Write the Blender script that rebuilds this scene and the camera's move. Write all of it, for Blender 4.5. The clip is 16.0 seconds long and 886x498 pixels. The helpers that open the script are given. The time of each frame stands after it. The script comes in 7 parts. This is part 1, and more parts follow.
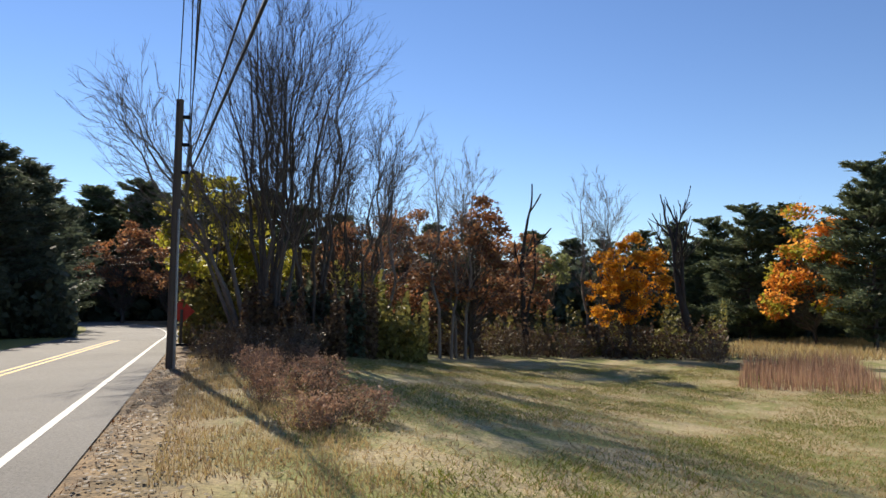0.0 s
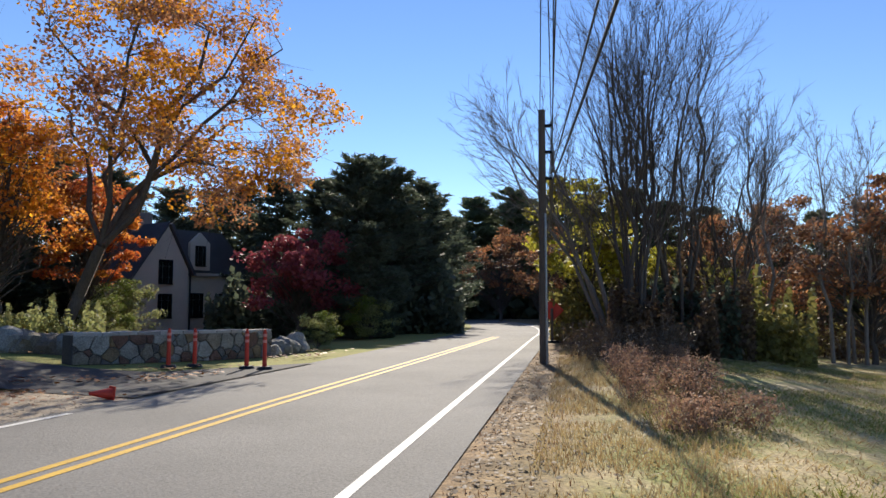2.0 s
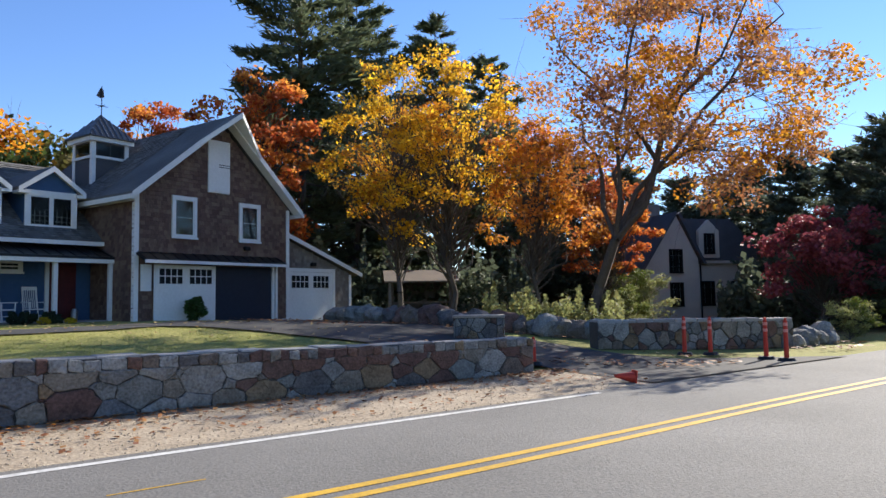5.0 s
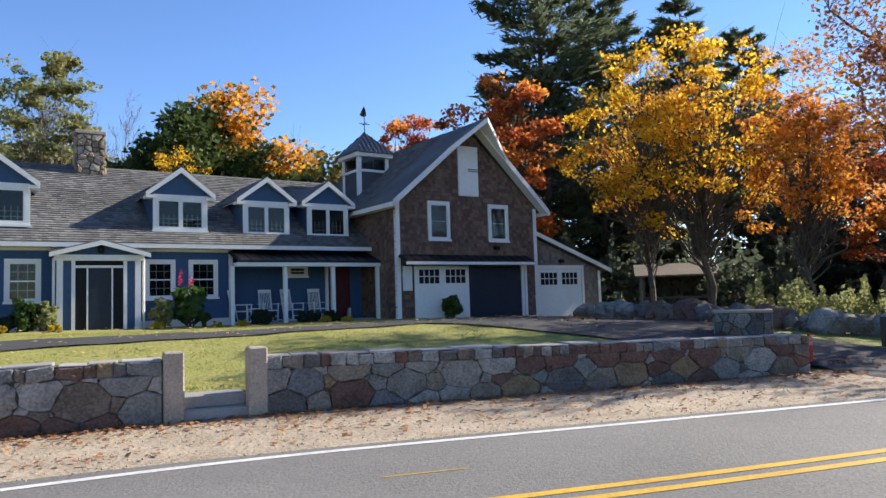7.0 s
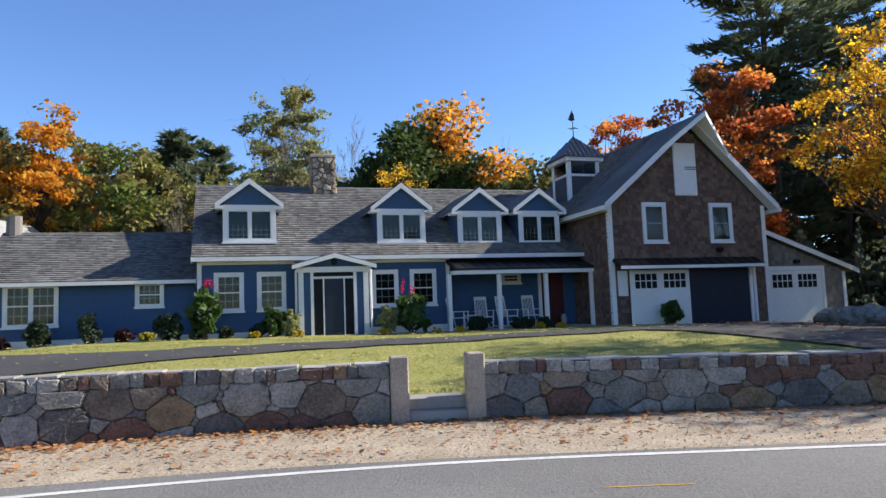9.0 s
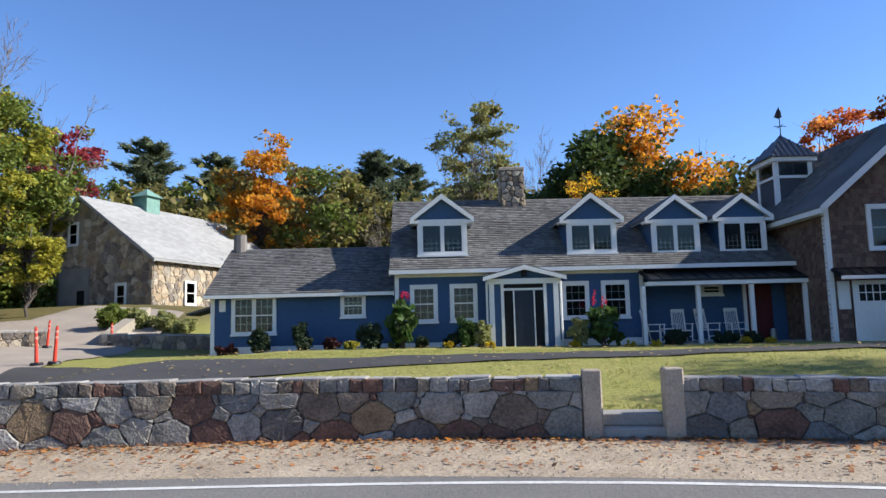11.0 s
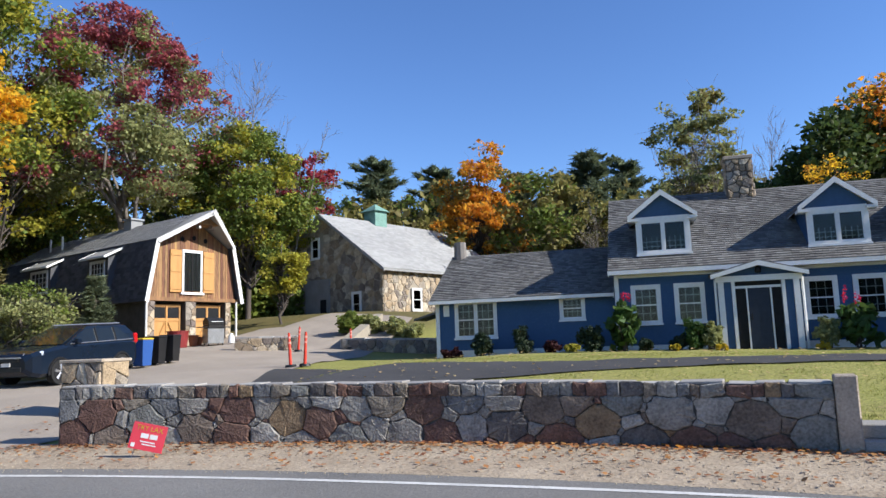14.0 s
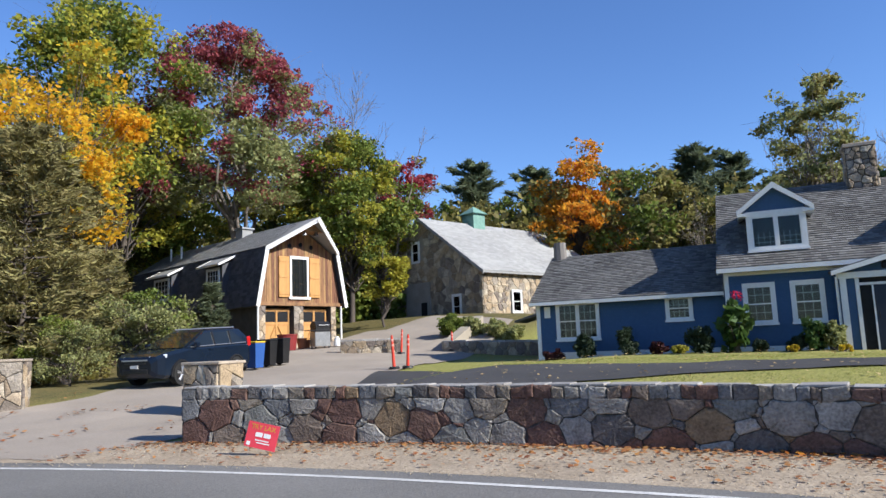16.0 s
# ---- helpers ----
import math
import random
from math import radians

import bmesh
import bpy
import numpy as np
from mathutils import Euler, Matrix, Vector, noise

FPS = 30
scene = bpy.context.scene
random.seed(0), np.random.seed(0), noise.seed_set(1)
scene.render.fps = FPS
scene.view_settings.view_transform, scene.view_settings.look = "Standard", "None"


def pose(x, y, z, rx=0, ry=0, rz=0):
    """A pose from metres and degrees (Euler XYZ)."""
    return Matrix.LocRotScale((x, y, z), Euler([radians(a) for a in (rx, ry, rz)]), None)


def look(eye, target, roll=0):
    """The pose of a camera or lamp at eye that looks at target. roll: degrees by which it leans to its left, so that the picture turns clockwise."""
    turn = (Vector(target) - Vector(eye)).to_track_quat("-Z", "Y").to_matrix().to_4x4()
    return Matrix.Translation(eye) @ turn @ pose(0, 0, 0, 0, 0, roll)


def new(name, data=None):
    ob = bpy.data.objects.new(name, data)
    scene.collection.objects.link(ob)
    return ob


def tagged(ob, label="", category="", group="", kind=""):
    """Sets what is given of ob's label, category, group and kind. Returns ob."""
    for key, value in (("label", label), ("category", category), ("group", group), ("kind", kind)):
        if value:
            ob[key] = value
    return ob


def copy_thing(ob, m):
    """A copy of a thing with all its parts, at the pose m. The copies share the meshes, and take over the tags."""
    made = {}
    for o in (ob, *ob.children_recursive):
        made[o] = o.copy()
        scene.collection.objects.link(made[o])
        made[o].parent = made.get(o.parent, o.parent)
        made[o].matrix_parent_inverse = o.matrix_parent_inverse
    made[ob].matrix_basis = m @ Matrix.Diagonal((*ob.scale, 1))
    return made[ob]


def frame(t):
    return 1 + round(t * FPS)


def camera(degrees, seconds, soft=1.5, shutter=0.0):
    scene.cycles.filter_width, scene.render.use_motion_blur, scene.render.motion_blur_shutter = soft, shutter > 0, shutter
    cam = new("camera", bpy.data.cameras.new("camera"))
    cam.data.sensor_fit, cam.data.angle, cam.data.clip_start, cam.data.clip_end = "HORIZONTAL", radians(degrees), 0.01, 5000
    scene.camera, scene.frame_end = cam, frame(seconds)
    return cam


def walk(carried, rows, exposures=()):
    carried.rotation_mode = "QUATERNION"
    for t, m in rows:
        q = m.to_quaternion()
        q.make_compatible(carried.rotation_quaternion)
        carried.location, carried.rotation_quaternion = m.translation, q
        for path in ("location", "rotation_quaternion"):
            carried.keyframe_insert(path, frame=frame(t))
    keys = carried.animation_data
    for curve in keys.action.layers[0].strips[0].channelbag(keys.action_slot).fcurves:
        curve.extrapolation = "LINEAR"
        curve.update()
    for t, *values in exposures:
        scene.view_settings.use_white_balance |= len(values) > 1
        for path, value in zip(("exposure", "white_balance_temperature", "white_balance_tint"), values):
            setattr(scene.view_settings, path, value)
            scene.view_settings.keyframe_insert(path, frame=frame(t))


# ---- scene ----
# ---- camera: it stands at the roadside and turns from the field to the houses ----
EYE = Vector((0.0, 0.0, 1.6))
cam = camera(63.98, 16.0)
TURNS = ((0.0, -105.23, 4.76, -0.35), (0.5, -97.43, 4.85, -0.35), (1.0, -90.69, 4.82, -0.38), (1.5, -83.07, 4.71, -0.22),
        (2.0, -76.40, 4.55, -0.06), (2.5, -68.84, 4.39, 0.09), (3.0, -62.33, 4.23, 0.41), (3.5, -55.15, 4.11, 0.55),
        (4.0, -49.13, 4.01, 0.71), (4.5, -42.60, 3.95, 0.84), (4.7, -40.24, 3.92, 0.83), (6.8, -18.82, 3.98, 1.70),
        (7.0, -17.03, 4.05, 1.79), (7.5, -12.30, 4.24, 1.92), (8.0, -8.28, 4.51, 1.99), (8.5, -3.81, 4.81, 2.11),
        (9.0, -0.00, 5.14, 2.16), (9.5, 4.22, 5.48, 2.16), (9.7, 5.79, 5.63, 2.11), (11.8, 20.32, 6.81, 1.61),
        (12.0, 21.51, 6.79, 1.78), (12.5, 24.74, 6.95, 1.76), (13.0, 27.40, 7.07, 1.76), (13.5, 30.31, 7.19, 1.85),
        (14.0, 32.70, 7.32, 1.96), (14.5, 35.26, 7.48, 2.04), (15.0, 37.28, 7.60, 2.11), (15.5, 39.27, 7.69, 2.22),
        (16.0, 40.73, 7.77, 2.22))


def facing(yaw, pitch, lean):
    """The pose of the camera that heads yaw degrees left of north, pitch degrees up."""
    a, b = radians(yaw), radians(pitch)
    ahead = Vector((-math.sin(a) * math.cos(b), math.cos(a) * math.cos(b), math.sin(b)))
    return look(EYE, EYE + ahead, -lean)


walk(cam, [(t, facing(yaw, pitch, lean)) for t, yaw, pitch, lean in TURNS],
     [(0.0, 0.42, 7100, 10), (1.5, 0.54, 6950, 10), (3.5, 0.72, 6550, 10), (4.5, 0.84, 6500, 10), (7.0, 1.02, 6600, 10), (9.0, 0.97, 6450, 10), (12.5, 0.78, 6150, 10), (16.0, 0.74, 6100, 10)])

# ---- light ----
SUN_AZ, SUN_EL = 77.0, 32.0      # degrees clockwise from north, degrees up
world = bpy.data.worlds.new("world")
scene.world = world
world.use_nodes = True
wn = world.node_tree.nodes
sky = wn.new("ShaderNodeTexSky")
sky.sky_type = "NISHITA"
sky.sun_disc = False
sky.sun_elevation, sky.sun_rotation = radians(SUN_EL), radians(SUN_AZ)
sky.altitude, sky.air_density, sky.dust_density, sky.ozone_density = 60, 0.9, 0.0, 4.0
wn["Background"].inputs["Strength"].default_value = 0.116
deep = wn.new("ShaderNodeHueSaturation")      # a clear, dry autumn sky
deep.inputs["Hue"].default_value, deep.inputs["Saturation"].default_value = 0.508, 1.10
world.node_tree.links.new(sky.outputs[0], deep.inputs["Color"])
world.node_tree.links.new(deep.outputs[0], wn["Background"].inputs[0])
sun = new("sun", bpy.data.lights.new("sun", "SUN"))
sun.data.energy, sun.data.angle, sun.data.color = 5.0, radians(0.5), (1.0, 0.93, 0.82)
a, b = radians(SUN_AZ), radians(SUN_EL)
sun.matrix_world = look((0, 0, 50), (-50 * math.sin(a) * math.cos(b), -50 * math.cos(a) * math.cos(b), 50 - 50 * math.sin(b)))


# ---- materials ----
def mat(name, col, col2=None, rough=0.8, big=0.6, fine=25.0, bump=0.15, metal=0.0, island=0.0, per=0.0, spec=0.3, stretch=(1, 1, 1), blend=0.5, sheer=0.0):
    """A surface whose colour drifts between col and col2 at two sizes (big and fine: waves a metre); island and per: how far single pieces differ."""
    m = bpy.data.materials.new(name)
    m.use_nodes = True
    nt = m.node_tree
    N, L = nt.nodes, nt.links
    bsdf = N["Principled BSDF"]
    col2 = col2 or tuple(c * 0.6 for c in col)
    geo = N.new("ShaderNodeNewGeometry")
    mp = N.new("ShaderNodeMapping")
    mp.inputs["Scale"].default_value = stretch
    L.new(geo.outputs["Position"], mp.inputs["Vector"])
    waves = []
    for s, d in ((big, 4), (fine, 3)):
        n = N.new("ShaderNodeTexNoise")
        n.inputs["Scale"].default_value, n.inputs["Detail"].default_value = s, d
        L.new(mp.outputs[0], n.inputs["Vector"])
        waves.append(n.outputs["Fac"])
    add = N.new("ShaderNodeMath")
    add.operation = "MULTIPLY_ADD"
    L.new(waves[0], add.inputs[0])
    add.inputs[1].default_value = 0.9
    sub = N.new("ShaderNodeMath")
    sub.operation = "MULTIPLY_ADD"
    L.new(waves[1], sub.inputs[0])
    sub.inputs[1].default_value, sub.inputs[2].default_value = 1.1, -0.5
    L.new(sub.outputs[0], add.inputs[2])
    ramp = N.new("ShaderNodeMapRange")
    ramp.inputs["From Min"].default_value, ramp.inputs["From Max"].default_value = blend - 0.3, blend + 0.3
    L.new(add.outputs[0], ramp.inputs["Value"])
    mix = N.new("ShaderNodeMix")
    mix.data_type = "RGBA"
    mix.inputs["A"].default_value, mix.inputs["B"].default_value = (*col2, 1), (*col, 1)
    L.new(ramp.outputs[0], mix.inputs["Factor"])
    out = mix.outputs["Result"]
    for amount, pick in ((island, 0), (per, 1)):
        if amount:
            src = geo.outputs["Random Per Island"] if pick == 0 else N.new("ShaderNodeObjectInfo").outputs["Random"]
            hsv = N.new("ShaderNodeHueSaturation")
            for sock, lo, hi in (("Value", 1 - amount, 1 + amount), ("Hue", 0.5 - 0.06 * amount, 0.5 + 0.06 * amount)):
                r = N.new("ShaderNodeMapRange")
                r.inputs["To Min"].default_value, r.inputs["To Max"].default_value = lo, hi
                L.new(src, r.inputs["Value"])
                L.new(r.outputs[0], hsv.inputs[sock])
            L.new(out, hsv.inputs["Color"])
            out = hsv.outputs["Color"]
    L.new(out, bsdf.inputs["Base Color"])
    bsdf.inputs["Roughness"].default_value, bsdf.inputs["Metallic"].default_value = rough, metal
    bsdf.inputs["Specular IOR Level"].default_value = spec
    if bump:
        bp = N.new("ShaderNodeBump")
        bp.inputs["Strength"].default_value, bp.inputs["Distance"].default_value = bump, 0.02
        L.new(waves[1], bp.inputs["Height"])
        L.new(bp.outputs[0], bsdf.inputs["Normal"])
    if sheer:
        tr = N.new("ShaderNodeBsdfTranslucent")
        L.new(out, tr.inputs["Color"])
        ms = N.new("ShaderNodeMixShader")
        ms.inputs[0].default_value = sheer
        L.new(bsdf.outputs[0], ms.inputs[1])
        L.new(tr.outputs[0], ms.inputs[2])
        L.new(ms.outputs[0], N["Material Output"].inputs["Surface"])
    return m


def pane_mat(name):
    """Window glass: clear, with the mirror that grows towards grazing angles."""
    m = bpy.data.materials.new(name)
    m.use_nodes = True
    N, L = m.node_tree.nodes, m.node_tree.links
    clear, gloss, mix, fr = N.new("ShaderNodeBsdfTransparent"), N.new("ShaderNodeBsdfGlossy"), N.new("ShaderNodeMixShader"), N.new("ShaderNodeFresnel")
    clear.inputs[0].default_value = (0.75, 0.8, 0.8, 1)
    gloss.inputs["Roughness"].default_value = 0.03
    fr.inputs["IOR"].default_value = 1.38
    L.new(fr.outputs[0], mix.inputs[0])
    L.new(clear.outputs[0], mix.inputs[1])
    L.new(gloss.outputs[0], mix.inputs[2])
    L.new(mix.outputs[0], N["Material Output"].inputs["Surface"])
    return m


M = {
    "blue": mat("blue_clapboard", (0.041, 0.093, 0.190), (0.034, 0.078, 0.162), 0.55, 0.4, 9, 0.05),
    "white": mat("white_paint", (0.78, 0.78, 0.76), (0.68, 0.68, 0.66), 0.5, 0.8, 12, 0.04),
    "doorblue": mat("navy_door_paint", (0.016, 0.024, 0.042), (0.012, 0.018, 0.033), 0.4, 1, 8, 0.02),
    "doorred": mat("dark_red_door_paint", (0.09, 0.014, 0.016), (0.06, 0.01, 0.012), 0.45, 1, 8, 0.02),
    "shingle": mat("asphalt_shingle", (0.178, 0.173, 0.165), (0.088, 0.086, 0.083), 0.9, 0.7, 60, 0.3, island=0.34),
    "shinglegrey": mat("weathered_pale_shingle", (0.33, 0.33, 0.32), (0.25, 0.25, 0.245), 0.9, 0.35, 40, 0.2, island=0.12),
    "cedar": mat("cedar_shingle", (0.185, 0.115, 0.085), (0.10, 0.066, 0.053), 0.85, 1.2, 30, 0.3, island=0.32, stretch=(1, 1, 0.4)),
    "shake": mat("dark_wall_shingle", (0.10, 0.102, 0.115), (0.066, 0.068, 0.078), 0.85, 0.9, 40, 0.3, island=0.3),
    "cedargrey": mat("grey_cedar_shingle", (0.24, 0.205, 0.175), (0.15, 0.13, 0.115), 0.85, 1.2, 30, 0.3, island=0.28),
    "seam": mat("standing_seam_metal", (0.030, 0.032, 0.036), (0.022, 0.024, 0.028), 0.32, 0.6, 6, 0.03, metal=0.6, spec=0.5),
    "muntin": mat("greyed_sash_bar", (0.58, 0.59, 0.59), (0.5, 0.51, 0.51), 0.5, 0.8, 12, 0.02),
    "pane": pane_mat("window_glass"),
    # sheet behind panes: curtain streaks, with the room's shade in its dark colour
    "room": mat("unlit_curtained_room", (0.024, 0.026, 0.028), (0.010, 0.011, 0.012), 0.9, 1.5, 7, 0.0, stretch=(5, 5, 0.4)),
    "dark": mat("dark_interior", (0.015, 0.016, 0.018), None, 0.9, 1, 8, 0),
    "steel": mat("galvanised_steel", (0.35, 0.36, 0.37), None, 0.4, 3, 30, 0.05, metal=0.8),
    "black": mat("black_plastic", (0.012, 0.012, 0.013), (0.02, 0.02, 0.021), 0.4, 3, 40, 0.03),
    "iron": mat("black_iron", (0.015, 0.015, 0.016), None, 0.5, 3, 30, 0.1, metal=0.5),
    "concrete": mat("concrete", (0.33, 0.32, 0.30), (0.22, 0.215, 0.20), 0.9, 1.5, 45, 0.2),
    "granite": mat("granite_post", (0.47, 0.39, 0.305), (0.28, 0.235, 0.185), 0.85, 2.5, 30, 0.9),
    "mortar": mat("grey_mortar", (0.10, 0.094, 0.087), (0.05, 0.047, 0.044), 0.95, 2, 30, 0.4),
    # paler than the wall's stones: sunlight on the top is put into the colour
    "cap": mat("sunlit_capstone", (0.38, 0.36, 0.335), (0.24, 0.23, 0.215), 0.9, 1.8, 40, 0.4, per=0.2),
    "chimney": mat("round_chimney_stone", (0.26, 0.235, 0.21), (0.15, 0.14, 0.13), 0.9, 2, 30, 0.3, per=0.35),
    "buffstone": mat("buff_barn_stone", (0.42, 0.36, 0.26), (0.24, 0.205, 0.155), 0.9, 1.5, 20, 0.4, per=0.35),
    "buffmortar": mat("buff_mortar", (0.36, 0.32, 0.25), (0.26, 0.23, 0.185), 0.95, 1.5, 25, 0.3),
    "asphalt": mat("road_asphalt", (0.205, 0.197, 0.183), (0.115, 0.111, 0.104), 0.85, 0.3, 38, 0.5, spec=0.3),
    "newasphalt": mat("fresh_asphalt", (0.066, 0.064, 0.064), (0.044, 0.043, 0.043), 0.85, 0.5, 50, 0.3),
    "gravel": mat("driveway_gravel", (0.355, 0.305, 0.25), (0.255, 0.218, 0.178), 0.95, 0.5, 35, 0.4),
    "shoulder": mat("sandy_shoulder", (0.43, 0.355, 0.26), (0.23, 0.18, 0.125), 0.95, 1.1, 22, 0.9),
    "linewhite": mat("worn_white_line", (0.62, 0.61, 0.58), (0.36, 0.355, 0.34), 0.7, 2, 25, 0.1, blend=0.4),
    "lineyellow": mat("worn_yellow_line", (0.58, 0.35, 0.035), (0.36, 0.22, 0.035), 0.7, 2, 25, 0.1, blend=0.4),
    "bark": mat("grey_brown_bark", (0.13, 0.108, 0.09), (0.065, 0.054, 0.046), 0.95, 2, 25, 0.6, stretch=(1, 1, 0.25)),
    "barkpale": mat("pale_grey_bark", (0.23, 0.20, 0.175), (0.12, 0.105, 0.09), 0.95, 2, 25, 0.5, stretch=(1, 1, 0.25)),
    "barkdead": mat("dead_weathered_bark", (0.055, 0.048, 0.043), (0.03, 0.026, 0.024), 0.95, 2, 25, 0.5, stretch=(1, 1, 0.25)),
    "pole": mat("weathered_pole_wood", (0.12, 0.095, 0.075), (0.07, 0.056, 0.045), 0.9, 2, 20, 0.4, stretch=(4, 4, 0.2)),
    "red": mat("red_orange_plastic", (0.62, 0.055, 0.030), (0.50, 0.045, 0.025), 0.5, 2, 10, 0.03),
    "signred": mat("red_sign_sheet", (0.68, 0.06, 0.085), (0.62, 0.05, 0.075), 0.45, 1, 8, 0.02),
    "wood": mat("stained_vertical_boards", (0.32, 0.165, 0.075), (0.115, 0.060, 0.033), 0.65, 1.0, 10, 0.15, per=0.35, stretch=(3, 3, 0.25)),
    "gold": mat("honey_stained_door_wood", (0.52, 0.28, 0.095), (0.40, 0.205, 0.065), 0.5, 1.5, 14, 0.1, stretch=(3, 3, 0.3)),
}


def stone_mat(name, colours, seam=0.5):
    """Fieldstone: each stone takes its own colour, with mineral blotches and grain."""
    m = mat(name, (0.25, 0.245, 0.24), (0.10, 0.097, 0.094), 0.88, 3.5, 26, 1.0)
    N, L = m.node_tree.nodes, m.node_tree.links
    bsdf = N["Principled BSDF"]
    shade = bsdf.inputs["Base Color"].links[0].from_socket
    info, ramp, mul = N.new("ShaderNodeObjectInfo"), N.new("ShaderNodeValToRGB"), N.new("ShaderNodeMix")
    L.new(info.outputs["Random"], ramp.inputs[0])
    ramp.color_ramp.interpolation = "CONSTANT"
    el = ramp.color_ramp.elements
    while len(el) < len(colours):
        el.new(0.5)
    for i, c in enumerate(colours):
        el[i].position, el[i].color = i / len(colours), (*c, 1)
    mul.data_type, mul.blend_type = "RGBA", "MULTIPLY"
    mul.inputs["Factor"].default_value = 1.0
    gain = N.new("ShaderNodeMix")
    gain.data_type, gain.blend_type = "RGBA", "MULTIPLY"
    gain.inputs["Factor"].default_value = 1.0
    gain.inputs["B"].default_value = (6, 6, 6, 1)
    L.new(shade, gain.inputs["A"])
    L.new(gain.outputs["Result"], mul.inputs["A"])
    L.new(ramp.outputs["Color"], mul.inputs["B"])
    L.new(mul.outputs["Result"], bsdf.inputs["Base Color"])
    return m


M["fieldstone"] = stone_mat("fieldstone", [(0.175, 0.172, 0.16), (0.125, 0.078, 0.062), (0.235, 0.228, 0.208), (0.128, 0.133, 0.138), (0.19, 0.138, 0.085), (0.27, 0.262, 0.24), (0.112, 0.066, 0.054), (0.165, 0.168, 0.156), (0.145, 0.118, 0.096), (0.215, 0.205, 0.184), (0.14, 0.08, 0.06), (0.105, 0.099, 0.096), (0.185, 0.162, 0.13), (0.25, 0.245, 0.23)])
M["barnstone"] = stone_mat("barn_fieldstone", [(0.36, 0.295, 0.215), (0.20, 0.17, 0.14), (0.40, 0.335, 0.245), (0.16, 0.135, 0.118), (0.32, 0.25, 0.165), (0.27, 0.24, 0.20), (0.22, 0.175, 0.125), (0.42, 0.37, 0.29)])


# ---- helpers of this scene ----
def mesh_of(name, verts, faces, material, smooth=False):
    me = bpy.data.meshes.new(name)
    me.from_pydata([tuple(v) for v in verts], [], [tuple(f) for f in faces])
    for m in material if isinstance(material, (list, tuple)) else (material,):
        me.materials.append(m)
    if smooth:
        me.polygons.foreach_set("use_smooth", [True] * len(me.polygons))
    me.update()
    return me


def quads_mesh(name, V, material, k=4, smooth=False):
    """A mesh from an (n, k, 3) array: n loose faces of k corners."""
    V = np.asarray(V, dtype=np.float32)
    n = len(V)
    me = bpy.data.meshes.new(name)
    me.vertices.add(n * k)
    me.vertices.foreach_set("co", V.reshape(-1))
    me.loops.add(n * k)
    me.loops.foreach_set("vertex_index", np.arange(n * k, dtype=np.int32))
    me.polygons.add(n)
    me.polygons.foreach_set("loop_start", np.arange(0, n * k, k, dtype=np.int32))
    me.materials.append(material)
    me.update(calc_edges=True)
    return me


def empty(name, m=None, label="", category="", group="", kind=""):
    ob = new(name)
    ob.empty_display_size = 0.2
    if m is not None:
        ob.matrix_basis = m
    return tagged(ob, label, category, group, kind)


def part(name, bm, material, parent=None, label="", m=None):
    """Links a bmesh, or a mesh, as one object under a thing or a part."""
    if isinstance(bm, bmesh.types.BMesh):
        me = bpy.data.meshes.new(name)
        bmesh.ops.recalc_face_normals(bm, faces=bm.faces)
        bm.to_mesh(me)
        bm.free()
        me.materials.append(M[material] if isinstance(material, str) else material)
    else:
        me = bm
    ob = new(name, me)
    if parent is not None:
        ob.parent = parent
    if m is not None:
        ob.matrix_basis = m
    if label:
        ob["label"] = label
    return ob


def box(x0, x1, y0, y1, z0, z1, bm=None, bevel=0.0, m=None):
    bm = bm or bmesh.new()
    vs = [bm.verts.new((x, y, z)) for z in (z0, z1) for x, y in ((x0, y0), (x1, y0), (x1, y1), (x0, y1))]
    fs = [bm.faces.new([vs[i] for i in f]) for f in ((3, 2, 1, 0), (4, 5, 6, 7), (0, 1, 5, 4), (1, 2, 6, 5), (2, 3, 7, 6), (3, 0, 4, 7))]
    if m is not None:
        bmesh.ops.transform(bm, matrix=m, verts=vs)
    if bevel:
        bmesh.ops.bevel(bm, geom=list({e for f in fs for e in f.edges}), offset=bevel, segments=1, affect="EDGES")
    return bm


def prism(poly, h0, h1, axis="y", bm=None):
    """A polygon in (x, z) pushed along y, in (y, z) along x, or in (x, y) along z."""
    bm = bm or bmesh.new()
    put = {"y": lambda a, b, h: (a, h, b), "x": lambda a, b, h: (h, a, b), "z": lambda a, b, h: (a, b, h)}[axis]
    lo, hi = [bm.verts.new(put(*p, h0)) for p in poly], [bm.verts.new(put(*p, h1)) for p in poly]
    bm.faces.new(lo)
    bm.faces.new(hi[::-1])
    for i in range(len(poly)):
        j = (i + 1) % len(poly)
        bm.faces.new((lo[j], lo[i], hi[i], hi[j]))
    return bm


def rod(p, q, r0, r1=None, n=8, bm=None):
    bm = bm or bmesh.new()
    p, q = Vector(p), Vector(q)
    turn = (q - p).to_track_quat("Z", "Y")
    r1 = r0 if r1 is None else r1
    rings = []
    for c, r in ((p, r0), (q, r1)):
        rings.append([bm.verts.new(c + turn @ Vector((r * math.cos(2 * math.pi * i / n), r * math.sin(2 * math.pi * i / n), 0))) for i in range(n)])
    for i in range(n):
        j = (i + 1) % n
        bm.faces.new((rings[0][i], rings[0][j], rings[1][j], rings[1][i]))
    bm.faces.new(rings[0][::-1])
    bm.faces.new(rings[1])
    return bm


# ---- ground ----
def sstep(a, b, x):
    t = np.clip((np.asarray(x, float) - a) / (b - a), 0, 1)
    return t * t * (3 - 2 * t)


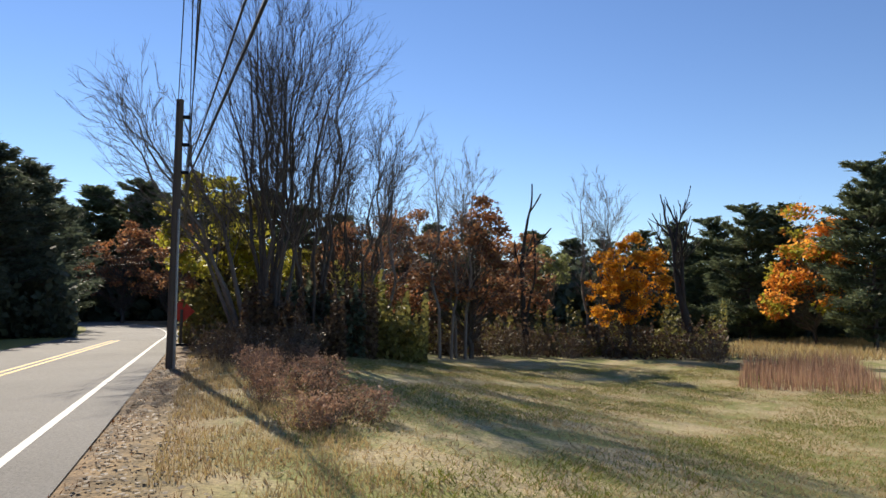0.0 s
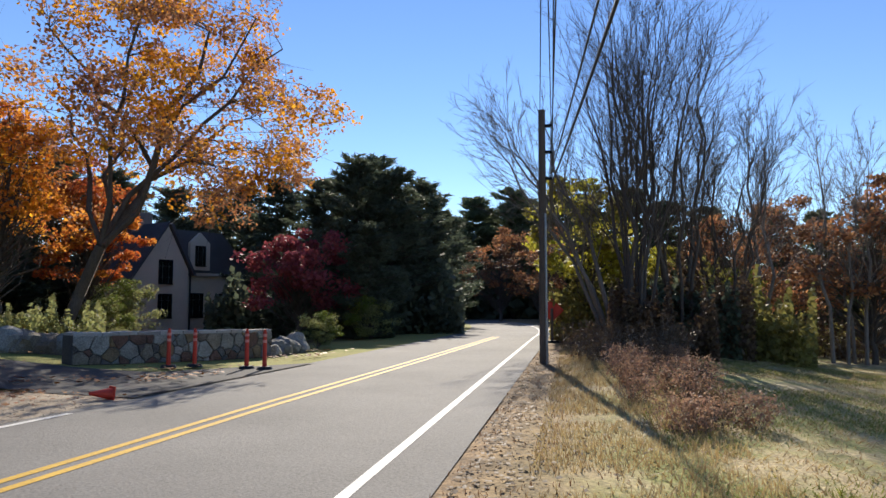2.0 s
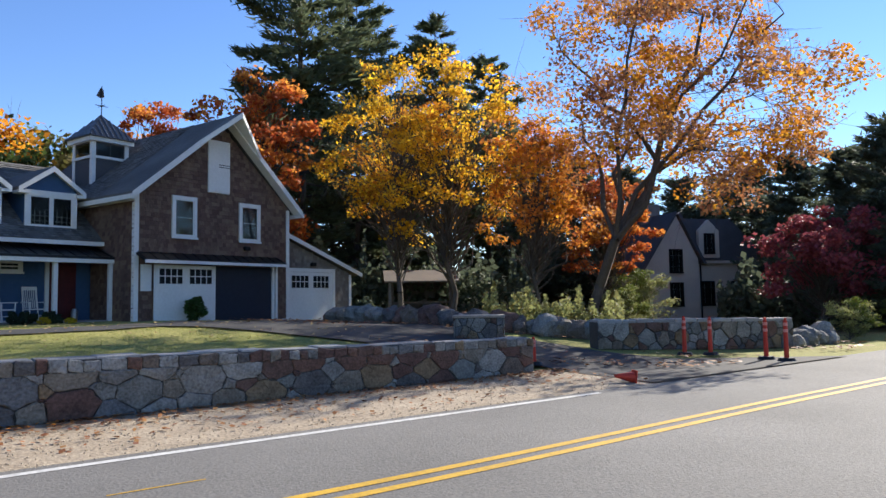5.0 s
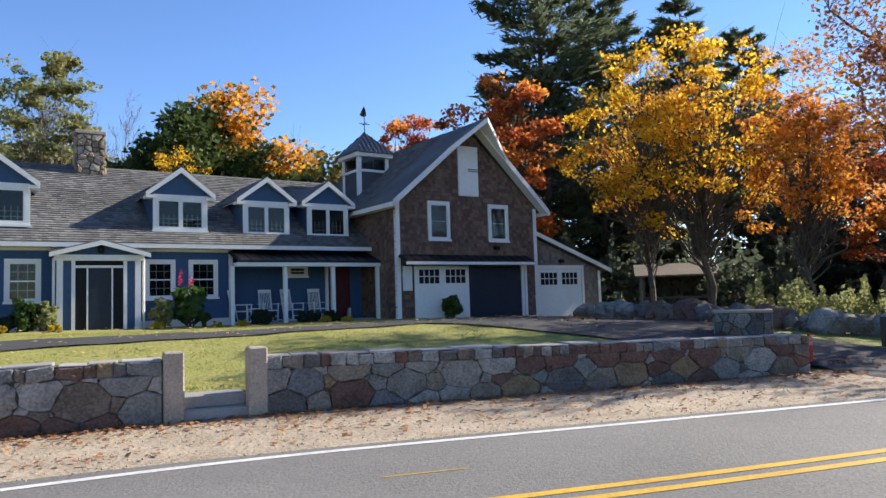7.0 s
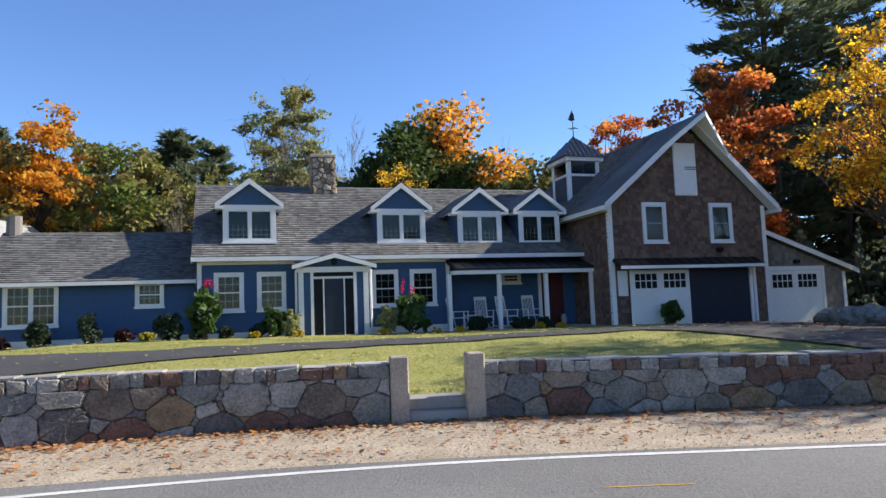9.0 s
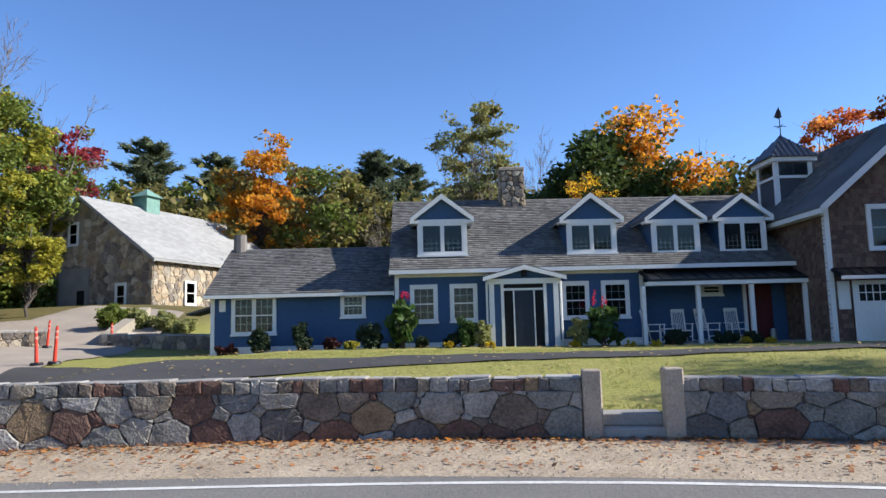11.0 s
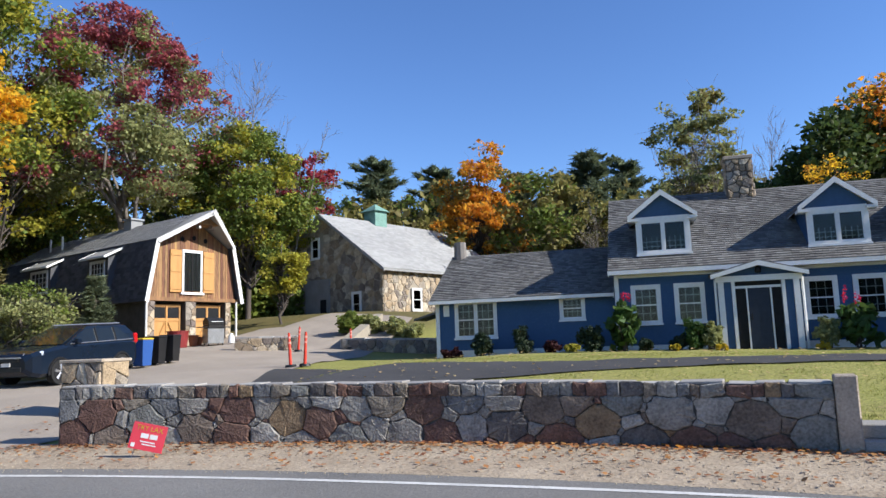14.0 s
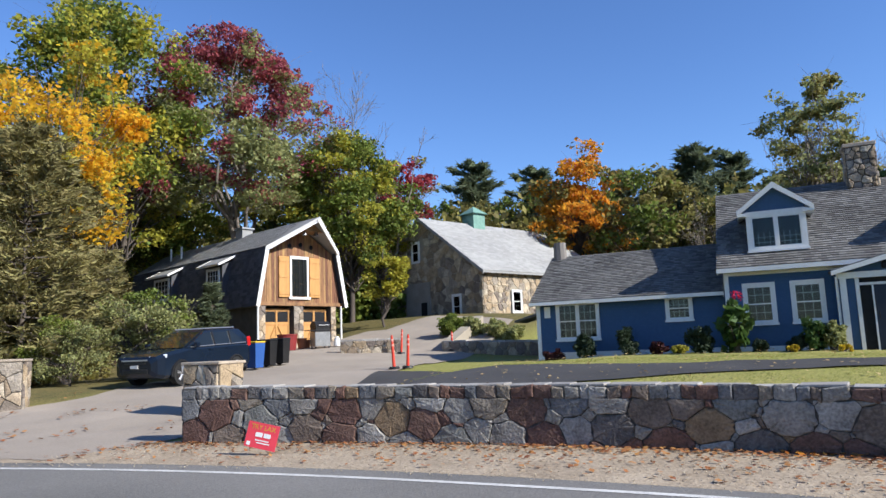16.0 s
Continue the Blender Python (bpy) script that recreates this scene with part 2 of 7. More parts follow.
def road_y(x):
    """The road's yellow line: straight ahead to the east, bending south to the west."""
    x = np.asarray(x, float)
    return 5.35 - 0.0184 * np.minimum(0, x - 2) ** 2 + 0.0004 * np.maximum(0, x) ** 2 + 0.0045 * np.maximum(0, x - 36) ** 2


def near_line(x):
    """The southern edge line's distance from the yellow line: the lane narrows to the east."""
    xc = np.clip(np.asarray(x, float), 0, 36)
    return 1.9 + 0.058 * xc - road_y(xc)


def near_edge(x):
    return near_line(x) - 0.72


def height(x, y):
    x, y = np.asarray(x, float), np.asarray(y, float)
    c = road_y(np.clip(x, -30, 70))
    north = y - c - 4.6
    inside = sstep(-13.2, -12.2, x) * sstep(11.0, 10.0, x)
    yard = inside * (0.34 * sstep(1.35, 1.85, north) + 0.60 * sstep(1.5, 9.5, north)) + (1 - inside) * 0.94 * sstep(-0.3, 9.0, north) * sstep(34, 14, x)
    yard += 0.12 * sstep(6, 14, north) * sstep(0, -8, x) * sstep(-14, -11, x)
    west = sstep(-12.2, -13.4, x)
    yard = yard * (1 - west) + west * (0.75 * sstep(-0.3, 14, north) + 0.2 * sstep(12, 20, y))
    yard += 0.70 * sstep(-17, -31, x) * sstep(12, 22, y)
    yard += 2.0 * sstep(22, 36, y) * sstep(-12, -24, x)
    yard -= 0.30 * sstep(6, 16, x) * sstep(10, 18, y) * sstep(45, 30, y)
    south = -(y - c + 4.3)
    field = -1.5 * sstep(0, 16, south)
    hill = 6.0 * sstep(45, 160, y) + 5 * sstep(-40, -110, x) * sstep(-20, 40, y)
    bump = 0.014 * (np.sin(x * 2.9 + 1.6 * y) * np.sin(y * 2.3 - 1.4 * x) + np.sin(x * 1.1 - 0.9 * y) * np.cos(y * 0.8 + 0.5 * x)) * sstep(0.5, 3, np.maximum(north, south))
    return np.where(north > 0, yard, np.where(south > 0, field, 0.0)) + hill + bump


def gz(x, y):
    return float(height(x, y))


def strip(name, x0, x1, lo, hi, lift, material, step=0.6, across=3, lip=None):
    """A band that follows the road, lo to hi metres north of its yellow line."""
    xs = np.arange(x0, x1 + step / 2, step)
    ys = road_y(xs)
    tx, ty = np.gradient(xs), np.gradient(ys)
    l = np.hypot(tx, ty)
    nx, ny = -ty / l, tx / l
    V, Fs = [], []
    k = across + 1
    for i in range(len(xs)):
        for j in range(k):
            o = (lo if not callable(lo) else lo(xs[i])) * (1 - j / across) + (hi if not callable(hi) else hi(xs[i])) * j / across
            V.append((xs[i] + nx[i] * o, ys[i] + ny[i] * o, lift if j or lip is None else lip))
    for i in range(len(xs) - 1):
        for j in range(across):
            a = i * k + j
            Fs.append((a, a + k, a + k + 1, a + 1))
    return new(name, mesh_of(name, V, Fs, material))


def drape(name, poly, lift, material, step=0.5):
    """A flat cover that follows the ground inside a convex or simple outline, cut on a grid."""
    bm = bmesh.new()
    bm.faces.new([bm.verts.new((x, y, 0)) for x, y in poly])
    xs, ys = [p[0] for p in poly], [p[1] for p in poly]
    for lo, hi, nrm in ((min(xs), max(xs), (1, 0, 0)), (min(ys), max(ys), (0, 1, 0))):
        v = lo + step
        while v < hi:
            bmesh.ops.bisect_plane(bm, geom=bm.verts[:] + bm.edges[:] + bm.faces[:], plane_co=tuple(v * n for n in nrm), plane_no=nrm)
            v += step
    for v in bm.verts:
        v.co.z = gz(v.co.x, v.co.y) + lift
    return part(name, bm, material)


def ground_mat():
    """Soil and turf: mown lawn by the houses, tan and green stubble in the field, leaf litter under the woods."""
    m = mat("turf", (0.22, 0.23, 0.05), (0.29, 0.26, 0.085), 0.95, 0.35, 14, 0.5)
    N, L = m.node_tree.nodes, m.node_tree.links
    bsdf = N["Principled BSDF"]
    lawn = bsdf.inputs["Base Color"].links[0].from_socket
    at = N.new("ShaderNodeAttribute")
    at.attribute_name = "cover"
    sep = N.new("ShaderNodeSeparateColor")
    L.new(at.outputs["Color"], sep.inputs[0])
    geo = N.new("ShaderNodeNewGeometry")
    outs = lawn
    for chan, c1, c2, sc in (("Red", (0.43, 0.345, 0.19), (0.21, 0.215, 0.06), 0.45), ("Green", (0.10, 0.062, 0.03), (0.045, 0.032, 0.018), 1.5), ("Blue", (0.33, 0.22, 0.115), (0.17, 0.115, 0.065), 2.0)):
        n = N.new("ShaderNodeTexNoise")
        n.inputs["Scale"].default_value, n.inputs["Detail"].default_value = sc, 8
        n.inputs["Roughness"].default_value = 0.7
        L.new(geo.outputs["Position"], n.inputs["Vector"])
        r = N.new("ShaderNodeMapRange")
        r.inputs["From Min"].default_value, r.inputs["From Max"].default_value = 0.43, 0.57
        L.new(n.outputs["Fac"], r.inputs["Value"])
        mx = N.new("ShaderNodeMix")
        mx.data_type = "RGBA"
        mx.inputs["A"].default_value, mx.inputs["B"].default_value = (*c1, 1), (*c2, 1)
        L.new(r.outputs[0], mx.inputs["Factor"])
        m2 = N.new("ShaderNodeMix")
        m2.data_type = "RGBA"
        L.new(sep.outputs[chan], m2.inputs["Factor"])
        L.new(outs, m2.inputs["A"])
        L.new(mx.outputs["Result"], m2.inputs["B"])
        outs = m2.outputs["Result"]
    grit = N.new("ShaderNodeTexNoise")
    grit.inputs["Scale"].default_value, grit.inputs["Detail"].default_value, grit.inputs["Roughness"].default_value = 15.0, 9, 0.78
    L.new(geo.outputs["Position"], grit.inputs["Vector"])
    gr = N.new("ShaderNodeMapRange")
    for k, v in (("From Min", 0.35), ("From Max", 0.65), ("To Min", 0.42), ("To Max", 1.5)):
        gr.inputs[k].default_value = v
    L.new(grit.outputs["Fac"], gr.inputs["Value"])
    hv = N.new("ShaderNodeHueSaturation")
    L.new(gr.outputs[0], hv.inputs["Value"])
    L.new(outs, hv.inputs["Color"])
    L.new(hv.outputs[0], bsdf.inputs["Base Color"])
    return m


def build_ground():
    def axis(lo, hi):
        v = np.concatenate([np.arange(-42, 60, 0.75), 60 + 2.0 * np.arange(0, 30), 120 + 20.0 * np.arange(0, 20), -42 - 2.0 * np.arange(1, 35), -112 - 20 * np.arange(1, 20), [-1200, 1200, -3500, 3500]])
        return np.unique(v)
    xs, ys = axis(0, 0), axis(0, 0)
    X, Y = np.meshgrid(xs, ys, indexing="ij")
    Z = height(X, Y)
    c = road_y(np.clip(X, -30, 70))
    onroad = (Y - c > near_edge(X) + 0.35) & (Y - c < 2.4) & (X < 74)
    Z = np.where(onroad, -0.04, Z)
    nx, ny = X.shape
    V = np.stack([X, Y, Z], -1).reshape(-1, 3)
    idx = np.arange(nx * ny).reshape(nx, ny)
    Fs = np.stack([idx[:-1, :-1], idx[1:, :-1], idx[1:, 1:], idx[:-1, 1:]], -1).reshape(-1, 4)
    me = mesh_of("ground", V, Fs, ground_mat(), smooth=True)
    col = me.color_attributes.new("cover", "FLOAT_COLOR", "POINT")
    field = sstep(-3.2, -5.5, Y - c)
    wood = np.maximum(sstep(40, 46, Y) * (1 - sstep(-2, -3, Y - c)), sstep(17, 24, X) * sstep(2, 6, Y - c - 3))
    wood = np.maximum(wood, sstep(60, 70, np.hypot(X, Y)) * (Y > -20))
    wood = np.maximum(wood, sstep(-34, -40, X))
    wood = np.maximum(wood, 0.7 * sstep(-19.5, -22.5, X) * (Y > -4))
    side = sstep(-5.5, -4.2, Y - c) * (Y < c)
    data = np.stack([field, wood, side, np.ones_like(field)], -1).reshape(-1)
    col.data.foreach_set("color", data.astype(np.float32))
    return tagged(new("ground", me), "mown lawn, stubble field and leaf-strewn woodland floor", "ground", kind="structure")


ground = build_ground()

# ---- road and paved ground ----
tagged(strip("road", -30, 75, near_edge, 2.75, 0.012, M["asphalt"], 0.6, 6), "worn grey two-lane asphalt road with faint cracks", "road", kind="structure")
middle = lambda x: -0.19 + 0.16 * float(sstep(3, 11, x))
for o in (-0.06, 0.20):
    tagged(strip("centre_line", -30, 36, lambda x, o=o: o - 0.06 + middle(x), lambda x, o=o: o + 0.06 + middle(x), 0.017, M["lineyellow"]), "worn double yellow centre line on the road", "road marking", kind="structure")
tagged(strip("edge_line", -30, 62, lambda x: near_line(x) - 0.06, lambda x: near_line(x) + 0.06, 0.017, M["linewhite"]), "worn white edge line on the road", "road marking", kind="structure")
tagged(strip("edge_line", -30, 9, lambda x: 2.09 + 0.27 * float(sstep(-5, 1, x)), lambda x: 2.21 + 0.27 * float(sstep(-5, 1, x)), 0.017, M["linewhite"]), "worn white edge line on the road", "road marking", kind="structure")
tagged(strip("survey_mark", 1.35, 2.15, 1.065, 1.09, 0.0165, M["lineyellow"], 0.2, 1), "short faded yellow survey mark on the asphalt", "road marking", kind="structure")
tagged(strip("road_shoulder", -13.0, 11.0, 2.65, 5.5, 0.028, M["shoulder"], 0.5, 8, 0.0135), "sandy road shoulder strewn with dry leaves", "shoulder", kind="structure")

# ---- houses: shared pieces ----
HOUSE = pose(-8.122, 23.303, 0, 0, 0, 17.0)


def window(parent, x0, x1, z0, z1, y, cols=3, rows=4, twin=False, trim=0.11, name="window", room="room", mid=True, bar=0.009, lower=False, paint="white"):
    """A sash window in a wall that faces -y: casing, sill, sash bars, pane and a curtain-streaked sheet behind,
    coloured dark for the unlit room.
    """
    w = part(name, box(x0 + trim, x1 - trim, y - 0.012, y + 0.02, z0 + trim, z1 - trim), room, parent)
    bm = box(x0, x0 + trim, y - 0.06, y, z0, z1)
    box(x1 - trim, x1, y - 0.06, y, z0, z1, bm)
    box(x0 + trim, x1 - trim, y - 0.06, y, z1 - trim, z1, bm)
    box(x0 + trim, x1 - trim, y - 0.06, y, z0, z0 + trim * 0.6, bm)
    part("frame", bm, paint, w)
    part("sill", box(x0 - 0.03, x1 + 0.03, y - 0.10, y - 0.06, z0 - 0.05, z0 + 0.02), paint, w)
    ix0, ix1, iz0, iz1 = x0 + trim, x1 - trim, z0 + trim * 0.6, z1 - trim
    bm, thin = bmesh.new(), bmesh.new()
    grid = (iz0, (iz0 + iz1) / 2) if lower else (iz0, iz1)
    spans = [(ix0, (ix0 + ix1) / 2 - 0.035), ((ix0 + ix1) / 2 + 0.035, ix1)] if twin else [(ix0, ix1)]
    for a, b_ in spans:
        for z in (iz0, (iz0 + iz1) / 2 - 0.02, iz1 - 0.04) if mid else (iz0, iz1 - 0.04):
            box(a, b_, y - 0.045, y - 0.02, z, z + 0.04, bm)
        for x in (a, b_ - 0.035):
            box(x, x + 0.035, y - 0.043, y - 0.02, iz0, iz1, bm)
        for i in range(1, cols):
            x = a + (b_ - a) * i / cols
            box(x - bar, x + bar, y - 0.025, y - 0.014, grid[0], grid[1], thin)
        for i in range(1, rows):
            z = grid[0] + (grid[1] - grid[0]) * i / rows
            box(a, b_, y - 0.024, y - 0.014, z - bar, z + bar, thin)
    if twin:
        box((ix0 + ix1) / 2 - 0.035, (ix0 + ix1) / 2 + 0.035, y - 0.055, y - 0.01, iz0, iz1, bm)
    part("sash", bm, paint, w)
    part("bars", thin, "muntin", w)
    for a, b_ in spans:
        p = part("pane", box(a, b_, y - 0.030, y - 0.026, iz0, iz1), "pane", w)
        p.visible_shadow = False
    return w


def courses(name, parent, p, ux, up, width, tall, pitch, piece, lift, material, rng, mask=None):
    """Rows of lapped shingles on a plane: p its lower corner, ux along, up the slope, all in the parent's frame."""
    p, ux, up = Vector(p), Vector(ux).normalized(), Vector(up).normalized()
    out = ux.cross(up)
    quads = []
    rows = int(tall / pitch) + 1
    for r in range(rows):
        s = -rng.random() * piece
        z0, z1 = r * pitch, min(tall, (r + 1) * pitch + 0.015)
        if z0 >= tall:
            break
        while s < width:
            w = piece * rng.uniform(0.65, 1.35)
            a, b_ = max(0, s + 0.004), min(width, s + w - 0.004)
            s += w
            if b_ - a < 0.02 or (mask and not mask((a + b_) / 2, (z0 + z1) / 2)):
                continue
            j = rng.uniform(-0.012, 0.012)
            lo, hi = lift + rng.uniform(0, 0.008), 0.002
            q = [p + ux * a + up * (z0 + j) + out * lo, p + ux * b_ + up * (z0 + j) + out * lo, p + ux * b_ + up * z1 + out * hi, p + ux * a + up * z1 + out * hi]
            e = [p + ux * a + up * (z0 + j), p + ux * b_ + up * (z0 + j), q[1], q[0]]
            quads += [q, e]
    V = np.array([[tuple(v) for v in q] for q in quads])
    n = len(V) // 2
    verts = np.concatenate([V[0::2], V[1::2][:, :2]], 1).reshape(-1, 3)
    base = np.arange(n) * 6
    faces = np.concatenate([np.stack([base, base + 1, base + 2, base + 3], 1), np.stack([base + 4, base + 5, base + 1, base], 1)])
    ob = part(name, mesh_of(name, verts, faces, M[material]), material, parent)
    ob["kind"] = "stuff"
    return ob


def clapboards(parent, x0, x1, y, z0, z1, material="blue", holes=(), pitch=0.105):
    """Lapped boards on a wall that faces -y, one board a course."""
    bm = bmesh.new()
    z = z0
    while z < z1:
        t = min(z1, z + pitch)
        v = [bm.verts.new(c) for c in ((x0, y - 0.022, z), (x1, y - 0.022, z), (x1, y - 0.004, t), (x0, y - 0.004, t), (x0, y, z), (x1, y, z))]
        bm.faces.new(v[:4])
        bm.faces.new((v[4], v[5], v[1], v[0]))
        z = t
    ob = part("clapboard_siding", bm, material, parent)
    ob["kind"] = "stuff"
    return ob


def gable_roof(parent, x0, x1, y0, y1, ze, zr, over=0.3, t=0.16, name="roof", back=True, fascia=True, rng=None, pitch=0.145, material="shingle"):
    """A roof with its ridge along x over (y0, y1): slabs, shingles on the front slope, white fascia and rakes."""
    ym = (y0 + y1) / 2
    sl = (zr - ze) / (ym - y0)
    f0, z0 = y0 - over, ze - sl * over
    r = part(name, prism([(f0, z0), (ym, zr), (2 * ym - f0, z0), (2 * ym - f0, z0 - t), (ym, zr - t), (f0, z0 - t)], x0 - 0.02, x1 + 0.02, "x"), material, parent)
    courses("shingles", r, (x0 - 0.05, f0 - 0.03, z0), (1, 0, 0), (0, ym - f0, zr - z0), x1 - x0 + 0.1, math.hypot(ym - f0, zr - z0), pitch, 0.19, 0.024, material, rng)
    part("ridge_cap", prism([(ym - 0.14, zr - 0.14 * sl + 0.03), (ym, zr + 0.04), (ym + 0.14, zr - 0.14 * sl + 0.03)], x0 - 0.05, x1 + 0.05, "x"), material, r)
    part("fascia", box(x0 - 0.06, x1 + 0.06, f0 - 0.10, f0 - 0.004, z0 - t + 0.01, z0 - 0.02), "white", r)
    for x in (x0 - 0.05, x1 + 0.025):
        part("rake_board", prism([(f0, z0 - 0.02), (ym, zr - 0.02), (2 * ym - f0, z0 - 0.02), (2 * ym - f0, z0 - t - 0.04), (ym, zr - t - 0.04), (f0, z0 - t - 0.04)], x, x + 0.025, "x"), "white", r)
    return r


def dormer(parent, x0, x1, y, z0, z1, za, depth, rng, material="blue"):
    """A gabled dormer: cheeks, twin window, pediment, boxed eaves and a small shingled roof."""
    xm = (x0 + x1) / 2
    d = part("dormer", prism([(x0 + 0.08, z0), (x1 - 0.08, z0), (x1 - 0.08, z1), (xm, za - 0.16), (x0 + 0.08, z1)], y, y + depth, "y"), material, parent)
    sl = (za - z1) / (xm - x0 + 0.16)
    for s in (-1, 1):
        e = xm + s * (xm - x0 + 0.17)
        part("roof_slope", prism([(xm, za), (e, z1 - 0.02), (e, z1 - 0.13), (xm, za - 0.13)], y - 0.16, y + depth, "y"), "shingle", d)
        part("rake_board", prism([(xm, za - 0.01), (e, z1 - 0.03), (e, z1 - 0.20), (xm, za - 0.20)], y - 0.20, y - 0.162, "y"), "white", d)
        part("return", box(min(e, e - s * 0.32), max(e, e - s * 0.32), y - 0.19, y + 0.3, z1 - 0.22, z1 - 0.12), "white", d)
        part("soffit", prism([(xm, za - 0.135), (e, z1 - 0.137), (e, z1 - 0.15), (xm, za - 0.15)], y - 0.158, y + depth * 0.6, "y"), "white", d)
    part("pediment_trim", box(x0 + 0.1, x1 - 0.1, y - 0.05, y - 0.004, z1 - 0.16, z1 - 0.07), "white", d)
    window(d, x0 + 0.08, x1 - 0.08, z0, z1 - 0.10, y - 0.004, 4, 3, True, 0.16, bar=0.007, lower=True, mid=False)
    return d


def build_house():
    rng = random.Random(3)
    H = empty("house", HOUSE, "dark blue clapboard house with white trim, dormers and grey shingle roof", "house")
    # main block
    part("wall", prism([(0, 0.4), (0, 3.72), (4.0, 6.55), (8.0, 3.72), (8.0, 0.4)], 0.02, 8.68, "x"), "blue", H)
    part("wall", prism([(0.55, 0.4), (0.55, 3.85), (4.0, 6.4), (8.0, 3.72), (8.0, 0.4)], 8.685, 14.2, "x"), "blue", H)
    clapboards(H, 0.12, 8.58, 0, 1.06, 3.52)
    part("base_board", box(0.0, 8.68, -0.035, 0, 0.72, 1.20), "white", H)
    part("frieze_board", box(0.12, 8.56, -0.035, 0, 3.46, 3.66), "white", H)
    for x in (0.0, 8.56):
        part("corner_board", box(x, x + 0.14, -0.045, 0.0, 0.72, 3.66), "white", H)
    gable_roof(H, -0.12, 14.2, 0, 8.0, 3.95, 6.84, 0.33, 0.17, rng=rng)
    for x0, x1 in ((0.52, 1.48), (1.9, 2.86), (5.81, 6.77), (7.2, 8.18)):
        window(H, x0, x1, 1.90, 3.20, -0.01, 3, 4, False, 0.115)
    for x0, x1, za, z0, z1 in ((0.74, 2.66, 6.44, 4.24, 5.60), (6.05, 8.0, 6.38, 4.2, 5.50), (9.1, 11.0, 6.26, 4.10, 5.44), (11.55, 13.42, 6.26, 4.10, 5.46)):
        dormer(H, x0, x1, 0.30, z0, z1, za, 3.2, rng)
    # entry
    E = part("entry", box(3.30, 5.55, -0.52, -0.01, 0.9, 3.30), "blue", H)
    part("step", box(3.2, 5.65, -0.95, -0.53, 0.7, 0.9), "granite", E)
    for x in (3.22, 3.62, 5.08, 5.42):
        part("pilaster", box(x, x + 0.17 if x in (3.22, 5.42) else x + 0.10, -0.60, -0.522, 0.9, 3.22), "white", E)
    part("lintel", box(3.15, 5.68, -0.64, -0.46, 3.12, 3.30), "white", E)
    part("transom", box(3.73, 5.07, -0.545, -0.523, 2.98, 3.11), "dark", E)
    part("transom_bar", box(3.73, 5.07, -0.57, -0.524, 2.90, 2.975), "white", E)
    for x in (3.74, 4.76):
        part("sidelight", box(x, x + 0.30, -0.545, -0.523, 1.0, 2.89), "dark", E)
    for x in (4.035, 4.735):
        part("mullion", box(x, x + 0.045, -0.575, -0.524, 0.95, 2.895), "white", E)
    door = part("door", box(4.085, 4.73, -0.55, -0.523, 0.95, 2.895), "doorblue", E)
    part("handle", rod((4.16, -0.57, 1.9), (4.16, -0.57, 2.1), 0.018), "iron", door)
    part("threshold", box(3.62, 5.18, -0.62, -0.523, 0.9, 0.948), "white", E)
    part("gable", prism([(3.15, 3.305), (5.68, 3.305), (4.42, 3.66)], -0.56, -0.02, "y"), "blue", E)
    for s in (-1, 1):
        e = 4.42 + s * 1.42
        part("roof_slope", prism([(4.42, 3.78), (e, 3.38), (e, 3.32), (4.42, 3.72)], -0.80, -0.02, "y"), "shingle", E)
        part("rake_board", prism([(4.42, 3.74), (e, 3.35), (e, 3.22), (4.42, 3.59)], -0.85, -0.802, "y"), "white", E)
        part("downpipe", rod((4.42 + s * 1.27, -0.5, 0.85), (4.42 + s * 1.27, -0.5, 3.2), 0.04), "white", E)
    lamp = part("lantern", box(4.33, 4.51, -0.72, -0.6, 3.36, 3.55, bevel=0.03), "iron", E)
    part("lantern_top", rod((4.42, -0.66, 3.55), (4.42, -0.66, 3.62), 0.07, 0.01), "iron", lamp)
    # chimney
    C = part("chimney", box(4.22, 5.12, 3.5, 4.3, 5.9, 7.98), "mortar", H)
    part("crown", box(4.15, 5.19, 3.43, 4.37, 7.985, 8.12, bevel=0.02), "granite", C)
    # porch
    P = part("porch", box(8.72, 14.0, -0.95, 0.5, 0.55, 0.98), "concrete", H)
    part("back_wall", box(8.70, 14.2, 0.50, 0.54, 0.98, 3.3), "blue", P)
    clapboards(P, 8.72, 12.2, 0.50, 1.0, 3.3)
    part("roof", prism([(-1.12, 3.13), (0.3, 3.62), (0.3, 3.54), (-1.12, 3.06)], 8.55, 14.0, "x"), "seam", P)
    for i in range(14):
        x = 8.6 + i * 0.405
        part("seam", prism([(-1.12, 3.135), (0.3, 3.625), (0.3, 3.66), (-1.12, 3.17)], x, x + 0.03, "x"), "seam", P)
    part("beam", box(8.5, 14.0, -1.10, -0.75, 2.92, 3.05), "white", P)
    part("frieze_board", box(8.7, 14.0, 0.48, 0.545, 3.74, 3.86), "white", P)
    for x in (8.30, 10.17, 12.0, 13.85):
        part("post", box(x + 0.02, x + 0.16, -1.0, -0.86, 0.6 if x > 9 else 0.72, 2.92, bevel=0.01), "white", P)
    part("red_door", box(12.55, 13.45, 0.44, 0.499, 1.0, 3.05), "doorred", P)
    part("door_casing", box(12.42, 12.54, 0.43, 0.499, 1.0, 3.1), "white", P)
    window(P, 10.9, 11.7, 2.62, 3.05, 0.497, 3, 1, False, 0.1)
    # wing to the west
    W = part("wing", prism([(0.6, 0.4), (0.6, 3.05), (3.8, 4.85), (7.0, 3.05), (7.0, 0.4)], -6.45, 0.0, "x"), "blue", H)
    clapboards(W, -6.35, -0.05, 0.6, 1.08, 2.95)
    part("base_board", box(-6.45, -0.02, 0.565, 0.6, 0.75, 1.20), "white", W)
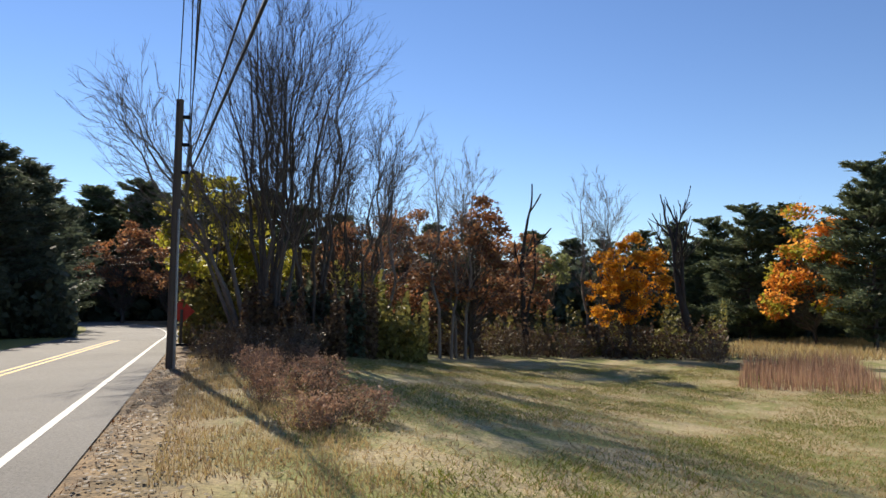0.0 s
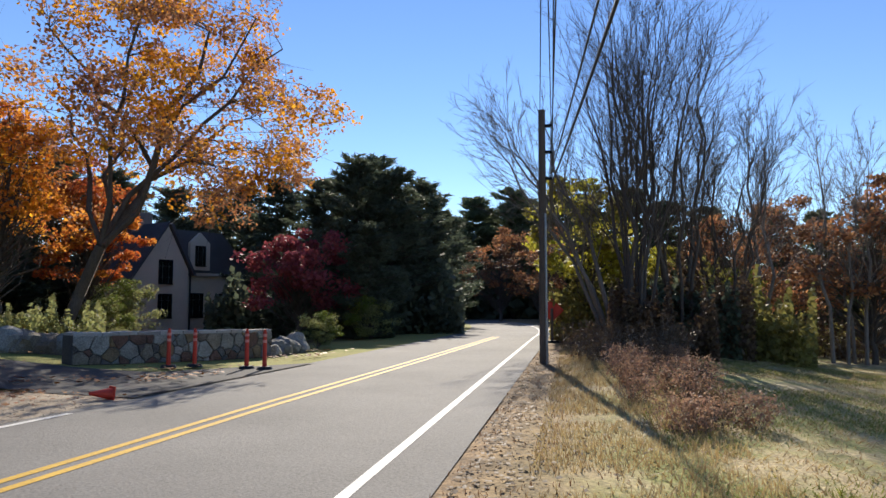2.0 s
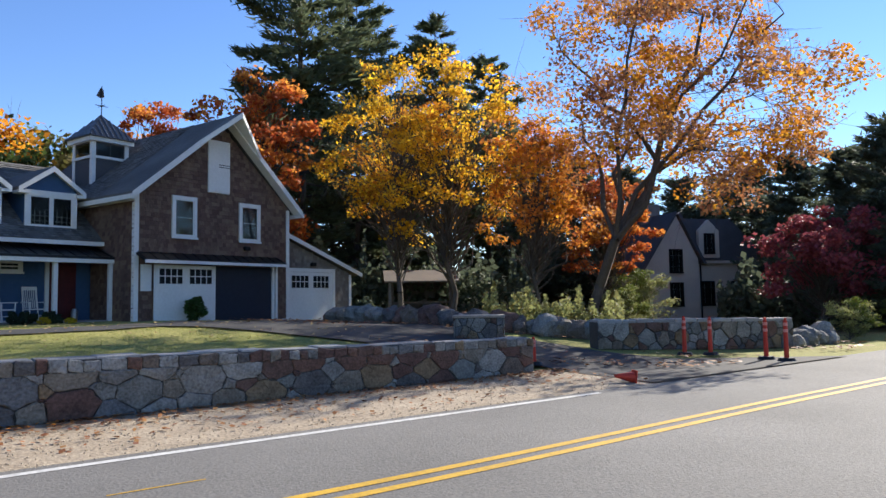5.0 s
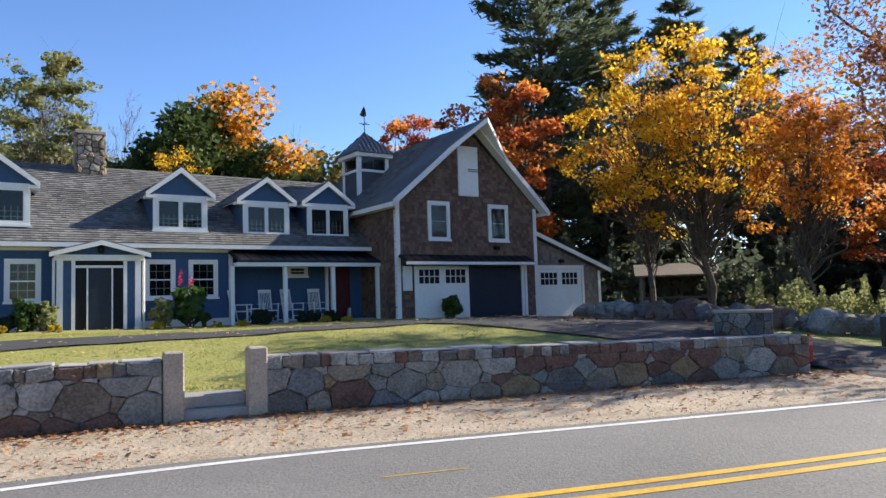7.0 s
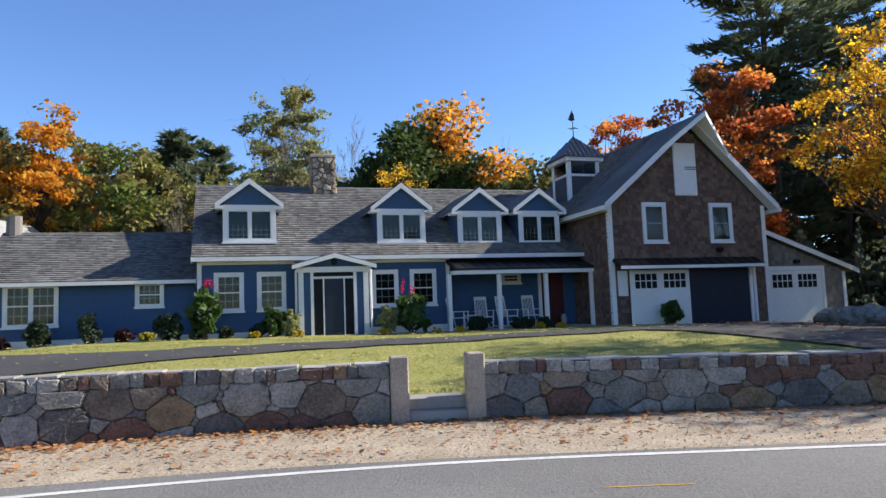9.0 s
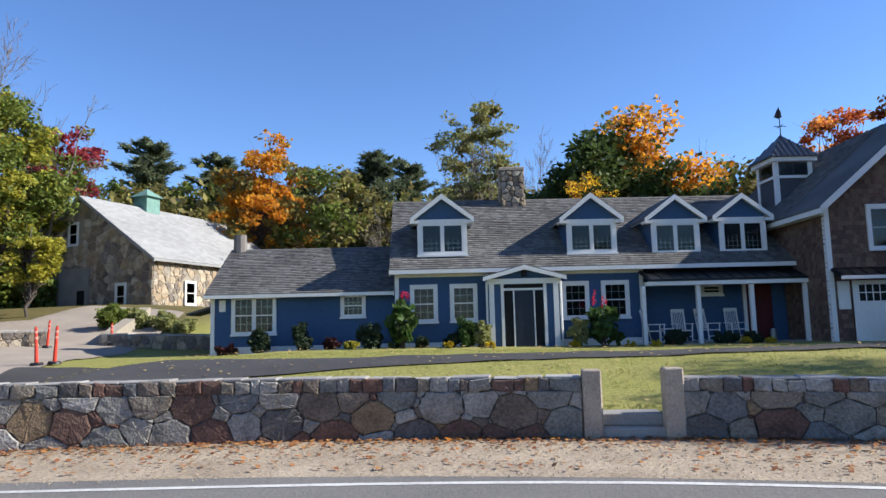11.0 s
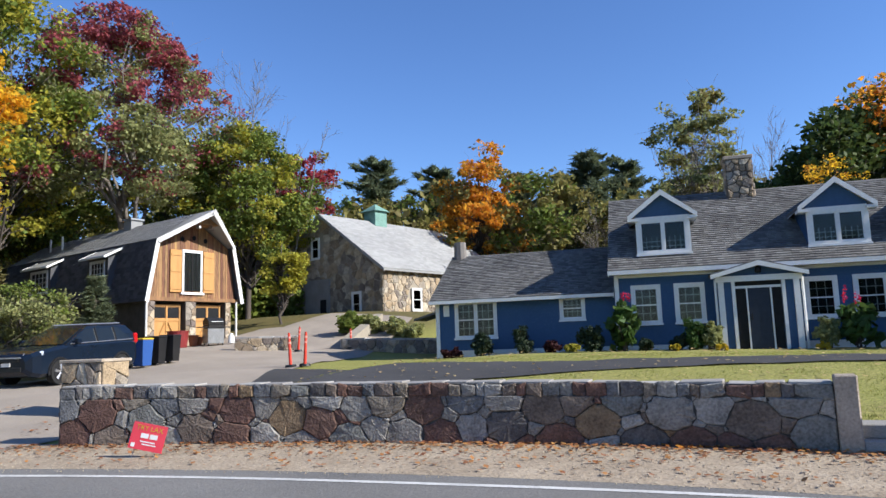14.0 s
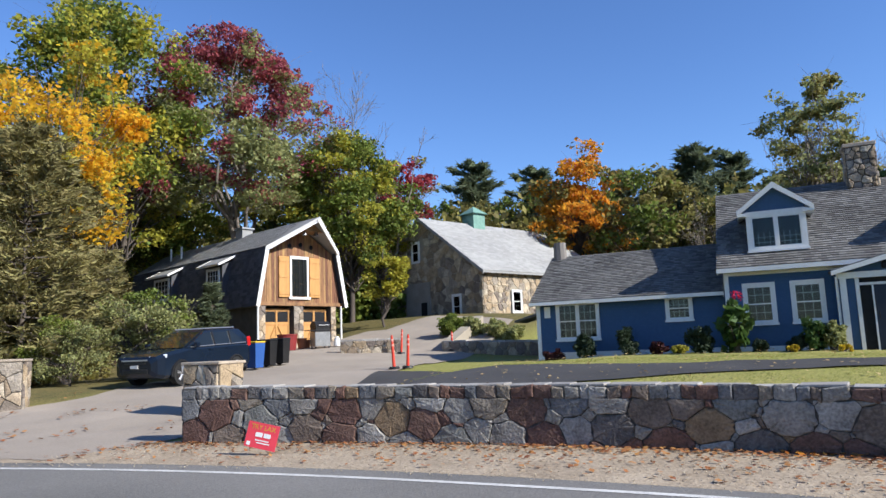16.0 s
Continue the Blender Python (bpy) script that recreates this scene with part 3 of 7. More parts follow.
    part("corner_board", box(-6.5, -6.36, 0.555, 0.66, 0.75, 2.95), "white", W)
    gable_roof(W, -6.6, -0.1, 0.6, 7.0, 3.2, 4.98, 0.3, 0.15, rng=rng)
    window(W, -5.77, -4.2, 1.63, 3.0, 0.59, 3, 4, True, 0.1)
    window(W, -1.95, -1.06, 2.15, 3.0, 0.59, 4, 3, False, 0.1)
    part("number_plate", box(-6.2, -5.98, 0.56, 0.575, 2.45, 2.85), "white", W)
    part("vent_pipe", rod((-6.3, 3.8, 4.8), (-6.3, 3.8, 5.6), 0.28, 0.25, 10), "chimney", W)
    part("side_canopy", prism([(-6.62, 2.75), (-7.7, 2.45), (-7.7, 2.38), (-6.62, 2.65)], 1.6, 3.2, "y"), "shingle", W)
    return H


def build_barn():
    """The brown shingled barn wing with its loft door, sliding doors and cupola."""
    rng = random.Random(5)
    B = empty("barn", HOUSE, "brown cedar-shingled barn with white trim, sliding doors and loft hatch", "barn")
    y = -2.3
    x0, x1, xm = 14.0, 20.75, 17.55
    ze, za = 5.30, 8.35
    part("wall", prism([(x0, 0.4), (x1, 0.4), (x1, ze), (xm, za - 0.25), (x0, ze)], y, 7.5, "y"), "cedar", B)
    sl = (za - 0.25 - ze) / (xm - x0), (za - 0.25 - ze) / (x1 - xm)
    courses("shingles", B, (x0, y, 0.75), (1, 0, 0), (0, 0, 1), x1 - x0, za - 1.0, 0.15, 0.17, 0.018, "cedar", rng,
            lambda a, z: (z + 0.75 < ze + min(a * sl[0], (x1 - x0 - a) * sl[1]) - 0.06) and not (0.65 < a < 5.85 and z < 2.2))
    courses("side_shingles", B, (x0, 2.2, 3.0), (0, -1, 0), (0, 0, 1), 4.5, 2.3, 0.15, 0.17, 0.018, "cedar", rng)
    courses("side_shingles", B, (x0, 0.5, 0.9), (0, -1, 0), (0, 0, 1), 2.8, 2.1, 0.15, 0.17, 0.018, "cedar", rng)
    for s, xe in ((-1, x0), (1, x1)):
        slope = (za - ze) / abs(xm - xe)
        ex, ez = xe + s * 0.35, ze - 0.35 * slope + 0.25
        r = part("roof_slope", prism([(xm, za + 0.18), (ex, ez), (ex, ez - 0.18), (xm, za)], y - 0.45, 7.6, "y"), "shingle", B)
        part("rake_board", prism([(xm, za + 0.15), (ex, ez - 0.02), (ex, ez - 0.26), (xm, za - 0.10)], y - 0.50, y - 0.452, "y"), "white", r)
        part("rake_soffit", prism([(xm, za - 0.005), (ex, ez - 0.185), (ex, ez - 0.22), (xm, za - 0.04)], y - 0.45, y - 0.03, "y"), "white", r)
        part("gutter", box(ex - 0.07, ex + 0.07, y - 0.5, 7.6, ez - 0.26, ez - 0.10), "white", r)
        part("frieze_board", box(min(xe, xe + s * 0.05), max(xe, xe + s * 0.05), y, 7.5, ze - 0.3, ze - 0.05), "white", r)
        if s < 0:
            courses("shingles", r, (ex, 7.6, ez), (0, -1, 0), (xm - ex, 0, za + 0.18 - ez), 8.05, math.hypot(xm - ex, za + 0.18 - ez), 0.145, 0.19, 0.02, "shingle", rng)
        part("corner_board", box(xe - 0.02 if s < 0 else xe - 0.14, xe + 0.14 if s < 0 else xe + 0.02, y - 0.045, y + 0.12, 0.6, ze - 0.05), "white", B)
    # hood that projects over the loft hatch
    hl_, hr_ = (za - ze) / (xm - x0), (za - ze) / (x1 - xm)
    tri = [(xm, y - 1.15, za + 0.19), (xm - 1.5, y - 0.45, za + 0.19 - 1.5 * hl_), (xm, y - 0.45, za + 0.19), (xm + 1.5, y - 0.45, za + 0.19 - 1.5 * hr_)]
    low_ = [(a_, b_, c_ - 0.2) for a_, b_, c_ in tri]
    hood = part("hood", mesh_of("hood", tri + low_, [(0, 2, 1), (0, 3, 2), (4, 5, 6), (4, 6, 7), (1, 2, 6, 5), (2, 3, 7, 6), (0, 1, 5, 4), (3, 0, 4, 7)], M["white"]), None, B)
    up_ = [(a_, b_, c_ + 0.012) for a_, b_, c_ in tri]
    part("hood_roof", mesh_of("hood_roof", up_, [(0, 2, 1), (0, 3, 2)], M["shingle"]), None, hood)
    hatch = part("loft_hatch", box(16.84, 17.80, y - 0.07, y - 0.01, 5.60, 7.58, bevel=0.012), "white", B)
    for z in (6.58, 6.66):
        part("hinge_strap", box(17.3, 17.80, y - 0.085, y - 0.072, z, z + 0.025), "iron", hatch)
    part("brace", box(16.9, 17.74, y - 0.084, y - 0.072, 5.66, 5.74), "white", hatch)
    for a, b_ in ((15.37, 16.37), (18.24, 19.25)):
        window(B, a, b_, 3.85, 5.33, y - 0.02, 1, 2, False, 0.12, mid=False, bar=0.012)
    # awning and sliding doors
    A = part("awning", prism([(y - 0.62, 2.98), (y - 0.01, 3.28), (y - 0.01, 3.20), (y - 0.62, 2.90)], 14.05, 20.2, "x"), "seam", B)
    for i in range(15):
        part("seam", prism([(y - 0.62, 2.985), (y - 0.01, 3.285), (y - 0.01, 3.31), (y - 0.62, 3.01)], 14.1 + 0.425 * i, 14.13 + 0.425 * i, "x"), "seam", A)
    part("awning_edge", box(14.03, 20.22, y - 0.66, y - 0.622, 2.88, 2.99), "white", A)
    part("doorway", box(17.0, 19.82, y - 0.045, y - 0.005, 0.66, 2.86), "doorblue", B)
    door = part("sliding_door", box(14.66, 17.12, y - 0.16, y - 0.10, 0.72, 2.86, bevel=0.01), "white", B)
    for a, b_ in ((14.82, 15.74), (16.0, 16.95)):
        w = part("light", box(a, b_, y - 0.172, y - 0.161, 2.20, 2.72), "dark", door)
        bm = bmesh.new()
        for i in range(5):
            xx = a + (b_ - a) * i / 4
            box(xx - 0.014, xx + 0.014, y - 0.185, y - 0.173, 2.2, 2.72, bm)
        box(a, b_, y - 0.186, y - 0.173, 2.45, 2.48, bm)
        part("bars", bm, "white", w)
    for z in (0.75, 2.05, 2.76):
        part("rail", box(14.68, 17.1, y - 0.175, y - 0.161, z, z + 0.08), "white", door)
    for x in (19.83, 20.0):
        part("door_post", box(x, x + 0.11, y - 0.1, y - 0.005, 0.6, 2.9), "white", B)
    part("narrow_window", box(14.22, 14.60, y - 0.08, y - 0.03, 1.95, 2.85), "white", B)
    for x in (14.1, 20.14):
        part("base_board", box(x, x + 0.6, y - 0.05, y - 0.005, 0.55, 0.82), "white", B)
    lamp = part("wall_lamp", box(18.45, 18.7, y - 0.2, y - 0.02, 3.5, 3.66, bevel=0.03), "iron", B)
    # lean-to with its garage door
    yl = -1.8
    Lt = part("lean_to", prism([(20.80, 0.4), (24.95, 0.4), (24.95, 2.70), (20.80, 4.22)], yl, 4.0, "y"), "cedargrey", B)
    courses("shingles", Lt, (20.80, yl, 0.6), (1, 0, 0), (0, 0, 1), 4.15, 3.6, 0.15, 0.17, 0.018, "cedargrey", rng,
            lambda a, z: z + 0.6 < 4.18 - a * 0.366 and not (0.4 < a < 3.1 and z < 2.3))
    part("roof_slope", prism([(20.78, 4.42), (25.4, 2.78), (25.4, 2.66), (20.78, 4.30)], yl - 0.3, 4.2, "y"), "shingle", Lt)
    part("rake_board", prism([(20.78, 4.40), (25.4, 2.76), (25.4, 2.58), (20.78, 4.22)], yl - 0.34, yl - 0.302, "y"), "white", Lt)
    part("corner_board", box(24.82, 24.97, yl - 0.04, yl - 0.003, 0.5, 2.68), "white", Lt)
    part("base_board", box(23.95, 24.82, yl - 0.045, yl - 0.003, 0.45, 0.68), "white", Lt)
    g = part("garage_door", box(21.25, 23.75, yl - 0.04, yl - 0.022, 0.55, 2.75), "white", Lt)
    for x in (21.12, 23.76):
        part("casing", box(x, x + 0.13, yl - 0.07, yl - 0.022, 0.5, 2.9), "white", Lt)
    part("head_casing", box(21.12, 23.89, yl - 0.075, yl - 0.022, 2.76, 2.92), "white", Lt)
    for a, b_ in ((21.32, 22.3), (22.55, 23.5)):
        w = part("light", box(a, b_, yl - 0.052, yl - 0.041, 2.08, 2.6), "dark", g)
        bm = bmesh.new()
        for i in range(5):
            xx = a + (b_ - a) * i / 4
            box(xx - 0.014, xx + 0.014, yl - 0.064, yl - 0.053, 2.08, 2.6, bm)
        box(a, b_, yl - 0.065, yl - 0.053, 2.33, 2.36, bm)
        part("bars", bm, "white", w)
    part("wall_lamp", box(22.4, 22.65, yl - 0.2, yl - 0.02, 3.02, 3.18, bevel=0.03), "iron", Lt)
    # cupola with its weather vane
    cx, cy, cz = 15.35, 2.5, 5.9
    K = part("cupola", box(cx - 0.70, cx + 0.70, cy - 0.70, cy + 0.70, cz, 7.85), "shake", B)
    for sx in (-1, 1):
        for sy in (-1, 1):
            part("corner_post", box(cx + sx * 0.66 - 0.08, cx + sx * 0.66 + 0.08, cy + sy * 0.66 - 0.08, cy + sy * 0.66 + 0.08, cz, 7.84), "white", K)
    part("cornice", box(cx - 0.88, cx + 0.88, cy - 0.88, cy + 0.88, 7.74, 7.90), "white", K)
    for a, b_ in ((cx - 0.5, cx - 0.03), (cx + 0.03, cx + 0.5)):
        part("light", box(a, b_, cy - 0.73, cy - 0.705, 7.22, 7.66), "pane", K)
    part("light", box(cx - 0.73, cx - 0.705, cy - 0.5, cy + 0.5, 7.22, 7.66), "pane", K)
    part("sill", box(cx - 0.74, cx + 0.74, cy - 0.76, cy - 0.702, 7.10, 7.20), "white", K)
    part("sill", box(cx - 0.76, cx - 0.702, cy - 0.70, cy + 0.74, 7.10, 7.20), "white", K)
    bm = bmesh.new()
    lo = [bm.verts.new((cx + sx * 0.98, cy + sy * 0.98, 7.905)) for sx, sy in ((-1, -1), (1, -1), (1, 1), (-1, 1))]
    top = bm.verts.new((cx, cy, 8.98))
    bm.faces.new(lo[::-1])
    for i in range(4):
        bm.faces.new((lo[i], lo[(i + 1) % 4], top))
    hat = part("roof", bm, "seam", K)
    for side in range(2):
        for i in range(-4, 5):
            a = 0.98 * i / 4.5
            k = 1 - abs(a) / 0.98
            p0 = (cx + a, cy - 0.98, 7.92) if side == 0 else (cx - 0.98, cy + a, 7.92)
            p1 = (cx + a, cy - 0.98 + 0.98 * k, 7.92 + 1.075 * k) if side == 0 else (cx - 0.98 + 0.98 * k, cy + a, 7.92 + 1.075 * k)
            part("seam", rod(p0, p1, 0.03, 0.03, 4), "steel", hat)
    V = part("weather_vane", rod((cx, cy, 8.95), (cx, cy, 10.15), 0.022, 0.015, 6), "iron", K)
    part("arrow", prism([(cx - 0.22, 9.72), (cx - 0.05, 9.66), (cx + 0.1, 9.72), (cx + 0.06, 10.0), (cx - 0.03, 10.1), (cx - 0.1, 9.98)], cy - 0.01, cy + 0.01, "y"), "iron", V)
    part("cross_arm", rod((cx - 0.25, cy, 9.35), (cx + 0.25, cy, 9.35), 0.015), "iron", V)
    part("cross_arm", rod((cx, cy - 0.25, 9.35), (cx, cy + 0.25, 9.35), 0.015), "iron", V)
    return B


build_house()
build_barn()

# ---- paved court, drives and the stone walls ----
tagged(drape("gravel_drive", [(-12.6, 4.6), (-13.0, 8.0), (-13.3, 11.0), (-17.0, 17.8), (-19.0, 23.0), (-23.0, 32.5), (-30.0, 33.5), (-29.5, 29.0), (-30.9, 28.5), (-31.0, 20.0), (-25.0, 14.5), (-21.2, 9.0), (-20.2, 2.0)], 0.03, "gravel"), "pale worn gravel drive sloping up to the garage", "driveway", kind="structure")
tagged(drape("asphalt_drive", [(-13.4, 10.9), (-9.5, 13.0), (-6.3, 15.3), (-3.6, 16.7), (0.5, 17.6), (4.5, 18.6), (9.5, 21.6), (9.0, 23.4), (4.5, 21.3), (0.0, 19.2), (-3.9, 18.4), (-7.5, 16.9), (-11.0, 16.2), (-14.4, 16.3), (-17.0, 16.3)], 0.035, "newasphalt"), "black new asphalt drive crossing the lawn before the house", "driveway", kind="structure")
tagged(drape("asphalt_court", [(10.6, 7.95), (10.9, 11.2), (8.5, 15.0), (4.0, 20.5), (9.4, 22.7), (10.0, 26.0), (18.0, 28.6), (14.2, 22.0), (13.6, 16.0), (14.6, 10.5), (18.2, 8.0)], 0.04, "newasphalt"), "black asphalt court before the barn in tree shade", "driveway", kind="structure")


def clip_cell(poly, a, b_, c):
    """The part of a polygon where a*x + b*y <= c."""
    out = []
    for i in range(len(poly)):
        p, q = poly[i], poly[(i + 1) % len(poly)]
        u, v = a * p[0] + b_ * p[1] - c, a * q[0] + b_ * q[1] - c
        if u <= 0:
            out.append(p)
        if (u < 0) != (v < 0):
            t = u / (u - v)
            out.append((p[0] + (q[0] - p[0]) * t, p[1] + (q[1] - p[1]) * t))
    return out


def stone_cells(outline, n, rng, lo, hi):
    """Splits a convex outline into n stones of uneven size."""
    xs, ys = [p[0] for p in outline], [p[1] for p in outline]
    seeds = []
    for r in sorted((lo + (hi - lo) * rng.random() ** 2.2 for _ in range(n)), reverse=True):
        for _ in range(60):
            x, y = rng.uniform(min(xs), max(xs)), rng.uniform(min(ys), max(ys))
            if all((x - s[0]) ** 2 + (y - s[1]) ** 2 > (0.72 * (r + s[2])) ** 2 for s in seeds):
                seeds.append((x, y, r))
                break
    cells = []
    for i, (x, y, r) in enumerate(seeds):
        poly = list(outline)
        for j, (u, v, s) in enumerate(seeds):
            if j != i and (u - x) ** 2 + (v - y) ** 2 < 9 * hi * hi:
                poly = clip_cell(poly, 2 * (u - x), 2 * (v - y), u * u + v * v - x * x - y * y + r * r - s * s)
                if len(poly) < 3:
                    break
        if len(poly) >= 3:
            cells.append(poly)
    return cells


def lay_stones(parent, cells, put, material, rng, gap=0.007, proud=0.05, name="stone"):
    """One stone a cell: chipped edges that fall back to the joint, a domed uneven face. put(s, z, out) gives the place."""
    for poly in cells:
        n = len(poly)
        cx, cy = sum(p[0] for p in poly) / n, sum(p[1] for p in poly) / n
        size = math.sqrt(max(1e-4, abs(sum(poly[i][0] * poly[(i + 1) % n][1] - poly[(i + 1) % n][0] * poly[i][1] for i in range(n)) / 2)))
        if size < 0.05:
            continue
        k0, k1 = 1 - 2 * gap / size, 1 - 2 * (gap + 0.018) / size
        if k1 < 0.3:
            k1 = 0.3
        h = proud * rng.uniform(0.5, 1.2)
        ring = []
        for i in range(n):      # chipped corners and crooked sides
            p, q, w = poly[i - 1], poly[i], poly[(i + 1) % n]
            f = rng.uniform(0.03, 0.14)
            ring += [(q[0] + (p[0] - q[0]) * f, q[1] + (p[1] - q[1]) * f), (q[0] + (w[0] - q[0]) * f, q[1] + (w[1] - q[1]) * f)]
            t, k = rng.uniform(0.35, 0.65), 1 - rng.uniform(0.0, 0.10)
            mx, my = q[0] + (w[0] - q[0]) * t, q[1] + (w[1] - q[1]) * t
            ring.append((cx + (mx - cx) * k, cy + (my - cy) * k))
        V = []
        for k, o in ((k0, -0.03), (k0, h * 0.72), (k1, h)):
            for x, y in ring:
                V.append(put(cx + (x - cx) * k, cy + (y - cy) * k, o + (rng.uniform(-0.008, 0.008) if o > 0 else 0)))
        V.append(put(cx + rng.uniform(-0.1, 0.1) * size, cy + rng.uniform(-0.1, 0.1) * size, h * rng.uniform(1.0, 1.35)))
        m = len(ring)
        Fs = [(r * m + i, r * m + (i + 1) % m, (r + 1) * m + (i + 1) % m, (r + 1) * m + i) for r in range(2) for i in range(m)]
        Fs += [(2 * m + i, 2 * m + (i + 1) % m, 3 * m) for i in range(m)]
        part(name, mesh_of(name, V, Fs, M[material]), None, parent)


def wall_y(x):
    return float(road_y(x)) + 5.3


def wall_top(x):
    return 0.885 - 0.0135 * x if x > 0 else 0.885 - 0.0115 * x


def roadside_wall(x0, x1, seed, ends, label):
    """A dry-looking mortared fieldstone wall along the shoulder, with a row of top stones coloured pale as if sunlit.
    """
    rng = random.Random(seed)
    xs = np.arange(x0, x1 + 0.01, 0.1)
    pts = [Vector((x, wall_y(x), 0)) for x in xs]
    s = [0.0]
    for i in range(1, len(pts)):
        s.append(s[-1] + (pts[i] - pts[i - 1]).length)
    L = s[-1]

    def along(v):
        v = min(max(v, 0), L)
        i = min(len(s) - 2, max(0, int(np.searchsorted(s, v)) - 1))
        p = pts[i].lerp(pts[i + 1], (v - s[i]) / (s[i + 1] - s[i]))
        t = (pts[i + 1] - pts[i]).normalized()
        return p, Vector((t.y, -t.x, 0))

    W = empty("stone_wall", None, label, "stone wall")
    V, Fs = [], []
    k = 24
    for i in range(k + 1):
        p, nrm = along(L * i / k)
        for o, z in ((0, -0.1), (0, wall_top(p.x) - 0.03), (-0.46, wall_top(p.x) - 0.03), (-0.46, -0.1)):
            V.append(p + nrm * o + Vector((0, 0, z)))
    for i in range(k):
        for j in range(3):
            a = i * 4 + j
            Fs.append((a, a + 4, a + 5, a + 1))
    Fs += [(0, 1, 2, 3), (k * 4 + 3, k * 4 + 2, k * 4 + 1, k * 4)]
    part("core", mesh_of("core", V, Fs, M["mortar"]), None, W)

    def put(u, z, o):
        p, nrm = along(u)
        return p + nrm * o + Vector((0, 0, z * wall_top(p.x) - 0.02))

    q = 0.86      # stones a little wider than tall
    cells = [[(a / q, z) for a, z in c] for c in stone_cells([(0, 0), (L * q, 0), (L * q, 0.80), (0, 0.80)], int(L * 28), rng, 0.045, 0.33)]
    lay_stones(W, cells, put, "fieldstone", rng, 0.003, 0.045)
    u = 0.0
    row = []
    while u < L - 0.02:
        w = min(L - u, rng.uniform(0.12, 0.36))
        if L - u - w < 0.12:
            w = L - u
        dz = rng.uniform(-0.10, 0.10)
        row.append([(u, 0.79 + dz * 0.4), (u + w, 0.79 - dz * 0.4), (u + w, 0.955 + 0.08 * rng.random()), (u, 0.955 + 0.08 * rng.random())])
        u += w
    lay_stones(W, row, put, "fieldstone", rng, 0.003, 0.045)
    u = 0.0
    while u < L - 0.02:      # flat top stones, their colour lightened for sun from above
        w = min(L - u, rng.uniform(0.35, 0.8))
        p, nrm = along(u + w / 2)
        t = Vector((-nrm.y, nrm.x, 0))
        rise = rng.uniform(0.0, 0.03)
        m = Matrix(((t.x, -nrm.x, 0, p.x), (t.y, -nrm.y, 0, p.y), (0, 0, 1, 0), (0, 0, 0, 1)))
        z = wall_top(p.x)
        part("top_stone", box(-w / 2 + 0.008, w / 2 - 0.008, 0.05 + rng.uniform(-0.05, 0.03), 0.47, z - 0.045, z - 0.024 + rise, bevel=0.012, m=m @ pose(0, 0, 0, 0, rng.uniform(-1.5, 1.5), 0)), "cap", W)
        u += w
    for side in ends:
        p, nrm = along(0 if side < 0 else L)
        t = Vector((-nrm.y, nrm.x, 0)) * side
        top = wall_top(p.x)
        cells = stone_cells([(0, 0), (0.46, 0), (0.46, top), (0, top)], 9, rng, 0.08, 0.2)
        lay_stones(W, cells, lambda a, z, o, p=p, nrm=nrm, t=t: p - nrm * a + t * o + Vector((0, 0, z - 0.02)), "fieldstone", rng, 0.01, 0.04)
    return W


roadside_wall(-12.35, -0.79, 7, (-1,), "long grey and brown fieldstone wall along the road")
roadside_wall(0.48, 10.3, 8, (1,), "fieldstone wall along the road in front of the barn")
for x, z in ((-0.72, 0.99), (0.40, 1.0)):
    P = part("gate_post", box(-0.135, 0.135, -0.16, 0.16, -0.1, z, bevel=0.02), "granite", None, m=pose(x, wall_y(x) + 0.08, 0, 0, 0, 8))
    tagged(P, "rough split granite gate post at the wall opening", "gate post", "gate posts")
st = empty("stone_steps", pose(-0.16, wall_y(-0.16) + 0.12, 0, 0, 0, 8), "two grey granite steps through the wall", "steps")
part("step", box(-0.43, 0.43, -0.16, 0.30, -0.05, 0.17, bevel=0.012), "concrete", st)
part("step", box(-0.43, 0.43, 0.10, 0.62, 0.171, 0.345, bevel=0.012), "concrete", st)


def masonry_block(name, m, w, d, h, seed, label, material="fieldstone", cap=True, category="stone pier", count=14):
    """A small block of mortared stone with a slab on top; stones on the front and both ends."""
    rng = random.Random(seed)
    B = empty(name, m, label, category)
    part("core", box(-w / 2, w / 2, -d / 2, d / 2, -0.2, h), "mortar", B)
    lay_stones(B, stone_cells([(-w / 2, 0), (w / 2, 0), (w / 2, h), (-w / 2, h)], count, rng, 0.08, 0.22), lambda a, z, o: Vector((a, -d / 2 - o, z)), material, rng)
    for s in (-1, 1):
        lay_stones(B, stone_cells([(-d / 2, 0), (d / 2, 0), (d / 2, h), (-d / 2, h)], max(6, int(count * d / w)), rng, 0.08, 0.2), lambda a, z, o, s=s: Vector((s * (w / 2 + o), a, z)), material, rng)
    if cap:
        part("slab", box(-w / 2 - 0.06, w / 2 + 0.06, -d / 2 - 0.06, d / 2 + 0.06, h, h + 0.07, bevel=0.015), "granite", B)
    return B


masonry_block("stone_pier", pose(-15.28, 9.27, gz(-15.28, 9.27) - 0.05, 0, 0, 18), 1.0, 0.85, 1.22, 21, "low stone wall end beside the gravel drive", "barnstone")
masonry_block("stone_pier", pose(-21.3, 6.75, gz(-21.3, 6.75) - 0.1, 0, 0, 60), 1.0, 0.8, 1.35, 22, "pale stone gate pier at the gravel drive's mouth", "barnstone")
masonry_block("stone_planter", pose(12.6, 15.2, gz(12.6, 15.2) - 0.05, 0, 0, -40), 1.3, 0.9, 0.62, 23, "low stone block in the shaded court")


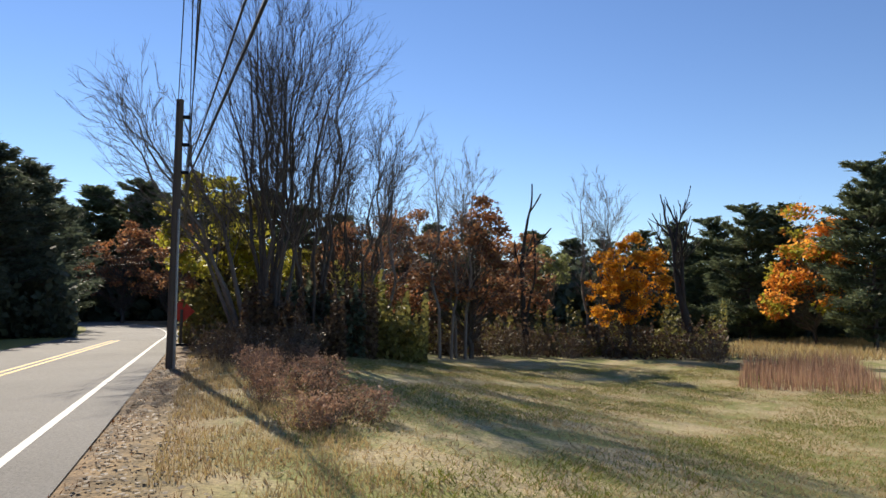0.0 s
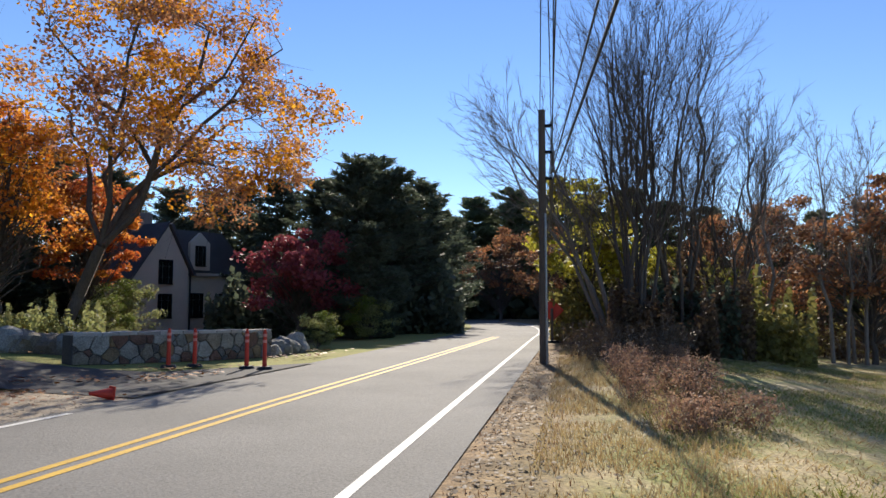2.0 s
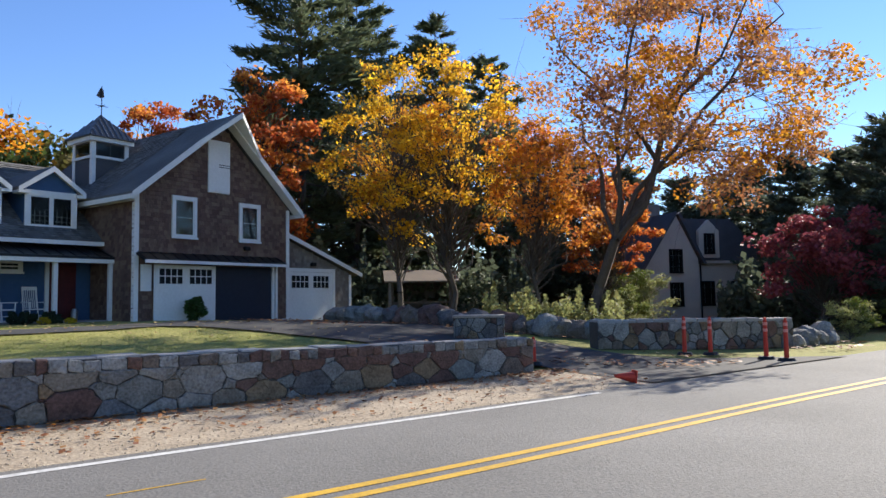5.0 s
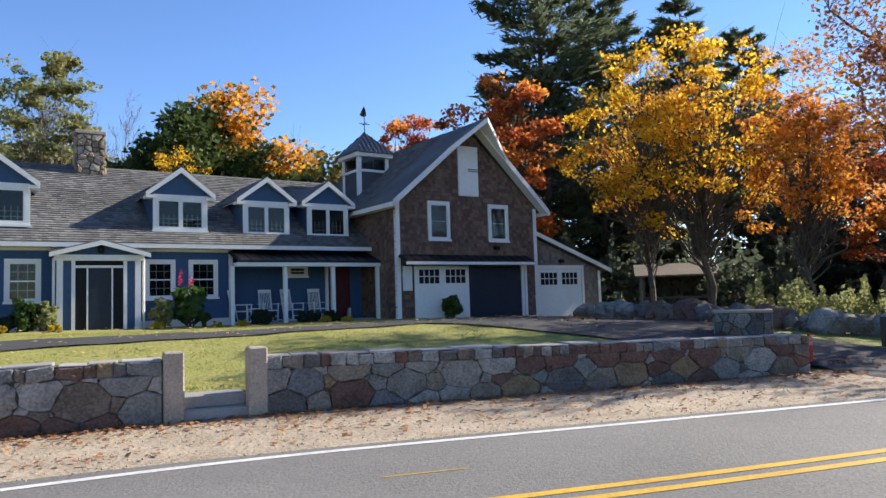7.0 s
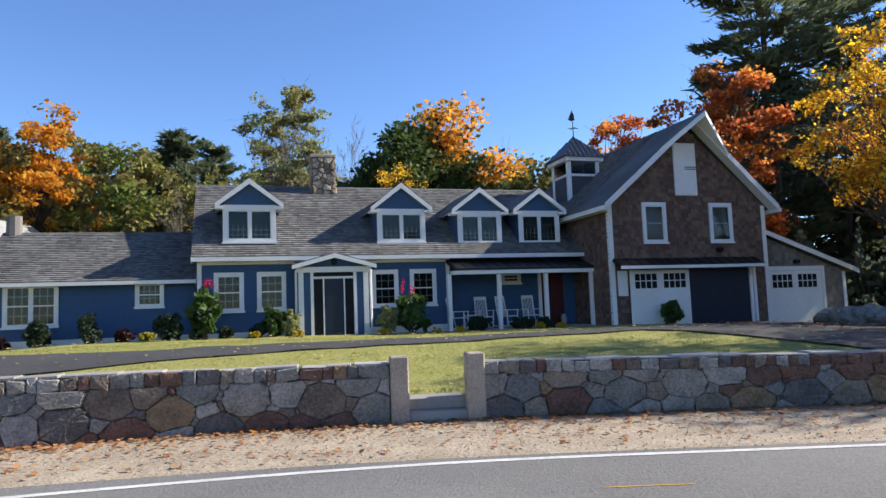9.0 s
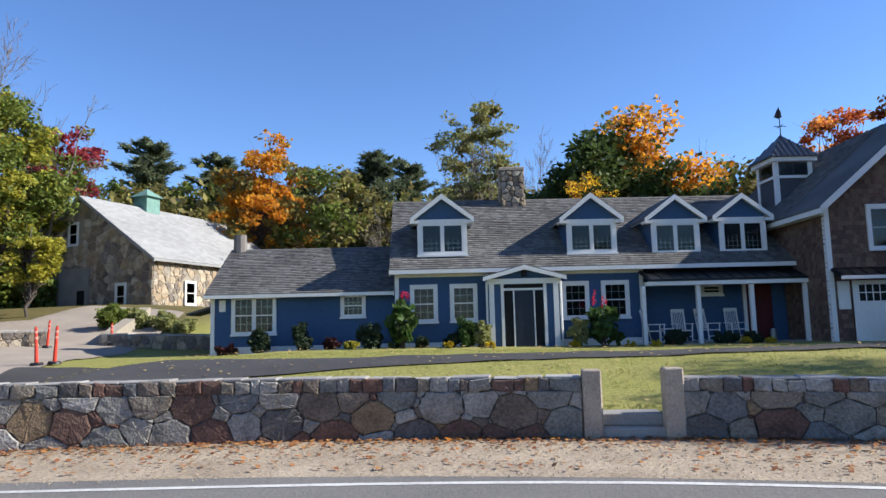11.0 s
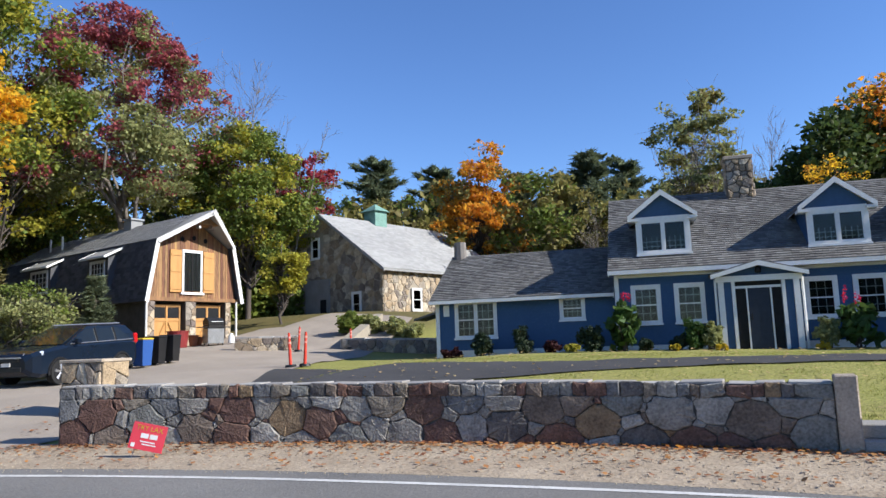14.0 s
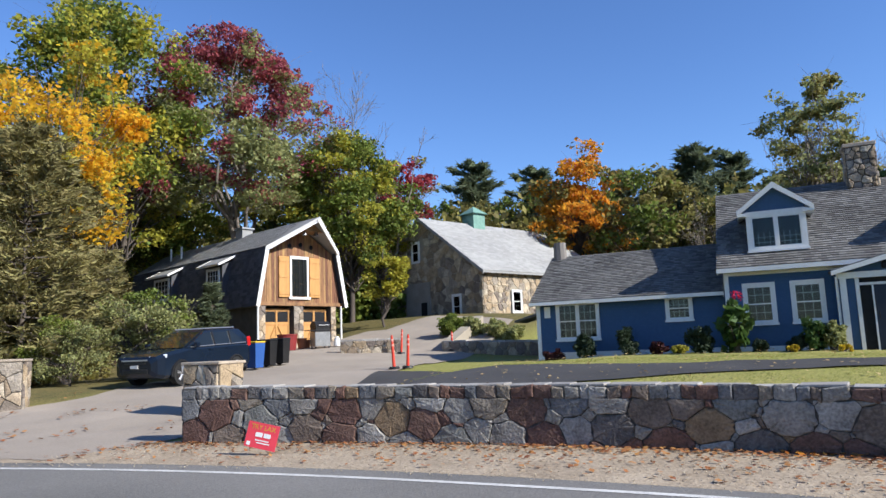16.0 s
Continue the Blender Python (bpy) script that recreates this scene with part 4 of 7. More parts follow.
def boulder_wall(name, path, n, size, seed, label, material="fieldstone"):
    """A row of heaped boulders along a way of three points."""
    rng = random.Random(seed)
    W = empty(name, None, label, "stone wall")
    a, b_, c = (Vector(p) for p in path)
    for i in range(n):
        t = (i + 0.5) / n
        p = a.lerp(b_, t).lerp(b_.lerp(c, t), t)
        r = size * rng.uniform(0.7, 1.25)
        bm = bmesh.new()
        bmesh.ops.create_icosphere(bm, subdivisions=3, radius=1.0)
        off = Vector((rng.uniform(0, 50), i, 0))
        for v in bm.verts:
            v.co *= 1 + 0.42 * noise.noise(v.co * 1.1 + off) + 0.14 * noise.noise(v.co * 3.3 + off)
            v.co = Vector((v.co.x * r * 1.15, v.co.y * r * 0.8, v.co.z * r * 0.85))
        part("boulder", bm, material, W, m=pose(p.x + rng.uniform(-0.1, 0.1), p.y + rng.uniform(-0.1, 0.1), gz(p.x, p.y) + r * 0.45, rng.uniform(-12, 12), rng.uniform(-12, 12), rng.uniform(0, 360)))
    return W


boulder_wall("boulder_wall", ((12.8, 24.5), (12.6, 16.0), (19.5, 12.2)), 30, 0.42, 31, "grey boulder wall edging the shaded court")
boulder_wall("boulder_wall", ((13.4, 23.0), (13.4, 16.6), (19.9, 12.6)), 16, 0.36, 35, "second course of boulders behind the court")
boulder_wall("low_boulders", ((20.4, 10.3), (21.6, 10.6), (23.2, 10.7)), 7, 0.40, 32, "pale boulders at the end of the neighbour's wall")


def straight_wall(p, q, h0, h1, seed, label, material, n, thick=0.5, capped=True, lift=0.0):
    rng = random.Random(seed)
    p, q = Vector(p), Vector(q)
    t = (q - p).normalized()
    L = (q - p).length
    nrm = Vector((t.y, -t.x))
    W = empty("stone_wall", None, label, "stone wall")
    base = lambda u: gz(p.x + t.x * u, p.y + t.y * u) + lift
    top = lambda u: base(0) * (1 - u / L) + base(L) * u / L + h0 + (h1 - h0) * u / L
    bm = bmesh.new()
    vs = []
    for u in (0, L):
        for o, z in ((0, base(u) - 0.4), (0, top(u)), (-thick, top(u)), (-thick, base(u) - 0.4)):
            vs.append(bm.verts.new((p.x + t.x * u + nrm.x * o, p.y + t.y * u + nrm.y * o, z)))
    for f in ((0, 4, 5, 1), (1, 5, 6, 2), (2, 6, 7, 3), (0, 1, 2, 3), (7, 6, 5, 4)):
        bm.faces.new([vs[i] for i in f])
    part("core", bm, "mortar" if material == "fieldstone" else "buffmortar", W)
    put = lambda u, z, o: Vector((p.x + t.x * u + nrm.x * o, p.y + t.y * u + nrm.y * o, base(u) * (1 - z) + top(u) * z))
    hh = (h0 + h1) / 2
    cells = stone_cells([(0, 0), (L, 0), (L, hh), (0, hh)], n, rng, 0.10, 0.30)
    lay_stones(W, cells, lambda u, z, o: put(u, z / hh, o), material, rng, 0.012, 0.05)
    u = 0.0
    while capped and u < L - 0.05:
        w = min(L - u, rng.uniform(0.4, 0.8))
        a = u + w / 2
        m = Matrix(((t.x, -nrm.x, 0, p.x + t.x * a), (t.y, -nrm.y, 0, p.y + t.y * a), (0, 0, 1, top(a)), (0, 0, 0, 1)))
        part("top_stone", box(-w / 2 + 0.01, w / 2 - 0.01, -0.03, thick, -0.03, 0.05 + rng.uniform(0, 0.03), bevel=0.015, m=m), "cap", W)
        u += w
    return W


straight_wall((14.6, 12.7), (20.1, 10.3), 0.72, 0.80, 41, "neighbour's dark fieldstone wall beside the drive", "fieldstone", 60)
straight_wall((-21.6, 24.9), (-15.5, 25.2), 0.45, 0.62, 42, "low buff stone wall round a planting bed", "barnstone", 90)
straight_wall((-24.2, 30.5), (-21.7, 24.9), 0.5, 0.45, 43, "low buff stone wall beside the gravel drive", "barnstone", 50, capped=False)
straight_wall((-25.6, 22.1), (-23.4, 23.9), 0.55, 0.62, 44, "low buff retaining wall beside the garage", "barnstone", 60)


# ---- gambrel garage ----
def build_garage():
    rng = random.Random(12)
    z0 = 1.55
    G = empty("gambrel_garage", Matrix(((0.0525, -0.998, 0, -31.35), (0.872, 0.06, 0, 21.45), (0, 0, 1, z0), (0, 0, 0, 1))), "gambrel garage with stained boards above stone piers and wooden doors", "garage")
    # local: x along the gable (0 to 6.2), y back from it, z up
    W, D = 6.2, 16.0
    prof = [(0.05, 2.62), (0.62, 5.45), (3.1, 6.85), (5.58, 5.45), (6.15, 2.62)]
    part("upper_wall", prism(prof, 0.02, D, "y"), "wood", G)
    part("lower_wall", box(0.1, W - 0.1, 0.55, D, -0.6, 2.6), "mortar", G)
    part("floor_beam", box(-0.1, W + 0.1, -0.10, 0.6, 2.5, 2.68), "wood", G)
    x = 0.15
    while x < W - 0.2:      # upright boards of the gable
        w = rng.uniform(0.14, 0.22)
        a, b_ = x + 0.006, min(W - 0.12, x + w - 0.006)
        edge = lambda v: 2.66 + (v - 0.05) * 4.96 if v < 0.62 else (5.45 + (v - 0.62) * 0.5645 if v < 3.1 else (6.85 - (v - 3.1) * 0.5645 if v < 5.58 else 5.45 - (v - 5.58) * 4.96))
        bm = prism([(a, 2.64), (b_, 2.64), (b_, max(2.7, edge(b_) - 0.03)), (a, max(2.7, edge(a) - 0.03))], -0.02 - rng.uniform(0, 0.012), 0.015, "y")
        part("board", bm, "wood", G)
        x += w
    outer = [(-0.28, 2.45), (0.40, 5.58), (3.1, 7.15), (5.80, 5.58), (6.48, 2.45)]
    for i in range(4):
        p, q = Vector(outer[i]), Vector(outer[i + 1])
        n2 = Vector((-(q - p).y, (q - p).x)).normalized() * 0.14
        y0 = -0.35
        slope = prism([tuple(p), tuple(q), tuple(q - n2), tuple(p - n2)], y0, D + 0.3, "y")
        rake = prism([tuple(p), tuple(q), tuple(q - n2 * 1.7), tuple(p - n2 * 1.7)], y0 - 0.05, y0 - 0.003, "y")
        for bm in (slope, rake):      # the ridge runs out into a pointed hood
            for v in bm.verts:
                if v.co.y < 0 and i in (1, 2):
                    v.co.y -= 1.5 * max(0.0, 1 - abs(v.co.x - 3.1) / 2.7)
        r = part("roof_slope", slope, "shinglegrey" if i in (1, 2) else "shake", G)
        part("rake_board", rake, "white", r)
        if i in (0, 1):
            u = Vector((q.x - p.x, 0, q.y - p.y))
            n3 = n2.normalized() * 0.01
            courses("shingles", r, (p.x + n3.x, D + 0.3, p.y + n3.y), (0, -1, 0), u, D + 0.3 - y0, u.length, 0.16, 0.32, 0.016, "shinglegrey" if i == 1 else "shake", rng)
    part("hood_soffit", prism([(2.25, 6.46), (3.1, 6.95), (3.95, 6.46)], -1.1, -0.03, "y"), "wood", G)
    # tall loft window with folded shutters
    # dark-coloured sheet stands for the unlit loft behind the glass
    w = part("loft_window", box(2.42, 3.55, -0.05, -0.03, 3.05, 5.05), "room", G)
    bm = box(2.30, 2.42, -0.09, -0.03, 2.95, 5.2)
    box(3.55, 3.67, -0.09, -0.03, 2.95, 5.2, bm)
    box(2.42, 3.55, -0.09, -0.03, 5.05, 5.2, bm)
    box(2.2, 3.77, -0.14, -0.03, 2.85, 2.97, bm)
    part("frame", bm, "white", w)
    bm = bmesh.new()
    for i in range(1, 4):
        xx = 2.42 + 1.13 * i / 4
        t = 0.035 if i == 2 else 0.012
        box(xx - t, xx + t, -0.075, -0.052, 3.0, 5.05, bm)
    for i in range(1, 6):
        box(2.42, 3.55, -0.072, -0.052, 3.0 + 2.05 * i / 6 - 0.012, 3.0 + 2.05 * i / 6 + 0.012, bm)
    part("bars", bm, "iron", w)
    pn = part("pane", box(2.42, 3.55, -0.062, -0.058, 3.0, 5.05), "pane", w)
    pn.visible_shadow = False
    for a in (1.48, 3.72):
        sh = part("shutter", box(a, a + 0.76, -0.12, -0.035, 2.95, 5.15, bevel=0.015), "gold", G, "honey-coloured wooden shutter")
        for z in (3.1, 4.0, 4.85):
            part("batten", box(a + 0.04, a + 0.72, -0.15, -0.122, z, z + 0.12), "gold", sh)
    for xx, zz in ((2.3, 5.75), (3.1, 5.85), (3.9, 5.75)):
        part("porthole", rod((xx, -0.06, zz), (xx, 0.0, zz), 0.13, 0.13, 12), "iron", G)
    for xx in (2.75, 3.6):
        lamp = part("barn_lamp", rod((xx, -0.9, 6.55), (xx, -0.9, 6.25), 0.06, 0.16, 12), "steel", G)
        part("arm", rod((xx, -0.9, 6.55), (xx, -0.5, 6.72), 0.02), "iron", lamp)
    # lower storey: stone piers and two wooden doors
    for a, b_ in ((0.0, 0.55), (2.55, 3.25), (5.35, 5.75)):
        pr = part("pier", box(a, b_, -0.05, 0.55, -0.5, 2.5), "mortar", G)
        lay_stones(pr, stone_cells([(a, -0.3), (b_, -0.3), (b_, 2.48), (a, 2.48)], 18, rng, 0.10, 0.2), lambda u, z, o: Vector((u, -0.05 - o, z)), "barnstone", rng, name="stone")
    for a, b_ in ((0.62, 2.5), (3.32, 5.28)):
        d = part("garage_door", box(a, b_, 0.30, 0.36, 0.0, 2.35), "gold", G, "honey-stained wooden garage door with small panes")
        for xx in (a, (a + b_) / 2 - 0.05, b_ - 0.12):
            part("stile", box(xx, xx + 0.11, 0.26, 0.298, 0.0, 2.35), "gold", d)
        for zz in (0.0, 0.75, 1.5, 2.24):
            part("rail", box(a, b_, 0.262, 0.297, zz, zz + 0.11), "gold", d)
        for k, (xa, xb) in enumerate(((a + 0.14, (a + b_) / 2 - 0.08), ((a + b_) / 2 + 0.08, b_ - 0.14))):
            part("light", box(xa, xb, 0.285, 0.299, 1.65, 2.2), "dark", d)
            part("brace", rod((xa, 0.275, 0.15 if k == 0 else 1.45), (xb, 0.275, 1.45 if k == 0 else 0.15), 0.05, 0.05, 4), "gold", d)
    for xx in (-0.05, 6.05):
        part("downpipe", rod((xx, -0.2, -0.2), (xx, -0.2, 2.5), 0.06), "white", G)
    # dormers on the steep slope that faces the road
    for yy, ww in ((3.0, 2.0), (9.2, 2.6)):
        dm = part("dormer", prism([(-0.35, 3.2), (-0.35, 4.95), (1.2, 5.6), (1.2, 3.2)], yy, yy + ww, "y"), "shake", G)
        part("dormer_roof", prism([(-0.75, 4.95), (1.6, 6.02), (1.6, 5.92), (-0.75, 4.85)], yy - 0.3, yy + ww + 0.3, "y"), "shinglegrey", dm)
        for e in (yy - 0.33, yy + ww + 0.303):
            part("rake_board", prism([(-0.77, 4.96), (1.5, 6.0), (1.5, 5.88), (-0.77, 4.84)], e, e + 0.027, "y"), "white", dm)
        part("fascia", box(-0.80, -0.752, yy - 0.3, yy + ww + 0.3, 4.85, 4.96), "white", dm)
        # sheet in the opening, coloured dark as the unlit inside
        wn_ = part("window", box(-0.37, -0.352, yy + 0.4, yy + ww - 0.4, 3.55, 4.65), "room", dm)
        bm = box(-0.42, -0.352, yy + 0.25, yy + 0.4, 3.4, 4.8)
        box(-0.42, -0.352, yy + ww - 0.4, yy + ww - 0.25, 3.4, 4.8, bm)
        box(-0.42, -0.352, yy + 0.4, yy + ww - 0.4, 4.65, 4.8, bm)
        box(-0.42, -0.352, yy + 0.4, yy + ww - 0.4, 3.4, 3.55, bm)
        for i in range(1, 4):
            v = yy + 0.4 + (ww - 0.8) * i / 4
            box(-0.40, -0.372, v - 0.012, v + 0.012, 3.55, 4.65, bm)
        for i in range(1, 4):
            box(-0.40, -0.372, yy + 0.4, yy + ww - 0.4, 3.55 + 1.1 * i / 4 - 0.012, 3.55 + 1.1 * i / 4 + 0.012, bm)
        part("frame", bm, "white", wn_)
    cup = part("roof_vent", box(2.7, 3.5, 5.5, 6.3, 6.8, 7.5), "shinglegrey", G)
    part("vent_cap", box(2.6, 3.6, 5.4, 6.4, 7.5, 7.62, bevel=0.02), "steel", cup)
    for yy in (11.5, 13.0):
        part("vent_pipe", rod((1.6, yy, 6.2), (1.6, yy, 7.1), 0.07), "white", G)
    return G


build_garage()


# ---- stone barn on the rise ----
def build_stone_barn():
    rng = random.Random(14)
    bz = 2.25
    B = empty("stone_barn", Matrix(((-0.993, -0.12 * -1, 0, -27.5), (0.12, 0.993, 0, 35.7), (0, 0, 1, bz), (0, 0, 0, 1))), "old buff fieldstone barn with a pale grey shingle roof", "barn")
    # local: x along the gable to the west (0 to 11.6), y back, z up
    W, D, ze, za = 11.6, 13.5, 4.2, 8.1
    part("wall", prism([(0, -0.8), (W, -0.8), (W, ze), (W / 2, za), (0, ze)], 0, D, "y"), "buffmortar", B)
    holes = [(5.0, 7.6, -0.8, 3.9), (1.95, 2.85, 1.1, 2.7), (6.0, 6.9, 5.2, 6.7)]
    cells = [c for c in stone_cells([(0, -0.5), (W, -0.5), (W, ze), (W / 2, za - 0.1), (0, ze)], 420, rng, 0.09, 0.30)
             if not any(h[0] - 0.1 < sum(p[0] for p in c) / len(c) < h[1] + 0.1 and h[2] < sum(p[1] for p in c) / len(c) < h[3] for h in holes)]
    lay_stones(B, cells, lambda a, z, o: Vector((a, -o, z)), "barnstone", rng, 0.02, 0.05)
    cells = [c for c in stone_cells([(0, -0.5), (7.5, -0.5), (7.5, ze - 0.15), (0, ze - 0.15)], 270, rng, 0.09, 0.30) if not (2.4 < sum(p[0] for p in c) / len(c) < 3.7 and 1.2 < sum(p[1] for p in c) / len(c) < 3.0)]
    lay_stones(B, cells, lambda a, z, o: Vector((-o, a, z)), "barnstone", rng, 0.02, 0.05)
    for s in (0, 1):
        e = (-0.4, ze - 0.2) if s == 0 else (W + 0.4, ze - 0.2)
        r = part("roof_slope", prism([(W / 2, za + 0.2), e, (e[0], e[1] - 0.15), (W / 2, za + 0.05)], -0.3, D + 0.3, "y"), "shinglegrey", B)
        if s == 0:
            up = Vector((W / 2 + 0.4, 0, za + 0.4 - ze))
            courses("shingles", r, (-0.42, -0.32, ze - 0.185), (0, 1, 0), up, D + 0.6, up.length, 0.2, 0.36, 0.016, "shinglegrey", rng)
            for i in range(22):
                part("rafter_tail", box(-0.36, 0.0, -0.2 + i * 0.62, -0.06 + i * 0.62, ze - 0.32, ze - 0.16), "wood", r)
        part("rake_board", prism([(W / 2, za + 0.19), (e[0], e[1] - 0.01), (e[0], e[1] - 0.22), (W / 2, za - 0.02)], -0.34, -0.303, "y"), "shinglegrey", r)
    part("barn_door", box(5.05, 7.55, -0.10, -0.01, -0.5, 3.75), "concrete", B, "large grey board barn door")
    part("door_window", box(5.35, 5.95, -0.13, -0.102, 0.75, 2.35), "dark", B)
    for a, b_, z0, z1 in ((1.95, 2.85, 1.1, 2.7), (6.0, 6.9, 5.2, 6.7)):
        window(B, a, b_, z0, z1, -0.06, 2, 4, False, 0.14)
    wd = window(B, 0, 1.0, 0, 1.5, 0, 3, 4, False, 0.12)
    wd.matrix_basis = pose(-0.07, 3.55, 1.35, 0, 0, -90)
    wd = window(B, 0, 1.1, 0, 0.6, 0, 3, 1, False, 0.1)
    wd.matrix_basis = pose(-0.07, 3.2, -0.45, 0, 0, -90)
    c = part("cupola", box(W / 2 - 0.6, W / 2 + 0.6, 4.6, 5.8, za - 0.3, za + 0.95), "palegreen_copper", B)
    bm = bmesh.new()
    lo = [bm.verts.new((W / 2 + a * 0.8, 5.2 + b_ * 0.8, za + 0.955)) for a, b_ in ((-1, -1), (1, -1), (1, 1), (-1, 1))]
    tip = bm.verts.new((W / 2, 5.2, za + 1.6))
    bm.faces.new(lo[::-1])
    for i in range(4):
        bm.faces.new((lo[i], lo[(i + 1) % 4], tip))
    part("cupola_roof", bm, "palegreen_copper", c)
    return B


M["palegreen_copper"] = mat("verdigris_copper", (0.20, 0.36, 0.30), (0.11, 0.20, 0.17), 0.7, 2, 12, 0.1)
build_stone_barn()

# chimney stones of the blue house
hs = bpy.data.objects["chimney"]
rr = random.Random(16)
lay_stones(hs, stone_cells([(4.22, 6.0), (5.12, 6.0), (5.12, 7.97), (4.22, 7.97)], 34, rr, 0.09, 0.20), lambda a, z, o: Vector((a, 3.5 - o, z)), "barnstone", rr, 0.012, 0.06)
lay_stones(hs, stone_cells([(3.5, 6.2), (4.3, 6.2), (4.3, 7.97), (3.5, 7.97)], 26, rr, 0.09, 0.20), lambda a, z, o: Vector((5.12 + o, a, z)), "barnstone", rr, 0.012, 0.06)
lay_stones(hs, stone_cells([(3.5, 6.2), (4.3, 6.2), (4.3, 7.97), (3.5, 7.97)], 26, rr, 0.09, 0.20), lambda a, z, o: Vector((4.22 - o, a, z)), "barnstone", rr, 0.012, 0.06)


# ---- neighbour's pale house, shed ----
M["stucco"] = mat("pale_stucco", (0.66, 0.58, 0.47), (0.52, 0.46, 0.38), 0.9, 0.8, 20, 0.2)


def build_neighbour():
    x, y = spot_xy(55.6, 54)
    bz = -0.2
    N_ = empty("neighbour_house", pose(x, y, bz, 0, 0, -22), "pale stucco house with steep gables behind the trees", "house")
    part("wall", prism([(-3.2, 0), (1.2, 0), (1.2, 4.3), (-0.5, 7.4), (-3.2, 3.4)], 0, 9, "y"), "stucco", N_)
    part("wing", prism([(0.4, 0), (7.5, 0), (7.5, 4.2), (0.4, 4.2)], 1.0, 8.0, "y"), "stucco", N_)
    part("roof_slope", prism([(-0.5, 7.55), (1.5, 3.95), (1.75, 3.95), (-0.3, 7.65)], -0.25, 9.2, "y"), "shake", N_)
    part("roof_slope", prism([(-0.5, 7.6), (-3.5, 3.2), (-3.65, 3.3), (-0.6, 7.7)], -0.25, 9.2, "y"), "shake", N_)
    part("wing_roof", prism([(0.6, 4.1), (7.8, 4.1), (7.8, 4.2), (4.5, 7.3), (0.6, 7.3)], 0.7, 8.2, "y"), "shake", N_)
    part("dormer", prism([(1.6, 4.4), (3.3, 4.4), (3.3, 6.4), (2.45, 7.2), (1.6, 6.4)], 0.4, 4.0, "y"), "stucco", N_)
    for a, b_, z0, z1, yy in ((-1.2, -0.1, 3.3, 5.0, -0.01), (-1.2, -0.1, 0.9, 2.6, -0.01), (2.0, 2.9, 4.7, 6.2, 0.39), (2.0, 3.2, 0.9, 2.7, 0.99), (4.6, 5.8, 0.9, 2.7, 0.99)):
        window(N_, a, b_, z0, z1, yy, 2, 4, True, 0.08, paint="iron")
    part("eave_board", box(1.2, 7.6, 0.65, 0.99, 4.0, 4.2), "stucco", N_)
    part("downpipe", rod((1.3, -0.1, 0), (1.3, -0.1, 4.1), 0.06), "iron", N_)
    part("chimney", box(-1.0, 0.1, 3, 4, 6, 8.6, bevel=0.03), "chimney", N_)
    return N_


def spot_xy(az, d):
    return d * math.sin(radians(az)), d * math.cos(radians(az))


build_neighbour()


def build_shed():
    x, y = spot_xy(34.9, 37.5)
    S = empty("garden_shed", pose(x, y, gz(x, y) - 0.05, 0, 0, -30), "small brown open shed with a pale shingle roof", "shed")
    part("back_wall", box(-1.6, 1.6, 1.2, 1.3, 0, 2.2), "pole", S)
    part("side_wall", box(-1.6, -1.5, -1.2, 1.2, 0, 2.2), "concrete", S)
    for xx in (-1.5, 1.5):
        part("post", box(xx - 0.07, xx + 0.07, -1.2, -1.06, 0, 2.2), "pole", S)
    part("rail", box(-1.5, 1.5, -1.17, -1.09, 1.0, 1.1), "pole", S)
    for s in (-1, 1):
        part("roof_slope", prism([(0, 2.75), (s * 1.6, 2.15), (s * 1.6, 2.07), (0, 2.67)], -1.9, 1.9, "x"), "cedargrey", S)
    F_ = empty("lattice_fence", pose(x + 4.2, y - 0.8, gz(x + 4, y) - 0.05, 0, 0, -36), "pale wooden garden fence with a lattice top", "fence")
    for i in range(16):
        part("board", box(-2.6 + i * 0.33, -2.3 + i * 0.33, 0, 0.03, 0, 1.3), "buffmortar", F_)
    for i in range(24):
        a = -2.6 + i * 0.22
        part("lattice", rod((a, 0.01, 1.3), (a + 0.4, 0.01, 1.75), 0.02, 0.02, 4), "buffmortar", F_)
    part("rail", box(-2.62, 2.7, -0.01, 0.04, 1.75, 1.82), "buffmortar", F_)


build_shed()

# ---- trees ----
def spot(az, d):
    """A place on the ground: degrees clockwise from north, and metres from the roadside."""
    return d * math.sin(radians(az)), d * math.cos(radians(az))


def tubes(name, segs, material, n=5):
    """Tapered limbs from rows of (x, y, z, r, x, y, z, r)."""
    S = np.array(segs, dtype=float)
    p, q, r0, r1 = S[:, 0:3], S[:, 4:7], S[:, 3], S[:, 7]
    d = q - p
    d /= np.linalg.norm(d, axis=1, keepdims=True) + 1e-9
    ref = np.where(np.abs(d[:, 2:3]) > 0.9, [[1.0, 0, 0]], [[0, 0, 1.0]])
    u = np.cross(d, ref)
    u /= np.linalg.norm(u, axis=1, keepdims=True)
    v = np.cross(d, u)
    ang = np.arange(n) * 2 * np.pi / n
    ring = u[:, None] * np.cos(ang)[None, :, None] + v[:, None] * np.sin(ang)[None, :, None]
    A, B = p[:, None] + ring * r0[:, None, None], q[:, None] + ring * r1[:, None, None]
    V = np.concatenate([A, B], 1).reshape(-1, 3)
    base = np.arange(len(S)) * 2 * n
    Fs = np.concatenate([np.stack([base + i, base + (i + 1) % n, base + n + (i + 1) % n, base + n + i], 1) for i in range(n)])
    return mesh_of(name, V, Fs, material, smooth=True)


